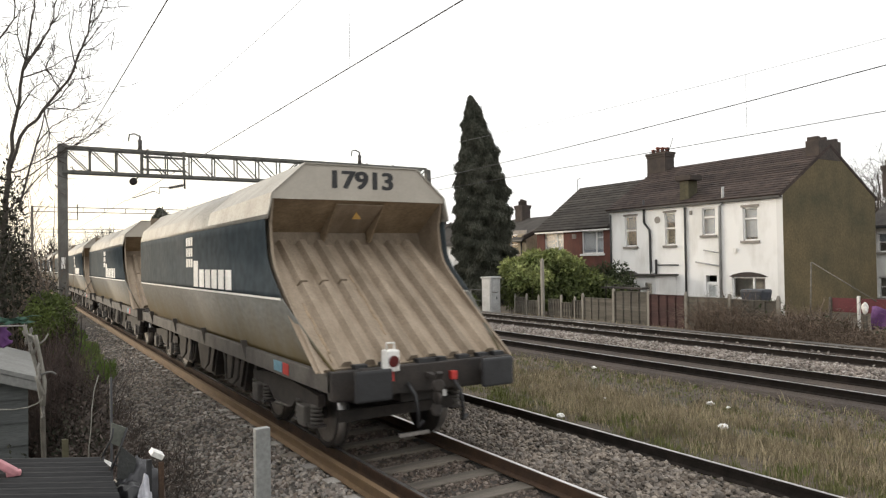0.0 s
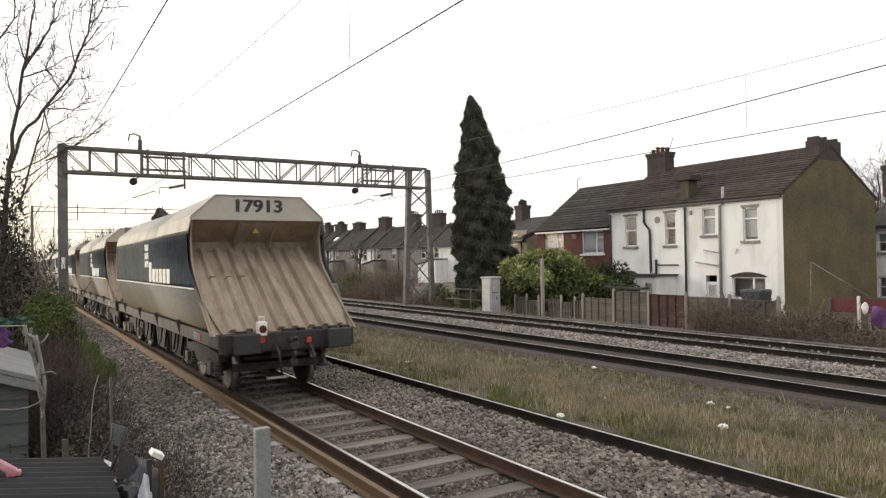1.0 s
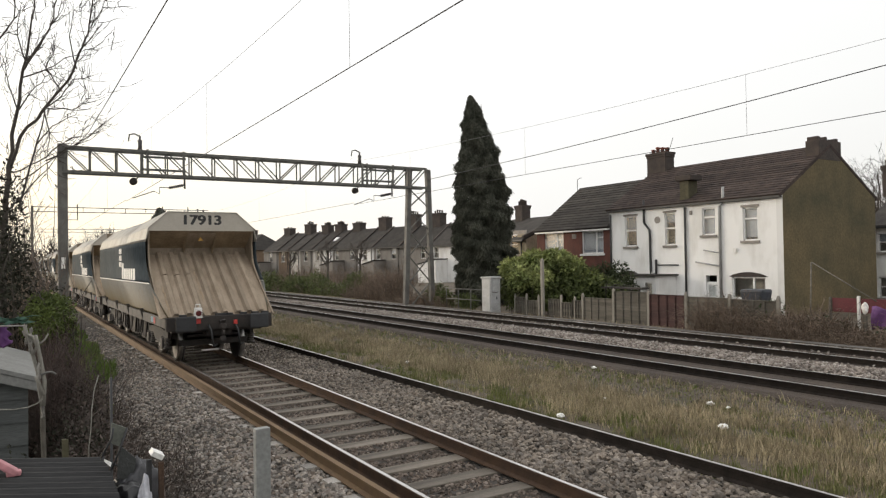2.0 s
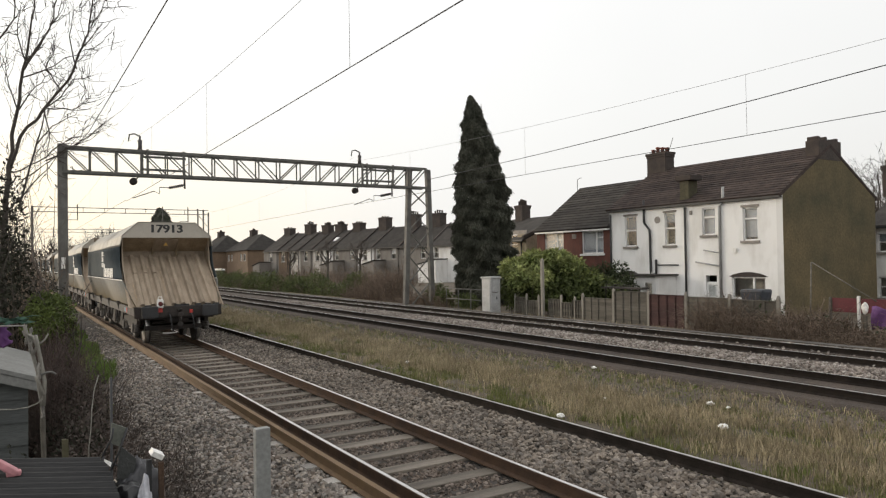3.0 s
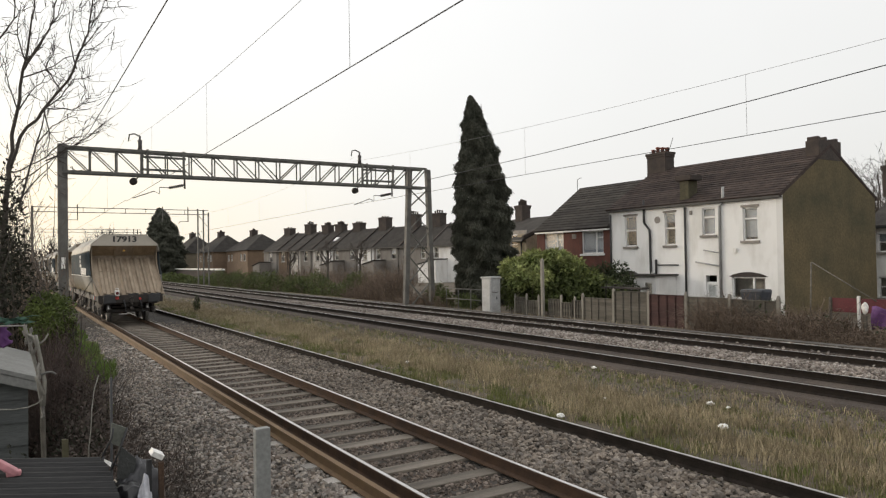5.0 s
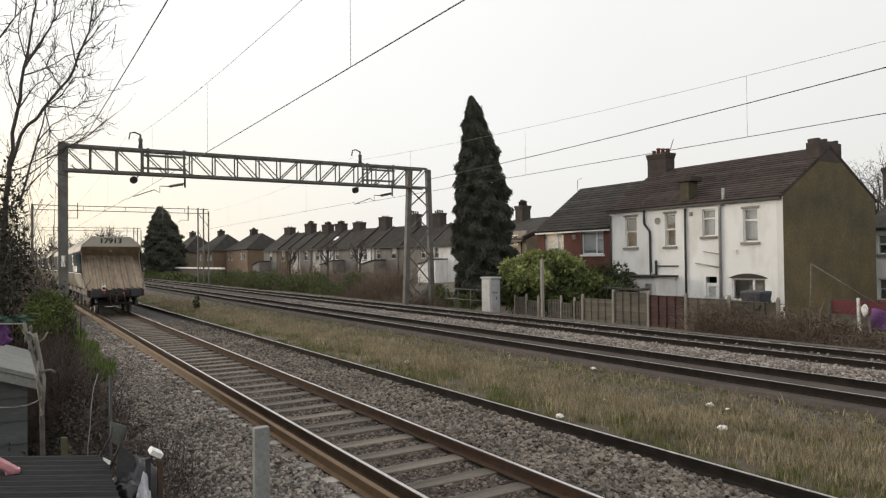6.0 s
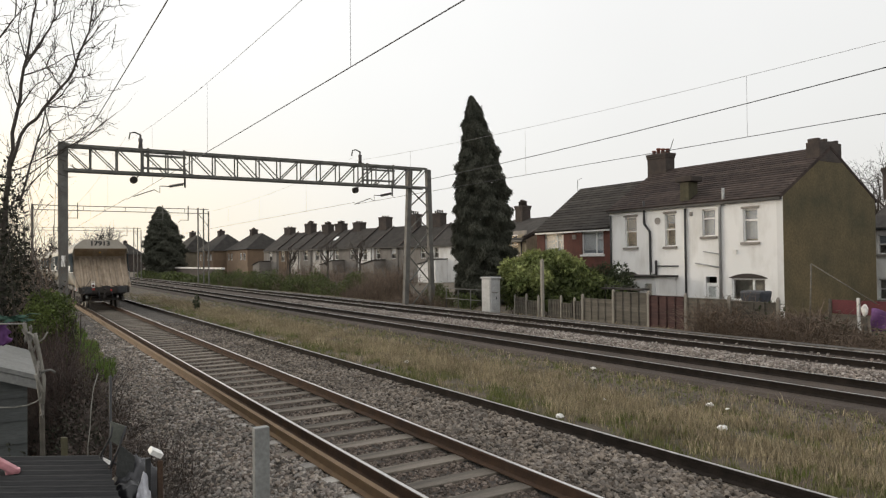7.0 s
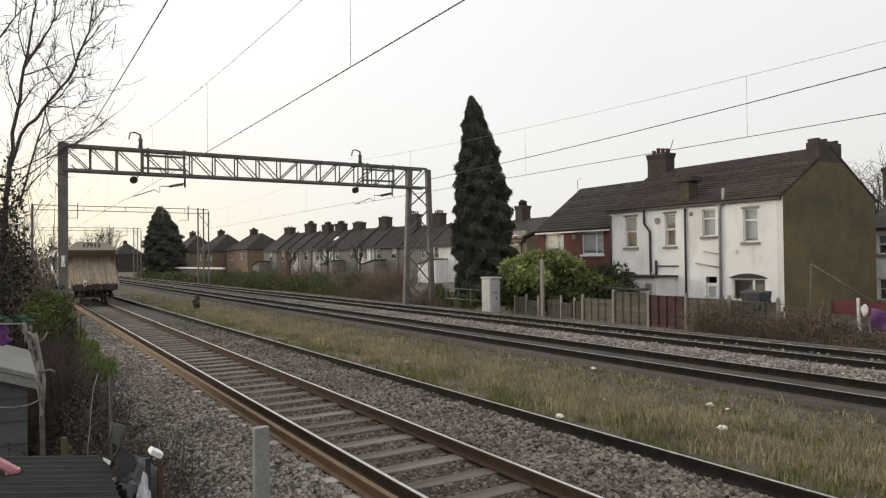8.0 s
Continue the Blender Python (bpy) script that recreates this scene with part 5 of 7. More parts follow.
for u_, w_, wall_, st_ in ROW:
    terrace_house(73.5 + 0.966 * u_, w_, 48.6 - 0.259 * u_, 4.5, 7.38 + 0.04 * (st_ % 2), wall_, "roof", st_, turn=15.0, stacks=[(c - u_, h, p) for c, h, p in STACKS if u_ <= c < u_ + w_])


# ---- scattered stones, grass, leaves and twigs ----
def scatter_solid(name, base_v, base_f, pts, sizes, material, label, category, squash=0.7, seed=1):
    """Many small rough solids in one mesh: base shape, jittered, turned and scaled at each point."""
    rs = np.random.RandomState(seed)
    bv, bf = np.array(base_v, float), np.array(base_f)
    n, k = len(pts), len(bv)
    v = bv[None] * (1 + rs.uniform(-0.28, 0.28, (n, k, 1))) * np.asarray(sizes)[:, None, None]
    v[:, :, 2] *= squash
    a = rs.uniform(0, 2 * np.pi, n)
    c, s = np.cos(a)[:, None], np.sin(a)[:, None]
    x, y = v[:, :, 0] * c - v[:, :, 1] * s, v[:, :, 0] * s + v[:, :, 1] * c
    b = rs.uniform(-0.6, 0.6, n)[:, None]
    z = v[:, :, 2] * np.cos(b) + x * np.sin(b)
    x = x * np.cos(b) - v[:, :, 2] * np.sin(b)
    v = np.stack([x, y, z], 2) + np.asarray(pts)[:, None, :]
    f = bf[None] + (np.arange(n) * k)[:, None, None]
    return tagged(raw(name, v.reshape(-1, 3).tolist(), f.reshape(-1, bf.shape[1]).tolist(), material), label, category, "", "stuff")


ROCK_V = [(0, 0, 1), (0.9, 0.1, 0.3), (0.2, 0.85, 0.35), (-0.8, 0.3, 0.2), (-0.3, -0.9, 0.3), (0.6, -0.6, -0.5), (0.5, 0.6, -0.5), (-0.6, 0.5, -0.6), (-0.5, -0.5, -0.6)]
ROCK_F = [(0, 1, 2), (0, 2, 3), (0, 3, 4), (0, 4, 1), (1, 5, 6), (1, 6, 2), (2, 6, 7), (2, 7, 3), (3, 7, 8), (3, 8, 4), (4, 8, 5), (4, 5, 1), (5, 8, 7), (5, 7, 6)]


def prof_z(prof, x):
    return np.interp(x, [p[0] for p in prof], [p[1] for p in prof])


NEAR_PROF = [(1.3, -0.60), (2.2, -0.30), (2.9, -0.20), (3.3, -0.20), (5.6, -0.20), (6.2, -0.19), (7.05, -0.17)]
FAR_PROF = [(11.7, -0.42), (12.3, -0.16), (15.0, -0.16), (15.3, -0.08), (16.0, -0.08), (16.3, -0.15), (18.9, -0.15), (19.4, -0.12), (20.3, -0.38)]
rs = np.random.RandomState(11)
# dense close by, thinner far off
n = 66000
ys_ = 4.2 + 30 * rs.beta(1.0, 2.1, n)
xs_ = rs.uniform(1.35, 6.98, n)
near_rail = (np.abs(xs_ - 3.665) < 0.10) | (np.abs(xs_ - 5.17) < 0.10) | (np.abs(xs_ - 3.41) < 0.11)
bay = (xs_ > 3.08) & (xs_ < 5.48)
on_sleeper = bay & (np.abs((ys_ - 1.62 + 0.35) % 0.70 - 0.35) < 0.125) & (rs.uniform(0, 1, n) < 0.94)
keep = ~near_rail & ~on_sleeper
xs_, ys_ = xs_[keep], ys_[keep]
inner = (xs_ > 3.45) & (xs_ < 5.30)
zz = prof_z(NEAR_PROF, xs_) + rs.uniform(-0.012, 0.022, len(xs_)) + np.where((xs_ > 3.30) & (xs_ < 5.48), -0.004, np.where((xs_ > 2.95) & (xs_ < 5.85), 0.022, 0.0))
big = np.where(xs_ > 5.5, 1.2, 1.0) * rs.uniform(0.020, 0.046, len(xs_))
outer = xs_ > 5.5
rough_ = outer & (rs.uniform(0, 1, len(xs_)) < 0.92)
zz = zz + np.where(outer, rs.uniform(-0.01, 0.035, len(xs_)), 0.0)
scatter_solid("ballast_stones", ROCK_V, ROCK_F, np.stack([xs_, ys_, zz], 1)[rough_], big[rough_] * 0.95, M["stone_tan"], "rough tan and grey ballast stones heaped beside the lone rail", "ballast", seed=6)
inner_or_outer = inner | outer
scatter_solid("ballast_stones", ROCK_V, ROCK_F, np.stack([xs_, ys_, zz], 1)[~inner_or_outer], big[~inner_or_outer], M["stone"], "loose brown and grey ballast stones", "ballast")
scatter_solid("ballast_stones", ROCK_V, ROCK_F, np.stack([xs_, ys_, zz], 1)[inner], big[inner] * 0.8, M["stone_bay"], "dirty brown ballast packed between the sleepers", "ballast", seed=5)
n = 26000
ys_ = 5 + 42 * rs.beta(1.0, 1.6, n)
xs_ = np.concatenate([rs.uniform(14.95, 16.2, n // 2), rs.uniform(14.6, 19.4, n // 6), rs.uniform(18.7, 19.28, n - n // 2 - n // 6)])
keep = (np.abs(xs_ - 12.8) > 0.1) & (np.abs(xs_ - 14.305) > 0.1) & (np.abs(xs_ - 16.92) > 0.1) & (np.abs(xs_ - 18.425) > 0.1)
xs_, ys_ = xs_[keep], ys_[keep]
scatter_solid("ballast_stones", ROCK_V, ROCK_F, np.stack([xs_, ys_, prof_z(FAR_PROF, xs_) + rs.uniform(-0.01, 0.03, len(xs_))], 1), rs.uniform(0.025, 0.055, len(xs_)), M["stone2"], "pale grey ballast stones between the far tracks", "ballast", seed=2)


def blades(name, pts, h, w, material, label, category="grass", lean=0.5, seed=3):
    """Grass: one thin bent blade (three triangles) at each point."""
    r = np.random.RandomState(seed)
    n = len(pts)
    p = np.asarray(pts, float)
    h = h * r.uniform(0.5, 1.2, n)
    a = r.uniform(0, 2 * np.pi, n)
    side = np.stack([np.cos(a), np.sin(a), np.zeros(n)], 1) * (w * r.uniform(0.6, 1.4, n))[:, None]
    b = r.uniform(0, 2 * np.pi, n)
    tip = np.stack([np.cos(b) * lean * h * r.uniform(0.1, 1, n), np.sin(b) * lean * h * r.uniform(0.1, 1, n), h], 1)
    mid = tip * np.array([0.35, 0.35, 0.58])
    v = np.stack([p - side, p + side, p + mid - side * 0.7, p + mid + side * 0.7, p + tip], 1)
    i = (np.arange(n) * 5)[:, None]
    f = [tuple(q) for q in (i + np.array([[0, 1, 3, 2]])).tolist()] + [tuple(q) for q in (i + np.array([[2, 3, 4]])).tolist()]
    return tagged(raw(name, v.reshape(-1, 3).tolist(), f, material), label, category, "", "stuff")


def leaf_mesh(name, pts, normals, size, material, parent=None, label="", droop=0.0, long=1.0, seed=4, kind="", category="", wide=0.33):
    """Leaves: a folded four-cornered leaf at each point, turned about at random."""
    r = np.random.RandomState(seed)
    p = np.asarray(pts, float)
    n = len(p)
    d = r.normal(0, 1, (n, 3)) + np.asarray(normals) * 1.2
    d[:, 2] -= droop
    d /= np.linalg.norm(d, axis=1)[:, None]
    t = np.cross(d, r.normal(0, 1, (n, 3)))
    t /= np.linalg.norm(t, axis=1)[:, None] + 1e-9
    s = (size * r.uniform(0.55, 1.4, n))[:, None]
    nn = np.cross(d, t)
    v = np.stack([p, p + d * s * 0.5 * long + t * s * wide + nn * s * 0.1, p + d * s * long, p + d * s * 0.5 * long - t * s * wide + nn * s * 0.1], 1)
    i = (np.arange(n) * 4)[:, None]
    f = (i + np.array([[0, 1, 2]])).tolist() + (i + np.array([[0, 2, 3]])).tolist()
    ob = raw(name, v.reshape(-1, 3).tolist(), f, material)
    if parent:
        ob.parent = parent
    return tagged(ob, label, category, "", kind)


def clump_points(blobs, n, seed, rough=0.35):
    """Points near the skin of several ellipsoids (x, y, z, rx, ry, rz), with a ragged outline."""
    r = np.random.RandomState(seed)
    wts = np.array([b[3] * b[5] + b[4] * b[5] + b[3] * b[4] for b in blobs])
    pick = r.choice(len(blobs), n, p=wts / wts.sum())
    b = np.array(blobs)[pick]
    d = r.normal(0, 1, (n, 3))
    d /= np.linalg.norm(d, axis=1)[:, None]
    rad = 1 - np.abs(r.normal(0, rough, n))
    rad = np.clip(rad, 0.1, 1.0) * (1 + 0.16 * np.sin(d[:, 0] * 7 + b[:, 0] * 5) * np.sin(d[:, 1] * 6 + d[:, 2] * 8 + b[:, 1]))
    return b[:, :3] + d * b[:, 3:6] * rad[:, None], d


def twigs(name, starts, ends, r0, material, label, category="shrub", arch=0.3, seed=5, steps=4, kind="stuff", parent=None, wobble=0.08):
    """Thin three-sided stems that arch from starts to ends, in one mesh."""
    r = np.random.RandomState(seed)
    a, b = np.asarray(starts, float), np.asarray(ends, float)
    n = len(a)
    L = np.linalg.norm(b - a, axis=1)
    rad = r0 * r.uniform(0.5, 1.4, n)
    u = np.linspace(0, 1, steps + 1)
    mid = a[:, None] + (b - a)[:, None] * u[None, :, None]
    mid[:, :, 2] += (arch * L)[:, None] * (4 * u * (1 - u))[None]
    mid[:, 1:] += r.normal(0, 1, (n, steps, 3)) * (wobble * L)[:, None, None]
    tri = np.array([(1, 0, 0), (-0.5, 0.87, 0), (-0.5, -0.87, 0)])
    dirs = (b - a) / (L[:, None] + 1e-9)
    s = np.cross(dirs, np.array([0.3, 0.5, 0.81]))
    s /= np.linalg.norm(s, axis=1)[:, None]
    t = np.cross(dirs, s)
    taper = (1 - 0.75 * u)
    ring = (s[:, None, None] * tri[None, None, :, 0:1] + t[:, None, None] * tri[None, None, :, 1:2]) * (rad[:, None] * taper[None])[:, :, None, None]
    v = (mid[:, :, None] + ring).reshape(-1, 3)
    f = []
    base = (np.arange(n) * (steps + 1) * 3)[:, None]
    for k in range(steps):
        for j in range(3):
            f += (base + np.array([[k * 3 + j, k * 3 + (j + 1) % 3, k * 3 + 3 + (j + 1) % 3, k * 3 + 3 + j]])).tolist()
    ob = raw(name, v.tolist(), f, material)
    if parent:
        ob.parent = parent
    return tagged(ob, label, category, "", kind) if kind or label else ob


# dead grass verge between the tracks, with greener strips by the lone rail
rs = np.random.RandomState(21)


def verge(n, x0, x1, y0, y1, bias):
    yy = y0 + (y1 - y0) * rs.beta(1.0, bias, n)
    xx = rs.uniform(x0, x1, n)
    return xx, yy


def tufts(xx, yy, per, spread):
    """Each point becomes a tuft of blades; gives their places and a height factor shared by the tuft."""
    m = len(xx)
    x = np.repeat(xx, per) + rs.normal(0, spread, m * per)
    y = np.repeat(yy, per) + rs.normal(0, spread, m * per)
    return x, y, np.repeat(rs.uniform(0.45, 1.5, m), per)


def verge_z(x):
    return np.interp(x, [7.1, 7.6, 11.8, 12.2], [-0.3, -0.2, -0.22, -0.4])


xx, yy = verge(26000, 7.5, 11.9, 3.2, 70, 2.4)
patch = np.array([noise.noise((x * 0.9, y * 0.5, 3.0)) + 0.7 * noise.noise((x * 2.6, y * 1.7, 7.0)) for x, y in zip(xx, yy)])
dense_ = np.interp(xx, [7.5, 7.9, 8.6, 9.6, 10.3, 10.9, 11.9], [0.0, 0.22, 0.9, 0.9, 0.42, 0.10, 0.04])
dry = rs.uniform(0, 1, len(xx)) < dense_ * np.clip(0.75 + patch * 1.1, 0.05, 1.0)
tx, ty, th = tufts(xx[dry], yy[dry], 9, 0.05)
blades("dry_grass", np.stack([tx, ty, verge_z(tx)], 1), 0.16 * th, 0.0048, M["straw"], "tufts of dead straw-coloured grass", lean=0.65)
xx, yy = verge(26000, 7.25, 11.9, 3.2, 70, 2.4)
patch = np.array([noise.noise((x * 1.1, y * 0.6, 9.0)) + 0.7 * noise.noise((x * 2.9, y * 1.9, 1.0)) for x, y in zip(xx, yy)])
dense_ = np.interp(xx, [7.25, 7.5, 8.3, 8.9, 10.0, 11.9], [0.25, 0.95, 0.95, 0.6, 0.22, 0.14])
green = rs.uniform(0, 1, len(xx)) < dense_ * np.clip(0.55 + patch * 1.5, 0.0, 1.0)
tx, ty, th = tufts(xx[green], yy[green], 7, 0.04)
blades("green_grass", np.stack([tx, ty, verge_z(tx)], 1), 0.085 * th, 0.006, M["grass"], "short green grass and moss along the rail", seed=8)
xx, yy = verge(14000, 1.15, 2.5, 14, 60, 1.3)
m_ = xx < 1.5 + 0.04 * (yy - 10)
blades("green_grass", np.stack([xx, yy, np.interp(xx, [1.4, 2.4], [-0.60, -0.33])], 1)[m_], 0.20, 0.008, M["grass"], "rough green grass on the ballast shoulder", seed=9)
xx, yy = rs.uniform(1.55, 2.45, 12000), rs.uniform(17, 36, 12000)
m_ = (xx - 1.5) < 0.25 + 0.05 * (yy - 17) + 0.3 * np.sin(yy * 1.7)
blades("green_grass", np.stack([xx, yy, np.interp(xx, [1.3, 2.2, 2.9], [-0.60, -0.31, -0.2])], 1)[m_], 0.15, 0.009, M["grass"], "bright green grass on the ballast shoulder", seed=19)
xx, yy = rs.uniform(1.5, 2.6, 15000), rs.uniform(18.5, 38, 15000)
m_ = np.abs(xx - 1.95 - 0.012 * (yy - 19)) < 0.22 + 0.14 * np.sin(yy * 1.3) + 0.10 * np.sin(yy * 3.7)
blades("green_grass", np.stack([xx, yy, np.interp(xx, [1.3, 2.2, 2.9], [-0.60, -0.31, -0.2])], 1)[m_], 0.24, 0.011, M["grass_fresh"], "fresh green grass growing on the ballast shoulder", seed=29)
# low weeds and rubble on the bare side of the verge
xx, yy = rs.uniform(9.8, 12.4, 9000), 5 + 40 * rs.beta(1, 1.6, 9000)
scatter_solid("rubble", ROCK_V, ROCK_F, np.stack([xx, yy, np.full(9000, -0.215)], 1), rs.uniform(0.010, 0.034, 9000), M["stone_bay"], "scattered stones on the bare verge", "ballast", seed=14)
xx, yy = rs.uniform(9.6, 12.3, 9000), 5 + 50 * rs.beta(1, 1.8, 9000)
blades("weeds", np.stack([xx, yy, np.full(9000, -0.24)], 1), 0.10, 0.006, M["grass"], "low weeds on the bare side of the verge", "weeds", seed=15)
xx, yy = rs.uniform(19.3, 21.0, 9000), rs.uniform(7, 60, 9000)
blades("dry_grass", np.stack([xx, yy, np.full(9000, -0.32)], 1), 0.22, 0.007, M["straw"], "dead grass below the garden fences", seed=16)

for i, (x, y, s_) in enumerate(((10.45, 8.1, 0.06), (11.7, 12.3, 0.05), (7.7, 8.9, 0.06), (9.2, 6.9, 0.07), (8.6, 15.8, 0.06), (10.4, 7.7, 0.03), (9.3, 9.5, 0.03))):
    bm = bmesh.new()
    bmesh.ops.create_icosphere(bm, subdivisions=2, radius=s_)
    for v in bm.verts:
        v.co = Vector((v.co.x * 1.3, v.co.y, v.co.z * 0.6)) * (1 + 0.5 * noise.noise(v.co * 25 + Vector((i * 3, 0, 0))))
    o = solo("litter", bm, M["white"], "crumpled scrap of white litter in the grass", "litter", "litter on the verge")
    o.matrix_world = pose(x, y, -0.13)


# ---- trees ----
def conifer(at, h, rad, n, seed, label, size=0.42):
    t = thing("conifer", label, "tree", at=at)
    part("trunk", tubed((0, 0, -0.3), (0, 0, h * 0.96), rad * 0.10, 0.02, 8), M["bark"], t)
    r = np.random.RandomState(seed)
    u = r.beta(1.0, 1.45, n)
    prof_ = np.interp(u, [0, 0.08, 0.30, 0.45, 0.6, 0.75, 0.9, 0.97, 1.0], [0.80, 0.88, 0.97, 0.93, 0.80, 0.57, 0.30, 0.13, 0.02])
    a = r.uniform(0, 2 * np.pi, n)
    lumps = 1 + 0.13 * np.sin(a * 5 + u * 23) + 0.10 * np.sin(a * 9 - u * 41) + 0.08 * np.sin(u * 90 + a * 2) + 0.12 * np.sin(u * 47 + a * 3) * np.sin(a * 2 + u * 13)
    rr = rad * prof_ * lumps * np.clip(1 - np.abs(r.normal(0, 0.16, n)), 0.2, 1)
    lean = -0.062 * h * u ** 3.0
    P_ = np.stack([rr * np.cos(a) + lean, rr * np.sin(a), 0.15 + u * (h - 0.15)], 1)
    N_ = np.stack([np.cos(a), np.sin(a), np.full(n, -0.4)], 1)
    leaf_mesh("crown", P_, N_, size, M["conifer"], t, "dense dark green drooping foliage", droop=2.3, long=2.0, seed=seed, wide=0.2)
    # a hidden dark core of inner branches
    m = 260
    uu = r.uniform(0.03, 0.93, m)
    aa = r.uniform(0, 2 * np.pi, m)
    R_ = rad * np.interp(uu, [0, 0.16, 0.6, 1], [0.75, 0.85, 0.5, 0.02])
    S_ = np.stack([np.zeros(m), np.zeros(m), uu * h], 1)
    E_ = np.stack([R_ * np.cos(aa), R_ * np.sin(aa), uu * h - 0.3], 1)
    twigs("branches", S_, E_, 0.035, M["bark"], "", "", arch=0.05, seed=seed, kind="", parent=t)
    return t


conifer((25.42, 36.4, -0.3), 13.1, 1.72, 170000, 31, "tall dark green conifer with drooping sprays and a ragged tip", size=0.105)
conifer((28.2, 160.0, -0.4), 15.2, 3.9, 60000, 32, "distant dark conifer with a broad base", size=0.27)


def bare_tree(name, at, limbs, label, n_twig, seed, base_r=0.12, twig_len=0.7, twig_r=0.006, spread=0.6):
    """Limbs as paths of (x, y, z, radius); twigs break out of them again and again."""
    t = thing(name, label, "tree", at=at)
    r = np.random.RandomState(seed)
    starts, dirs = [], []
    for path in limbs:
        bm = bmesh.new()
        pts = [Vector(q[:3]) for q in path]
        for (p, q), (ra, rb) in zip(zip(pts[:-1], pts[1:]), zip([q[3] for q in path][:-1], [q[3] for q in path][1:])):
            steps = 3
            prev = p
            for k in range(1, steps + 1):
                c = p.lerp(q, k / steps)
                if k < steps:
                    c += Vector(r.normal(0, 0.02 * (q - p).length, 3))
                tube(bm, prev, c, ra + (rb - ra) * (k - 1) / steps, ra + (rb - ra) * k / steps, 6, caps=False)
                starts.append(c.copy())
                dirs.append((q - p).normalized())
                prev = c
        part("limb", bm, M["bark"], t)
    S_, E_ = [], []
    for gen in range(3):
        new_s, new_d = [], []
        cnt = n_twig // 3
        ln = twig_len * (1, 0.62, 0.4)[gen]
        for k in range(cnt):
            j = r.randint(len(starts))
            d = Vector(dirs[j]) * 0.8 + Vector(r.normal(0, spread, 3)) + Vector((0, 0, 0.25))
            d.normalize()
            e = Vector(starts[j]) + d * ln * r.uniform(0.4, 1.3)
            S_.append(tuple(starts[j]))
            E_.append(tuple(e))
            for w_ in (0.45, 0.8, 1.0):
                new_s.append(Vector(starts[j]).lerp(e, w_))
                new_d.append(d)
        starts, dirs = new_s, new_d
    twigs("twig", S_, E_, twig_r, M["bark"], "", "", arch=-0.07, seed=seed, kind="stuff", parent=t, wobble=0.035)
    return t


def in_plane(pts, y, r0, r1, depth=0.0):
    """Waypoints (x, z) as a limb in the upright plane at y, getting thinner."""
    n_ = len(pts) - 1
    return [(x, y + depth * i / n_, z, 0.58 * (r0 + (r1 - r0) * i / n_)) for i, (x, z) in enumerate(pts)]


YT = 11.7
bare_tree("bare_tree", (0, 0, 0), [
    in_plane([(-0.10, -0.6), (-0.10, 1.5), (-0.06, 3.2), (-0.02, 3.9)], YT, 0.09, 0.055),
    in_plane([(-0.02, 3.9), (0.07, 4.6), (0.17, 5.35), (0.24, 5.75), (0.32, 6.3), (0.36, 7.0)], YT, 0.05, 0.012, 0.4),
    in_plane([(0.18, 5.30), (0.32, 5.55), (0.48, 5.85), (0.62, 6.4), (0.70, 7.0)], YT, 0.028, 0.010, -0.3),
    in_plane([(-0.02, 3.8), (0.12, 4.3), (0.40, 4.7), (0.72, 5.15), (0.86, 5.55), (0.98, 5.85), (1.03, 6.25), (1.05, 6.9)], YT, 0.045, 0.012, -0.5),
    in_plane([(0.10, 3.3), (0.25, 3.95), (0.42, 4.6), (0.50, 5.1)], YT + 0.3, 0.03, 0.010, 0.3),
    in_plane([(-0.06, 3.2), (0.25, 3.65), (0.5, 3.95), (0.66, 4.25)], YT + 0.2, 0.022, 0.008, 0.4),
    in_plane([(-0.35, 5.3), (-0.10, 5.75), (0.06, 6.05), (0.08, 6.6)], YT, 0.03, 0.012, 0.2),
    in_plane([(-0.10, 3.0), (-0.5, 4.2), (-0.35, 5.3), (-0.6, 6.6)], YT, 0.05, 0.012, 0.4),
] + [in_plane(q, YT, 0.019, 0.007, 0.1 * (-1) ** k) for k, q in enumerate((
    [(0.16, 5.18), (0.57, 5.42), (0.98, 5.73)], [(0.41, 4.75), (0.64, 4.94), (0.79, 5.21), (0.98, 5.26), (1.08, 5.31)], [(0.43, 4.77), (0.79, 4.78), (1.0, 4.95)],
    [(0.34, 4.24), (0.52, 4.5), (0.75, 4.65)], [(0.44, 4.0), (0.8, 4.25), (1.09, 4.49), (1.39, 4.78)], [(0.14, 3.7), (0.59, 4.06)], [(0.2, 5.41), (0.1, 5.79), (0.15, 6.3)],
    [(0.2, 5.41), (0.42, 5.76), (0.61, 6.13), (0.67, 6.39)], [(0.85, 5.39), (0.76, 5.89), (0.83, 6.3)], [(0.95, 5.75), (1.2, 6.1)], [(1.04, 6.03), (1.22, 6.41)],
    [(0.1, 4.69), (-0.01, 5.03), (-0.05, 5.32)], [(0.1, 4.69), (0.31, 5.07), (0.53, 5.31)], [(0.41, 4.75), (0.49, 4.41), (0.45, 3.99)], [(0.02, 3.8), (0.34, 3.98), (0.63, 4.26), (0.82, 4.4)], [(0.66, 5.03), (0.45, 5.34), (0.57, 5.69)]))], "bare winter tree with dark forking branches beside a garden", 900, 41, twig_len=0.50, twig_r=0.0052, spread=0.5)
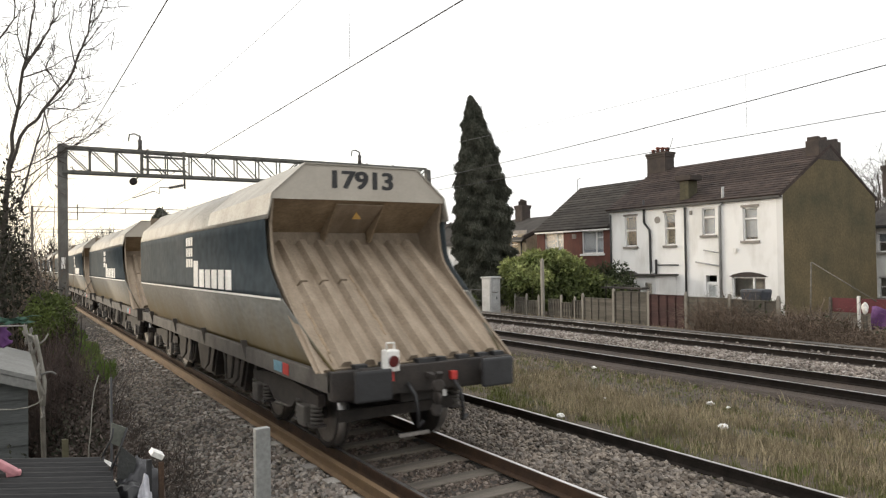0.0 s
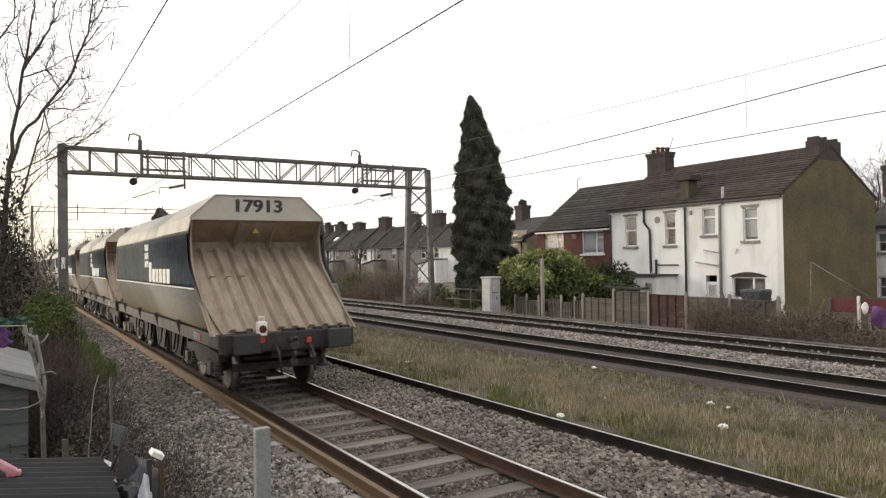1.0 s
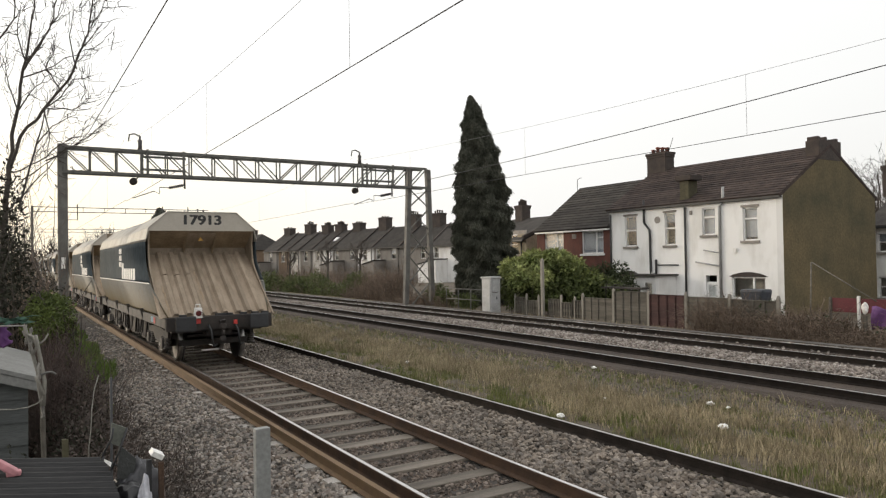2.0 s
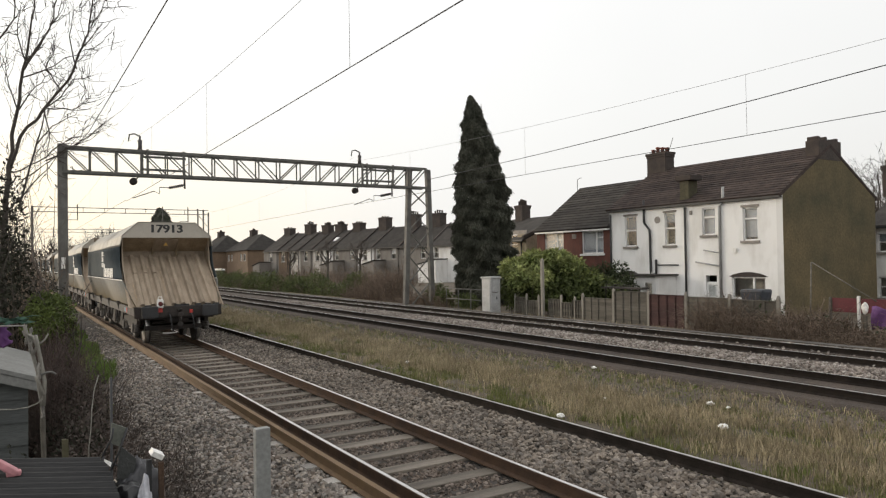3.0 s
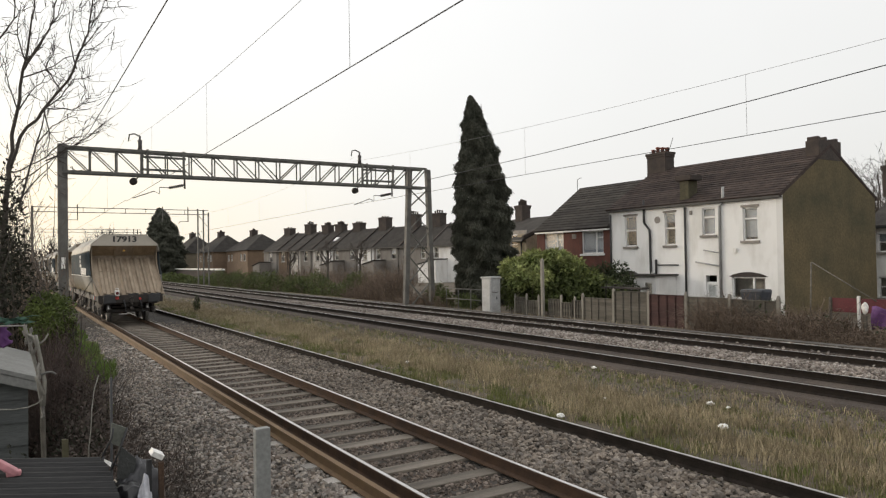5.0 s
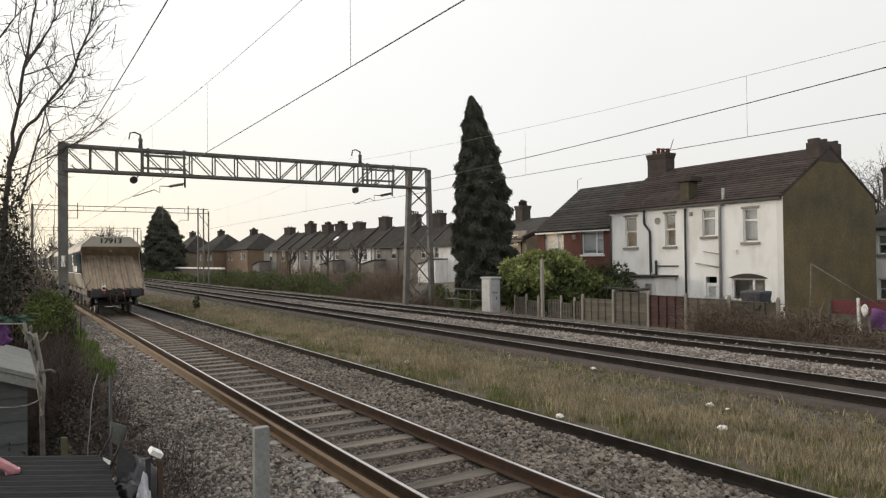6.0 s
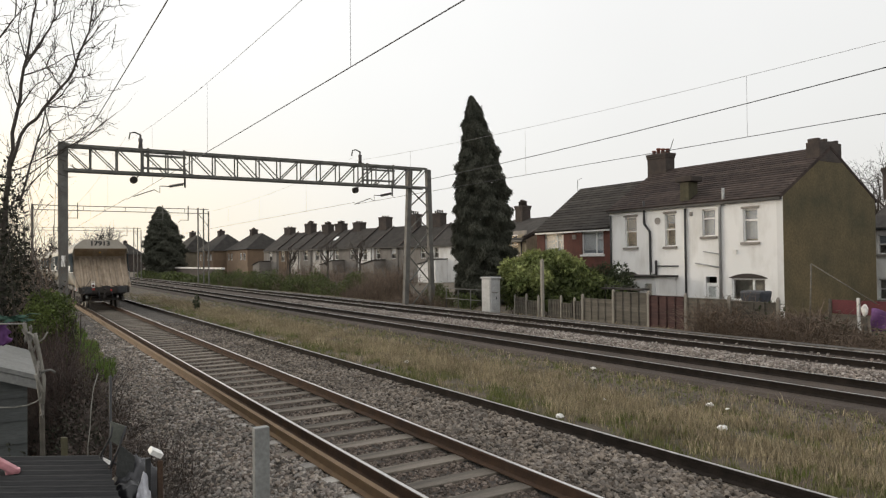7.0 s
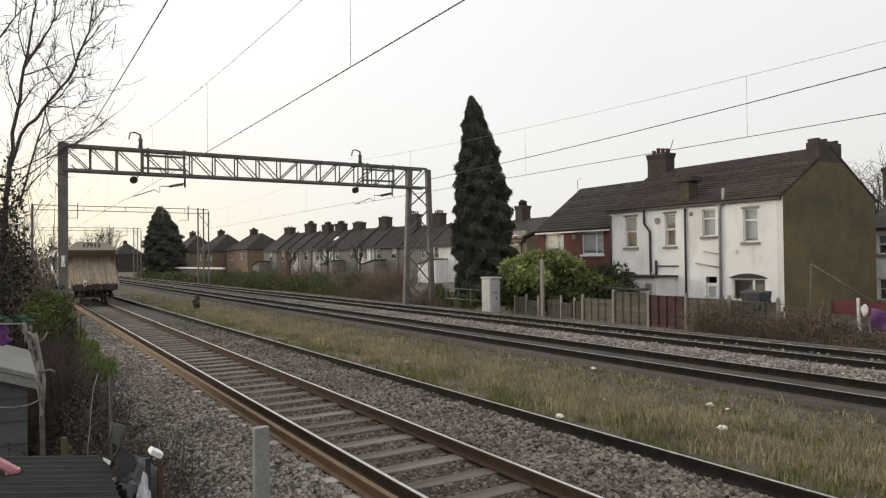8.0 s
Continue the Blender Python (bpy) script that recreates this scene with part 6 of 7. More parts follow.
for i, (x, y, hgt) in enumerate(((46, 21.5, 8.2), (50, 25.0, 8.6), (14, 168, 10), (19, 176, 11), (10, 190, 9), (30.5, 66, 5.0), (31.5, 77, 5.4), (30, 86, 4.8))):
    lim = [[(0, 0, -0.5, 0.16), (0.1, 0, hgt * 0.35, 0.12), (0.2, 0.1, hgt * 0.6, 0.07), (0.1, 0, hgt * 0.9, 0.03)]]
    r_ = random.Random(50 + i)
    for k in range(9):
        a_ = r_.uniform(0, 6.28)
        z_ = hgt * r_.uniform(0.3, 0.6)
        lim.append([(0.1, 0, z_, 0.07), (0.1 + math.cos(a_) * hgt * 0.12, math.sin(a_) * hgt * 0.12, z_ + hgt * 0.16, 0.045), (0.1 + math.cos(a_) * hgt * 0.22, math.sin(a_) * hgt * 0.22, z_ + hgt * 0.36, 0.02)])
    bare_tree("bare_tree", (x, y, 0), lim, "bare rounded winter tree among the houses", 900 if hgt > 6 else 420, 60 + i, twig_len=hgt * 0.16, twig_r=0.012 if y < 100 else 0.03)


def bush(name, blobs, n, size, material, label, seed, droop=0.2, stems=40, long=1.25):
    t = thing(name, label, "shrub")
    P_, N_ = clump_points(blobs, n, seed)
    leaf_mesh("crown", P_, N_, size, material, t, seed=seed, droop=droop, long=long)
    r = np.random.RandomState(seed)
    k = r.randint(0, len(blobs), stems)
    b = np.array(blobs)[k]
    E_ = b[:, :3] + r.normal(0, 0.35, (stems, 3)) * b[:, 3:6]
    S_ = np.stack([b[:, 0] + r.normal(0, 0.2, stems), b[:, 1] + r.normal(0, 0.2, stems), np.full(stems, -0.5)], 1)
    twigs("stem", S_, E_, 0.018, M["bark"], "", "", arch=0.02, seed=seed, kind="stuff", parent=t)
    return t


bush("garden_shrub", [(22.0, 28.3, 1.0, 1.0, 1.0, 1.1), (23.0, 27.3, 1.3, 1.2, 1.2, 1.2), (24.0, 26.2, 1.0, 1.1, 1.2, 1.1), (24.8, 25.2, 0.6, 0.9, 0.9, 0.9), (22.6, 26.6, 0.7, 1.0, 1.2, 0.8)], 15000, 0.12, M["leaf_mid"], "large green garden shrub behind the fence", 71, droop=0.8, long=1.7)
# paler leaf colour over the green shrub paints the highlights on its top
bush("flowering_shrub", [(21.8, 28.5, 1.95, 0.7, 0.7, 0.5), (22.6, 27.8, 2.35, 0.8, 0.8, 0.5), (23.2, 27.0, 2.45, 0.75, 0.75, 0.45), (23.8, 26.5, 2.0, 0.7, 0.7, 0.5), (21.5, 27.7, 1.5, 0.5, 0.7, 0.6), (22.0, 26.7, 1.5, 0.5, 0.6, 0.5), (24.3, 25.6, 1.35, 0.5, 0.5, 0.45)], 14000, 0.12, M["leaf_pale"], "pale yellow-green leaves painted as highlights on top of the garden shrub", 70, droop=0.9, long=1.8)
bush("garden_shrub", [(27.2, 26.6, 0.9, 0.7, 0.9, 1.3), (26.8, 25.9, 0.6, 0.7, 0.8, 0.9), (27.3, 27.6, 0.6, 0.8, 0.8, 0.8), (26.8, 28.1, 0.9, 0.7, 0.8, 1.2), (27.0, 27.4, 1.1, 0.7, 0.8, 1.15)], 12000, 0.10, M["leaf_dark"], "dark green rounded garden shrub by the brick wall", 72)
bush("garden_shrub", [(25.6, 28.6, 0.5, 0.9, 1.2, 0.7), (26.2, 30.0, 0.4, 0.9, 1.2, 0.7)], 2500, 0.14, M["leaf_dark"], "low dark shrub below the brick house", 73)
bush("ivy_bank", [(23.0 + 0.7 * math.sin(k * 2.1), 50.5 + k * 2.3 + 0.9 * math.sin(k * 5.0), 0.0, 1.3, 1.7 + 0.6 * math.sin(k * 3.3), 1.25 + 0.45 * math.sin(k * 1.7 + 1)) for k in range(20)], 46000, 0.13, M["leaf_ivy"], "bank of green ivy and bramble beside the line", 74)
bush("lineside_bush", [(0.43, 11.6, 1.88, 0.24, 0.5, 0.22), (0.63, 11.8, 1.72, 0.20, 0.5, 0.32), (0.36, 11.4, 1.66, 0.26, 0.5, 0.28), (0.66, 12.2, 1.30, 0.20, 0.6, 0.45), (0.60, 12.0, 0.3, 0.25, 0.5, 0.8)], 15000, 0.034, M["leaf_fresh"], "dull green bush at the edge of the ballast", 75)
bush("lineside_bush", [(8.9, 41.0, 0.2, 0.14, 0.16, 0.45)], 260, 0.09, M["leaf_dark"], "small dark bush growing in the verge", 76, stems=8)
bush("lineside_bush", [(23.2 + 0.9 * math.sin(k * 2.7), 97 + 4.1 * k, -0.05, 1.3, 2.3, 0.75 + 0.35 * math.sin(k * 1.9)) for k in range(16)], 12000, 0.24, M["leaf_ivy"], "low dull green scrub along the far side of the line", 96, stems=60)
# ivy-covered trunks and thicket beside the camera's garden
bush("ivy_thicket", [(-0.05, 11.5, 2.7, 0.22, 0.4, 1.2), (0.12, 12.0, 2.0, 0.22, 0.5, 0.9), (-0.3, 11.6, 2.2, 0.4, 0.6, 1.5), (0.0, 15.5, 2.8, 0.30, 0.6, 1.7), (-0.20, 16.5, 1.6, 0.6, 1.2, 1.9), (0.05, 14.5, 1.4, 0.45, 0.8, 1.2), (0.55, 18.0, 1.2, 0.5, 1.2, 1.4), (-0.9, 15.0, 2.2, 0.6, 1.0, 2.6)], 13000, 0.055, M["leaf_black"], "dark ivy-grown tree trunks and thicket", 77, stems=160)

# brambles and dead stems
rs = np.random.RandomState(81)


def bramble_patch(name, n, x0, x1, y0, y1, z0, top, r0, label, seed, mtl="twig", reach=0.5):
    r = np.random.RandomState(seed)
    S_ = np.stack([r.uniform(x0, x1, n), r.uniform(y0, y1, n), np.full(n, z0)], 1)
    hump = 0.65 + 0.35 * np.sin(S_[:, 1] * 1.3 + seed) * np.sin(S_[:, 1] * 0.47)
    E_ = S_ + np.stack([r.normal(0, reach, n), r.normal(0, reach, n), (top - z0) * hump * r.uniform(0.1, 1.0, n)], 1)
    # side stems that start in the air
    m = n // 2
    k = r.randint(0, n, m)
    S2 = S_[k] + (E_[k] - S_[k]) * r.uniform(0.3, 0.95, (m, 1))
    E2 = S2 + r.normal(0, reach * 0.6, (m, 3))
    E2[:, 2] = np.clip(E2[:, 2], z0 + 0.05, None)
    return twigs(name, np.concatenate([S_, S2]), np.concatenate([E_, E2]), r0, M[mtl], label, "brambles", arch=0.22, seed=seed)


bramble_patch("brambles", 3600, 20.2, 21.6, 8.5, 16.6, -0.35, 1.25, 0.011, "tangle of dead brown brambles over the garden fence", 82, mtl="bramble")
bramble_patch("brambles", 900, 21.2, 22.6, 40.0, 49.5, -0.3, 1.6, 0.018, "bare brown shrubs beside the gantry leg", 83, mtl="bramble", reach=0.4)
bramble_patch("brambles", 450, 21.2, 24.5, 48.0, 92.0, -0.3, 2.0, 0.018, "bare brown stems standing among the ivy", 92, mtl="bramble", reach=0.5)
bramble_patch("brambles", 1300, 34.0, 38.5, 66.0, 108.0, -0.3, 2.9, 0.020, "bare brown garden shrubs below the far terrace", 78, mtl="bramble", reach=0.8)
bramble_patch("brambles", 1100, 21.0, 23.0, 41.5, 47.0, -0.3, 2.5, 0.016, "rusty brown bare shrub beside the line", 79, mtl="bramble", reach=0.45)
bramble_patch("brambles", 500, 20.3, 21.8, 33.5, 39.0, -0.3, 1.0, 0.014, "tangle of dead stems below the gantry leg", 84, mtl="bramble", reach=0.4)
bramble_patch("brambles", 6500, 0.15, 1.0, 5.2, 11.0, -0.7, 1.40, 0.005, "dark tangle of dead bramble stems on the bank", 85, reach=0.28)
bramble_patch("brambles", 1500, 0.9, 2.0, 8.0, 15.5, -0.65, 0.25, 0.005, "reddish dead stems trailing onto the ballast", 86, reach=0.25)
bramble_patch("brambles", 2600, 0.30, 0.62, 8.6, 11.5, -0.6, 1.85, 0.006, "reddish-brown dead hedge stems leaning over the bank", 97, mtl="twig_red", reach=0.13)
bramble_patch("brambles", 2200, 0.50, 0.80, 6.6, 8.6, -0.65, 1.55, 0.005, "reddish-brown dead hedge stems along the bank", 98, mtl="twig_red", reach=0.14)
bramble_patch("brambles", 4200, -0.9, 0.22, 12.2, 19, -0.7, 4.2, 0.008, "bare thicket stems behind the sheds", 87, mtl="bramble", reach=0.4)
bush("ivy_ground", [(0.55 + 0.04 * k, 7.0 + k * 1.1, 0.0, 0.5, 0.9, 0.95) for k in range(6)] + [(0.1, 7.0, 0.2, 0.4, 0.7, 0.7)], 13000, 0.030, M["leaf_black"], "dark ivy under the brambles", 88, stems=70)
bush("dead_leaves", [(0.70 + 0.05 * k, 7.2 + k * 1.2, 0.25, 0.4, 0.9, 0.8) for k in range(5)], 7000, 0.04, M["twig"], "brown withered leaves on the bramble bank", 90)
bush("lineside_bush", [(21.3, 34.5, 0.2, 0.5, 0.9, 0.6), (21.6, 32.6, 0.1, 0.5, 0.9, 0.5), (22.0, 36.5, 0.3, 0.7, 1.0, 0.8)], 4500, 0.09, M["leaf_mid"], "low green bush between the gantry leg and the railing", 95)
bush("ivy_ground", [(21.2, 14.0, 0.3, 0.5, 0.6, 0.75), (21.3, 16.2, 0.2, 0.4, 0.7, 0.7), (21.2, 12.2, 0.1, 0.5, 0.9, 0.5), (21.1, 10.0, 0.0, 0.5, 1.0, 0.45)], 1500, 0.09, M["leaf_dark"], "dark ivy growing through the brambles", 89)


M["felt"] = mat("felt", (0.017, 0.017, 0.018), 0.8, spec=0.2, col2=(0.03, 0.03, 0.03), scale=3, fine=30, stretch=(0.4, 4, 1))
M["shed_grey"] = mat("shed_grey", (0.085, 0.09, 0.088), 0.8, col2=(0.055, 0.06, 0.058), scale=2, fine=30, stretch=(0.4, 3, 3))
M["shed_roof"] = mat("shed_roof", (0.21, 0.21, 0.20), 0.85, col2=(0.15, 0.15, 0.14), scale=2, fine=30)

# ---- right-hand lineside: fences, cabinet, railing ----
def fence_post(parent, x, y, z0, z1, w=0.10, name="post"):
    bm = box(bmesh.new(), x - w / 2, x + w / 2, y - w / 2, y + w / 2, z0, z1 - 0.04, 0.008)
    bmesh.ops.create_cone(bm, cap_ends=True, segments=4, radius1=w * 0.68, radius2=w * 0.25, depth=0.08, matrix=Matrix.Translation((x, y, z1)) @ Euler((0, 0, radians(45))).to_matrix().to_4x4())
    part(name, bm, M["concrete"], parent, "weathered concrete post")


def fence_panel(parent, x, y0, y1, z0, z1, mtl, label, boards=7):
    h = (z1 - z0) / boards
    bm = bmesh.new()
    for u in (0.0, 0.25, 0.5, 0.75, 1.0):
        yy = y0 + (y1 - y0 - 0.045) * u
        box(bm, x - 0.045, x - 0.014, yy, yy + 0.045, z0, z1)
    box(bm, x - 0.045, x + 0.04, y0, y1, z1 + 0.017, z1 + 0.04)
    p = part("panel_frame", bm, M[mtl], parent, label)
    for k in range(boards):
        part("board", prism(bmesh.new(), [(x - 0.012, z0 + k * h), (x + 0.02, z0 + k * h), (x + 0.02, z0 + (k + 1) * h + 0.015), (x + 0.006, z0 + (k + 1) * h + 0.015)], "y", y0, y1), M[mtl], p)


fn = thing("garden_fence", "weathered timber panel fence on concrete posts, partly overgrown", "fence")
for y, top in ((22.67, 0.90), (20.85, 1.15), (19.0, 1.12), (17.23, 1.12), (15.4, 1.1), (13.6, 1.1)):
    fence_post(fn, 21.0, y, -0.4, top)
fence_panel(fn, 21.0, 20.9, 22.6, -0.2, 0.72, "fence_panel", "low weathered grey-green panel")
fence_panel(fn, 21.0, 19.06, 20.79, -0.2, 1.05, "fence_panel", "weathered grey-green panel")
fence_panel(fn, 21.0, 17.3, 18.94, -0.2, 0.98, "fence_red", "dark red-brown stained panel")
fence_panel(fn, 21.0, 15.46, 17.17, -0.2, 0.95, "fence_panel", "weathered panel under brambles")
fence_panel(fn, 21.0, 13.66, 15.34, -0.2, 0.92, "fence_panel", "weathered panel under brambles")
fn = thing("low_fence", "low broken timber fence on slim concrete posts", "fence")
for k, y in enumerate((23.4, 24.3, 25.9, 26.8, 27.7)):
    fence_post(fn, 21.2, y, -0.4, 0.72 + 0.05 * (k % 2), w=0.08)
for y in (22.75, 23.45, 24.35, 25.95, 26.85):
    fence_panel(fn, 21.2, y + 0.06, y + 0.80, -0.2, 0.50 + 0.08 * math.sin(y * 5), "fence_panel", "low broken weathered panel", 5)
cp = thing("concrete_post", "tall slim weathered concrete post by the fence", "post")
fence_post(cp, 20.95, 25.3, -0.4, 2.42, 0.13, "shaft")

cab_ = thing("relay_cabinet", "pale grey steel lineside relay cabinet with a door", "cabinet")
part("body", boxed(20.0, 20.55, 28.05, 28.85, -0.3, 1.50, 0.02), M["cabinet_grey"], cab_)
part("roof", boxed(19.95, 20.6, 28.0, 28.9, 1.50, 1.60, 0.03), M["cabinet_grey"], cab_)
part("door", boxed(20.06, 20.49, 28.015, 28.045, -0.15, 1.44, 0.008), M["cabinet_grey"], cab_)
part("door", boxed(19.965, 19.995, 28.12, 28.78, -0.15, 1.44, 0.008), M["cabinet_grey"], cab_)
part("door_handle", boxed(20.26, 20.31, 27.99, 28.015, 0.5, 0.62), M["black"], cab_, "black door handle")
part("plinth", boxed(19.9, 20.65, 27.95, 28.95, -0.42, -0.3), M["concrete"], cab_)

rl = thing("railing", "pale tubular steel railing beside the cabinet", "railing")
for y in (29.4, 30.6, 31.8, 33.0):
    part("post", tubed((20.5, y, -0.4), (20.5, y, 0.92), 0.025, seg=8), M["galv_pale"], rl)
for z in (0.9, 0.35):
    part("rail_tube", tubed((20.5, 29.4, z), (20.5, 33.0, z), 0.022, seg=8), M["galv_pale"], rl)
part("rail_tube", tubed((20.05, 27.6, 0.85), (20.05, 28.0, 0.85), 0.02, seg=8), M["galv_pale"], rl)

tr = thing("cable_trough", "grey concrete cable trough along the far track", "cable trough")
part("trough", boxed(19.30, 19.62, -10, 120, -0.36, -0.10), M["frame_grey"], tr)
for k in range(90):
    part("lid", boxed(19.28, 19.64, 4 + k * 0.6, 4.585 + k * 0.6, -0.098, -0.06), M["frame_grey"], tr)

# garden clutter at the near gardens
sc = thing("garden_screen", "dark red garden screen panels on white posts", "screen")
for a, b in ((10.9, 11.72), (11.84, 12.6)):
    part("panel", boxed(22.3, 22.33, a, b, 0.62, 1.06), M["crimson"], sc)
part("post", boxed(22.26, 22.34, 11.745, 11.815, -0.4, 1.14), M["white"], sc, "white post")
for y in (10.85, 12.66):
    part("post", boxed(22.26, 22.34, y - 0.03, y + 0.03, -0.4, 1.08), M["fence_panel"], sc, "dark timber post")
part("prop", tubed((22.2, 13.2, 2.2), (22.2, 11.2, 1.0), 0.02), M["fence_panel"], sc, "slanting timber prop")
part("prop", tubed((22.2, 13.3, -0.4), (22.2, 13.2, 2.2), 0.025), M["fence_panel"], sc, "upright timber prop")
M["purple"] = mat("purple", (0.12, 0.04, 0.155), 0.7, col2=(0.07, 0.025, 0.095), scale=2, fine=12)
tp = thing("purple_sheet", "purple plastic sheet hung over a garden frame", "sheet")
bm = bmesh.new()
n = 14
g_ = [[bm.verts.new((21.8 + 0.05 * math.sin(i * 1.1 + j), 9.6 + 1.55 * i / n, 0.20 + (0.45 + 0.22 * i / n - 0.04 * math.sin(i * 0.9)) * j / 5)) for j in range(6)] for i in range(n + 1)]
for i in range(n):
    for j in range(5):
        bm.faces.new((g_[i][j], g_[i + 1][j], g_[i + 1][j + 1], g_[i][j + 1])).smooth = True
solidified(part("sheet", bm, M["purple"], tp), 0.015)
for y in (9.6, 11.15):
    part("post", tubed((21.84, y, -0.4), (21.84, y, 0.68), 0.03), M["galv_pale"], tp)
bg_post = thing("timber_post", "short timber post with a white plastic bag tied on", "post")
part("post", boxed(21.05, 21.15, 10.92, 11.02, -0.4, 0.65, 0.01), M["fence_panel"], bg_post)
bm = bmesh.new()
bmesh.ops.create_icosphere(bm, subdivisions=3, radius=0.10)
for v in bm.verts:
    v.co = Vector((21.1 + v.co.x * 0.8, 10.97 + v.co.y * 0.9, 0.86 + v.co.z * 1.8)) + Vector((0.04, 0.04, 0.02)) * noise.noise(v.co * 14)
part("bag", bm, M["white"], bg_post, "crumpled white plastic bag")

lt = thing("lean_to", "low white rendered lean-to with a flat dark roof", "lean-to")
part("wall", walled(bmesh.new(), 28.4, 0.15, 25.2, 27.9, -0.45, 1.42, [(25.45, 25.95, -0.2, 1.1)]), M["render_white"], lt)
part("side_wall", boxed(28.56, 29.99, 25.2, 25.34, -0.45, 1.42), M["render_white"], lt)
part("roof", boxed(28.25, 29.99, 25.05, 28.05, 1.43, 1.52), M["roof"], lt, "flat dark felt roof")
part("pane", boxed(28.47, 28.49, 25.47, 25.93, -0.2, 1.08), M["pane"], lt)
fr = thing("clothes_airer", "dark metal garden frame and folded chairs beside the fence", "garden frame")
for k in range(4):
    part("bar", pipe(bmesh.new(), [(24.0, 22.2 + k * 0.55, -0.4), (24.0, 22.25 + k * 0.55, 1.15), (24.0, 22.65 + k * 0.55, 1.2), (24.0, 22.7 + k * 0.55, 0.4)], 0.03), M["grime"], fr)
part("table_top", boxed(23.8, 24.3, 21.9, 24.4, 1.0, 1.08), M["grime"], fr)
cv = thing("barbecue", "barbecue under a dark blue-grey fitted cover", "barbecue", at=(26.2, 17.95, 0))
bm = box(bmesh.new(), -0.40, 0.40, -0.52, 0.52, -0.35, 1.05, 0.10)
bmesh.ops.subdivide_edges(bm, edges=bm.edges[:], cuts=3, use_grid_fill=True)
for v in bm.verts:
    k = 0.62 + 0.38 * min(1, max(0, (v.co.z + 0.35) / 1.35))
    v.co.x *= k + 0.05 * noise.noise(v.co * 6)
    v.co.y *= k + 0.08 * noise.noise(v.co * 7 + Vector((4, 0, 0)))
M["cover"] = mat("cover", (0.045, 0.05, 0.065), 0.55, scale=4, fine=20)
part("cover", bm, M["cover"], cv)

# neighbouring and distant houses
terrace_house(38.9, 6.6, 30.6, 3.95, 5.65, "render_buff", "roof", 0, "houses beyond the garden", stacks=[(4.9, 1.0, 4)])
terrace_house(12.95, 8.0, 40.0, 4.05, 6.3, "render_white", "roof", 0, "houses beyond the garden", stacks=[(8.0, 1.25, 4)], openings=[(0.7, 1.6, 2.5, 3.55), (5.6, 7.1, 2.5, 3.55), (5.6, 7.1, 0.05, 1.18)])


def hipped_house(x, y, w, d, ez, top, wall, label):
    t = thing("semi_detached_house", label, "house", "distant semi-detached houses", at=(x, y, 0))
    ups = [(1.0, 2.4, 2.9, 4.2), (3.4, 4.6, 2.9, 4.2), (w - 4.4, w - 3.2, 2.9, 4.2), (w - 2.2, w - 0.9, 2.9, 4.2)]
    part("wall", walled(bmesh.new(), 0, 0.3, 0, w, -0.4, ez, ups), M[wall], t)
    for u in ups:
        window(t, 0, *u, style="split", sill="")
    part("end_wall", boxed(0.0, d, -0.3, -0.003, -0.4, ez), M[wall], t)
    part("back_wall", boxed(d - 0.3, d, 0.003, w, -0.4, ez), M[wall], t)
    bm = bmesh.new()
    q = [bm.verts.new(p) for p in ((-0.4, -0.7, ez), (d + 0.4, -0.7, ez), (d + 0.4, w + 0.4, ez), (-0.4, w + 0.4, ez), (d / 2, d * 0.42, top), (d / 2, w - d * 0.42, top))]
    for f in ((0, 1, 4), (1, 2, 5, 4), (2, 3, 5), (3, 0, 4, 5), (3, 2, 1, 0)):
        bm.faces.new([q[i] for i in f])
    bmesh.ops.recalc_face_normals(bm, faces=bm.faces[:])
    part("roof", bm, M["roof"], t, "dark hipped tiled roof")
    chimney(t, d / 2 - 0.6, d / 2 + 0.6, w * 0.62 - 0.8, w * 0.62 + 0.8, top - 0.8, top + 0.95, 4)
    return t


for k, (x, y, wl, tp_) in enumerate(((37.6, 131, "brick_tan", 8.1), (35.4, 148, "brick_tan", 8.5), (33.2, 166, "render_buff", 8.9))):
    hipped_house(x, y, 14.5, 8, 4.9, tp_, wl, "distant tan brick semi-detached house with a hipped roof")


for k, (x, y, r_) in enumerate(((38, 236, 20), (30, 262, 0), (18, 300, -5), (44, 262, 10))):
    h_ = hipped_house(x, y, 14, 9, 5.6, 9.6, "brick_dark", "far-off dark house with a hipped roof")

wl = thing("garden_wall", "long brown brick boundary wall with a white coping", "wall")
part("wall", boxed(29.8, 30.1, 118, 176, -0.4, 1.35), M["brick_dark"], wl)
part("coping", boxed(29.7, 30.2, 118, 176, 1.35, 1.62), M["white"], wl, "white coping")
P_, N_ = clump_points([(-60 + 26 * k + 8 * math.sin(k * 3.1), 430 + 20 * math.sin(k * 1.7), 3.5, 16, 10, 7 + 2.2 * math.sin(k * 2.3)) for k in range(14)], 16000, 91)
leaf_mesh("far_woods", P_, N_, 1.6, M["twig"], None, "far line of bare brown trees on the horizon", seed=91, kind="stuff", category="trees")

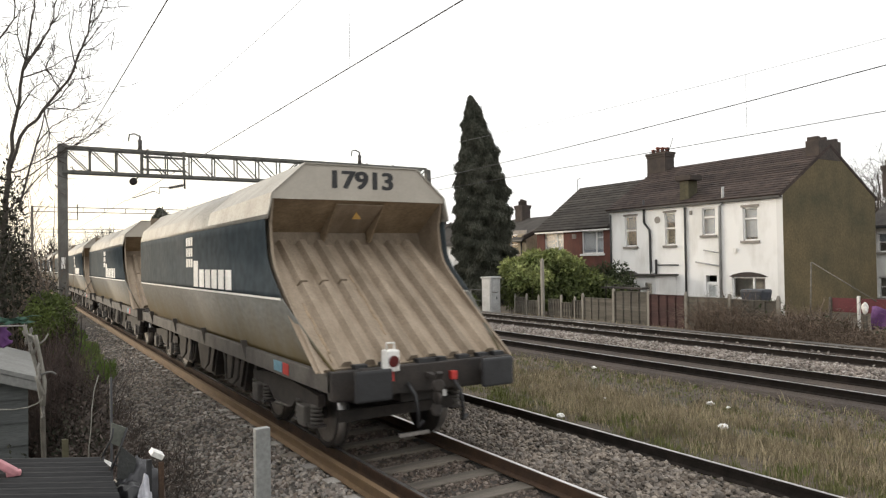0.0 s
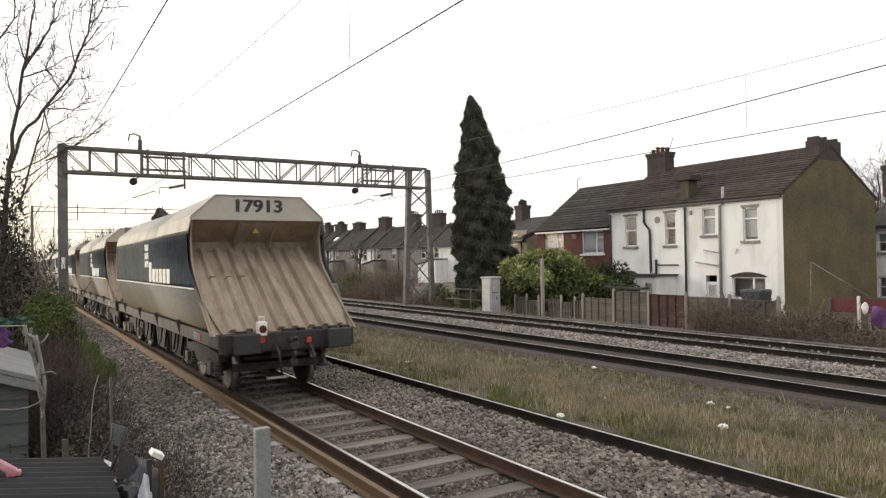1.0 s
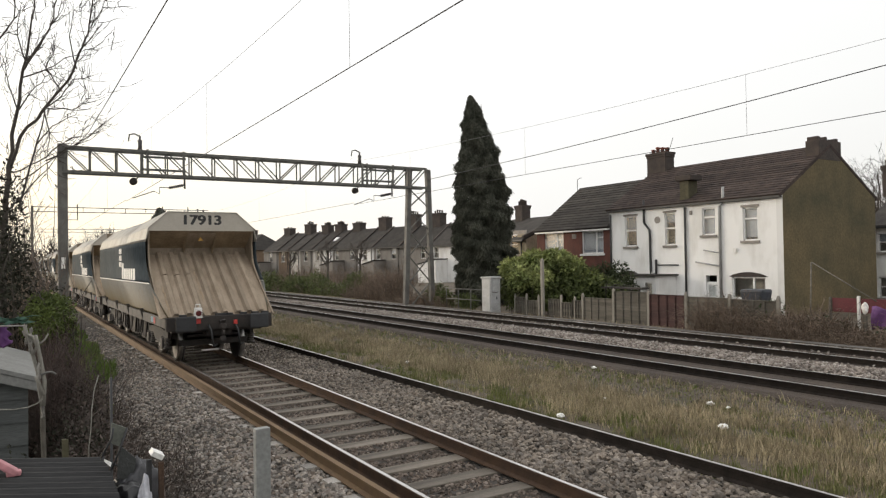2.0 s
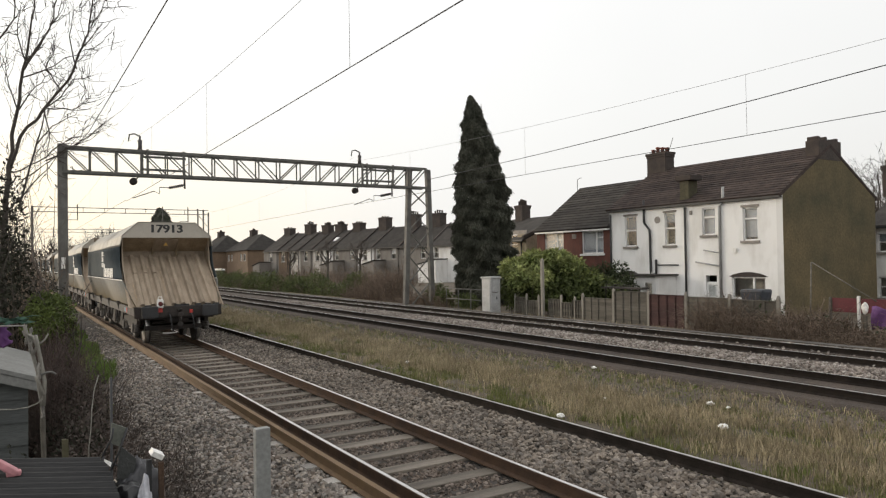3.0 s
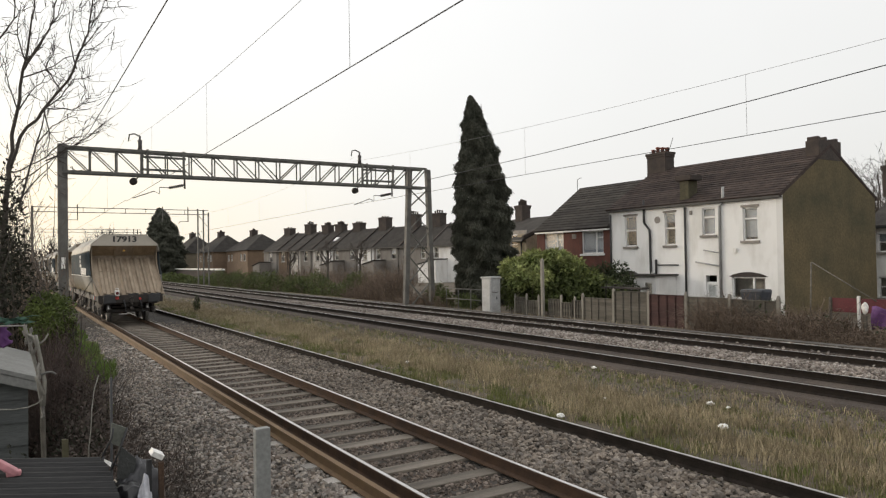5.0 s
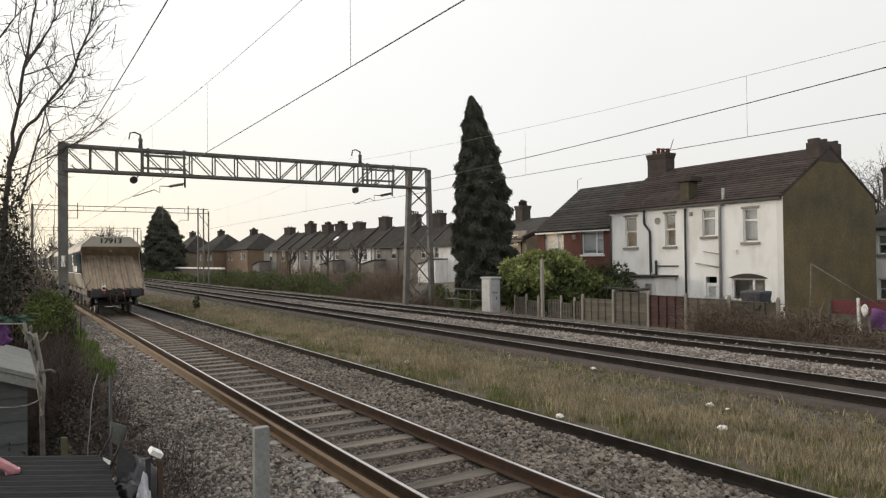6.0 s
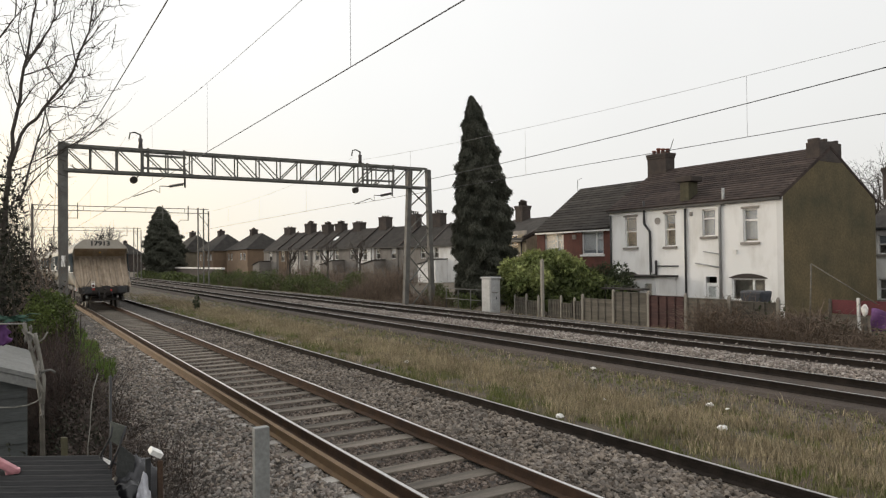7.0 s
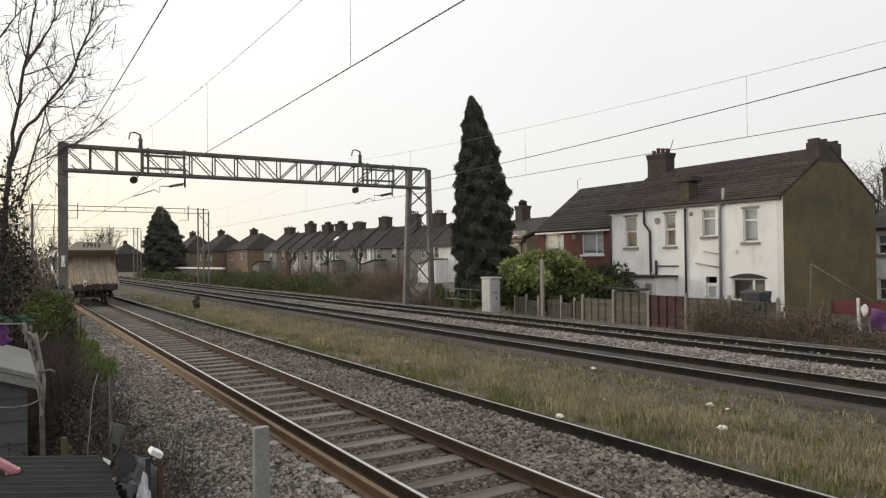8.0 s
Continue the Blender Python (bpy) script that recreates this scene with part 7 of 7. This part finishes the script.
# ---- sheds and clutter beside the camera ----
sh = thing("shed", "low shed with a black corrugated roof", "shed", at=(0.43, 4.72, 0), rz=-31.6)
bm = bmesh.new()
n, wv = 232, 0.009
prev = None
for i in range(n + 1):
    yy = -2.9 + 2.9 * i / n
    xr = 0.05 - yy * 0.62
    zz = 1.31 + yy * 0.082 + wv * math.sin(i * 2 * math.pi / 6)
    cur = [bm.verts.new((-3.2, yy, zz)), bm.verts.new((xr, yy, zz)), bm.verts.new((-3.2, yy, zz - 0.012)), bm.verts.new((xr, yy, zz - 0.012))]
    if prev:
        for q in ((0, 1), (1, 3), (3, 2), (2, 0)):
            bm.faces.new((prev[q[0]], prev[q[1]], cur[q[1]], cur[q[0]]))
    prev = cur
bmesh.ops.recalc_face_normals(bm, faces=bm.faces[:])
part("roof", bm, M["felt"], sh, "black corrugated roof sheet")
part("wall", boxed(-3.1, 1.6, -2.8, -2.74, -0.75, 1.05), M["shed_grey"], sh)
part("wall", boxed(-3.1, 0.02, -0.16, -0.10, -0.75, 1.27), M["shed_grey"], sh)
part("wall", prism(bmesh.new(), [(-0.04, -0.17), (0.02, -0.17), (1.56, -2.73), (1.50, -2.73)], "z", -0.75, 1.05), M["shed_grey"], sh)
for x_, y_ in ((-0.55, -0.55), (-0.42, -0.95), (-1.3, -0.4)):
    part("screw_cap", box(bmesh.new(), x_, x_ + 0.03, y_, y_ + 0.012, 1.315 + y_ * 0.082, 1.328 + y_ * 0.082, 0.003), M["white"], sh, "small pale screw cap")

gs = thing("garden_shed", "grey boarded garden shed with a pale felt roof", "shed")
for k in range(9):
    part("board", prism(bmesh.new(), [(8.2 - 0.0, -0.7 + k * 0.23), (8.23, -0.7 + k * 0.23), (8.23, -0.47 + k * 0.23), (8.215, -0.47 + k * 0.23)], "x", -2.2, 0.14), M["shed_grey"], gs)
part("side_wall", boxed(0.10, 0.14, 8.24, 10.2, -0.7, 1.32), M["shed_grey"], gs)
part("roof", prism(bmesh.new(), [(0.24, 1.36), (-1.0, 1.80), (-2.2, 1.38), (-2.2, 1.34), (-1.0, 1.755), (0.24, 1.315)], "y", 8.05, 10.4), M["shed_roof"], gs, "pale grey felt roof")
part("barge_board", prism(bmesh.new(), [(0.24, 1.31), (-1.0, 1.75), (-1.0, 1.66), (0.24, 1.22)], "y", 8.06, 8.09), M["shed_roof"], gs)
part("gable_board", prism(bmesh.new(), [(0.12, 1.33), (-1.0, 1.73), (-2.1, 1.33)], "y", 8.2, 8.23), M["shed_grey"], gs)

ps = thing("washing_post", "weathered timber post hung with rags and rope", "post")
M["weathered"] = mat("weathered", (0.30, 0.285, 0.25), 0.95, col2=(0.14, 0.13, 0.11), scale=8, fine=60, stretch=(3, 3, 0.6))
part("post", pipe(bmesh.new(), [(0.200, 5.76, -0.7), (0.192, 5.76, 1.1), (0.186, 5.76, 1.46), (0.180, 5.75, 1.60)], 0.017, 8), M["fence_panel"], ps)
for pts_, r_ in (([(0.186, 5.73, 1.44), (0.166, 5.73, 1.59), (0.157, 5.72, 1.72), (0.125, 5.72, 1.85), (0.104, 5.71, 1.94), (0.078, 5.70, 2.05)], 0.017),
                 ([(0.190, 5.71, 1.48), (0.199, 5.70, 1.65), (0.178, 5.70, 1.78), (0.157, 5.70, 1.91), (0.143, 5.70, 1.98)], 0.019),
                 ([(0.190, 5.69, 1.56), (0.160, 5.69, 1.65), (0.143, 5.69, 1.69)], 0.015),
                 ([(0.157, 5.70, 1.91), (0.198, 5.70, 1.94), (0.222, 5.70, 1.985)], 0.008),
                 ([(0.130, 5.71, 1.84), (0.150, 5.70, 1.90), (0.128, 5.69, 1.97), (0.10, 5.69, 1.99)], 0.012)):
    part("branch", pipe(bmesh.new(), pts_, r_ * 0.72, 7), M["weathered"], ps, "pale gnarled weathered branch")
part("arm", pipe(bmesh.new(), [(0.176, 5.69, 1.70), (0.205, 5.69, 1.712), (0.239, 5.69, 1.717), (0.267, 5.69, 1.695)], 0.009), M["galv_pale"], ps, "bent pale pipe end")
part("cable", pipe(bmesh.new(), [(-0.30, 5.69, 1.52), (-0.064, 5.69, 1.488), (0.015, 5.69, 1.478), (0.095, 5.69, 1.484), (0.149, 5.69, 1.502), (0.183, 5.70, 1.529)], 0.004, 5), M["weathered"], ps, "slack grey cable")
cn = thing("garden_cane", "long pale bent cane standing in the brambles", "cane")
part("cane", pipe(bmesh.new(), [(0.503, 5.3, 1.717), (0.475, 5.3, 1.621), (0.461, 5.3, 1.501), (0.453, 5.3, 1.351), (0.44, 5.3, 1.24), (0.42, 5.3, -0.7)], 0.0035, 6), M["weathered"], cn)
bo = thing("board", "short mossy board standing in the brambles", "board")
part("board", prism(bmesh.new(), [(0.275, 1.337), (0.313, 1.331), (0.34, -0.7), (0.30, -0.7)], "y", 5.2, 5.215), M["moss_brick"], bo)
sk = thing("iron_stake", "thin blackened stake in the bramble bank", "stake", "iron stakes", at=(0.71, 6.5, 0))
part("stake", tubed((0, 0, -0.75), (0, 0, 1.52), 0.011, seg=6), M["black"], sk)
M["rag"] = mat("rag", (0.33, 0.31, 0.28), 0.9, col2=(0.15, 0.14, 0.13), scale=8, fine=40)
M["green_net"] = mat("green_net", (0.05, 0.12, 0.085), 0.7, scale=8, fine=40)
M["pink"] = mat("pink", (0.50, 0.22, 0.24), 0.6, scale=5, fine=30)


def rag(name, parent, cx, cy, cz, w, h, mtl, seed, label):
    bm = bmesh.new()
    r = random.Random(seed)
    n_, m_ = 6, 8
    v = [[bm.verts.new((cx + w * (i / n_ - 0.5) * (1 - 0.5 * j / m_ + 0.3 * math.sin(j * 1.7 + seed)) + 0.12 * w * math.sin(j * 0.8 + seed) + r.uniform(-0.006, 0.006), cy + 0.012 * math.sin(i * 1.9 + j * 0.4), cz - h * j / m_ + r.uniform(-0.01, 0.01))) for j in range(m_ + 1)] for i in range(n_ + 1)]
    for i in range(n_):
        for j in range(m_):
            bm.faces.new((v[i][j], v[i + 1][j], v[i + 1][j + 1], v[i][j + 1])).smooth = True
    return solidified(part(name, bm, M[mtl], parent, label), 0.004)


for k, (x, z, w_, h_) in enumerate(((0.085, 2.06, 0.028, 0.17), (0.115, 2.03, 0.022, 0.20), (0.165, 1.78, 0.026, 0.16), (0.185, 1.52, 0.020, 0.16))):
    rag("rag", ps, x, 5.72 - 0.01 * (k % 3), z, w_ * 0.7, h_ * 0.85, "rag", 3 + 4 * k, "grey-white hanging rag")
ln = thing("washing_line", "green net and purple cloth slung on a line", "cloth")
part("line", pipe(bmesh.new(), [(-2.0, 6.2, 2.0), (-0.8, 6.1, 2.06), (0.078, 5.70, 2.05)], 0.006), M["rag"], ln)
rag("net", ln, 0.01, 6.0, 2.095, 0.26, 0.05, "green_net", 21, "green netting")
rag("cloth", ln, -0.06, 6.05, 2.035, 0.13, 0.16, "purple", 22, "purple cloth")
pt = thing("toy_box", "faded pink and green plastic toy on the shed roof", "toy", at=(-0.03, 4.66, 1.285))
bm = box(bmesh.new(), -0.10, 0.05, -0.04, 0.04, 0.03, 0.068, 0.010)
bmesh.ops.rotate(bm, verts=bm.verts[:], cent=(0, 0, 0.03), matrix=Euler((0, radians(38), 0)).to_matrix())
box(bm, 0.0, 0.075, -0.03, 0.03, 0.0, 0.03, 0.012)
part("body", bm, M["pink"], pt)
part("lid", boxed(-0.13, -0.03, -0.035, 0.035, 0.046, 0.07, 0.008), M["green_net"], pt, "green lid")

pst = thing("signal_post", "plain grey steel post beside the line", "post", at=(1.215, 3.98, 0))
part("post", boxed(-0.043, 0.043, -0.028, 0.028, -0.75, 1.52, 0.006), M["post_grey"], pst)

st = thing("timber_stack", "stack of old boards and crates against the shed", "timber stack")
for k in range(8):
    part("board", boxed(0.52 - 0.01 * (k % 3), 0.98 + 0.02 * (k % 2), 4.1 + 0.02 * (k % 3), 4.75, -0.75 + k * 0.20, -0.56 + k * 0.20, 0.01), M["fence_panel"], st)
M["chair_cloth"] = mat("chair_cloth", (0.12, 0.125, 0.105), 0.8, col2=(0.075, 0.08, 0.068), scale=8, fine=60)
M["chair_dark"] = mat("chair_dark", (0.05, 0.052, 0.05), 0.7, col2=(0.03, 0.032, 0.03), scale=8, fine=60)
ch = thing("folding_chair", "broken black folding chair lying on a stack", "chair", at=(0.56, 4.42, 1.0))
part("backrest", prism(bmesh.new(), [(-0.076, 0.562), (-0.001, 0.524), (-0.034, 0.419), (-0.081, 0.451)], "y", 0.0, 0.012), M["chair_cloth"], ch, "torn grey-green backrest")
part("seat", prism(bmesh.new(), [(-0.035, 0.428), (0.054, 0.336), (0.042, 0.20), (-0.048, 0.24)], "y", 0.02, 0.035), M["chair_dark"], ch, "sagging dark grey seat cloth")
for q in (((-0.133, -0.02, 0.375), (-0.078, -0.02, 0.481), (-0.069, -0.02, 0.537)), ((-0.08, -0.02, 0.30), (-0.034, -0.02, 0.417), (0.002, -0.02, 0.527)), ((-0.13, 0.03, 0.36), (-0.03, 0.03, 0.30), (0.05, 0.03, 0.20))):
    part("leg", pipe(bmesh.new(), q, 0.0065), M["black"], ch, "thin black metal leg")
part("bracket", prism(bmesh.new(), [(-0.12, 0.374), (-0.081, 0.346), (-0.089, 0.326), (-0.12, 0.361)], "y", -0.045, -0.035), M["white"], ch, "white plastic bracket")


def bag(at, r_, mtl, label, seed, sz=(1, 1, 1)):
    bm = bmesh.new()
    bmesh.ops.create_icosphere(bm, subdivisions=4, radius=r_)
    off = Vector((seed * 3.1, seed, 0))
    for v in bm.verts:
        k = 1 + 0.35 * noise.noise(v.co * (6 / r_ * 0.22) + off) + 0.30 * abs(noise.noise(v.co * (20 / r_ * 0.15) + off)) + 0.08 * noise.noise(v.co * (60 / r_ * 0.1) + off)
        v.co = Vector((v.co.x * sz[0], v.co.y * sz[1], v.co.z * sz[2])) * k
    for f in bm.faces:
        f.smooth = True
    o = solo("rubbish_bag", bm, M[mtl], label, "bag", "rubbish bags")
    o.matrix_world = pose(*at)
    return o


M["polythene"] = mat("polythene", (0.018, 0.018, 0.02), 0.28, scale=6, fine=30, bump=0.2)
M["black_sack"] = mat("black_sack", (0.05, 0.05, 0.055), 0.42, scale=7, fine=35, bump=0.25)
M["grey_bag"] = mat("grey_bag", (0.42, 0.42, 0.45), 0.45, col2=(0.3, 0.3, 0.34), scale=8, fine=40)
bag((0.61, 4.50, 1.06), 0.16, "black_sack", "taut dark grey plastic rubbish bag on a stack of boards", 2, (0.75, 0.7, 1.55))
bag((0.55, 4.32, 1.03), 0.14, "polythene", "shiny black plastic rubbish bag on a stack of boards", 1, (0.85, 0.7, 1.2))
bag((0.63, 4.25, 1.02), 0.12, "grey_bag", "crumpled grey-white plastic bag", 5, (0.42, 0.5, 1.75))
bag((0.70, 4.17, 0.93), 0.09, "grey_bag", "small crumpled grey-white plastic bag", 4, (0.7, 0.7, 1.2))
for k, (x, y) in enumerate(((0.66, 4.28), (0.72, 4.26))):
    p_ = thing("iron_stake", "rusty black iron stake", "stake", "iron stakes", at=(x, y, 0))
    part("stake", boxed(-0.014, 0.014, -0.012, 0.012, -0.75, 1.36 - 0.02 * k, 0.004), M["rail_rust"] if k else M["black"], p_)
wb = thing("white_box", "small white plastic box tipped on a stake", "box", at=(0.69, 4.27, 1.345))
bm = box(bmesh.new(), -0.036, 0.036, -0.03, 0.03, 0.0, 0.03, 0.003)
bmesh.ops.rotate(bm, verts=bm.verts[:], matrix=Euler((0.25, 0.55, 0.2)).to_matrix())
bmesh.ops.translate(bm, verts=bm.verts[:], vec=(0, 0, 0.03))
part("case", bm, M["white"], wb)
mk_ = thing("marker_post", "short black marker post beside the ballast", "post", at=(2.05, 30.0, 0))
part("post", boxed(-0.07, 0.07, -0.07, 0.07, -0.6, 0.35, 0.01), M["black"], mk_)

motions()
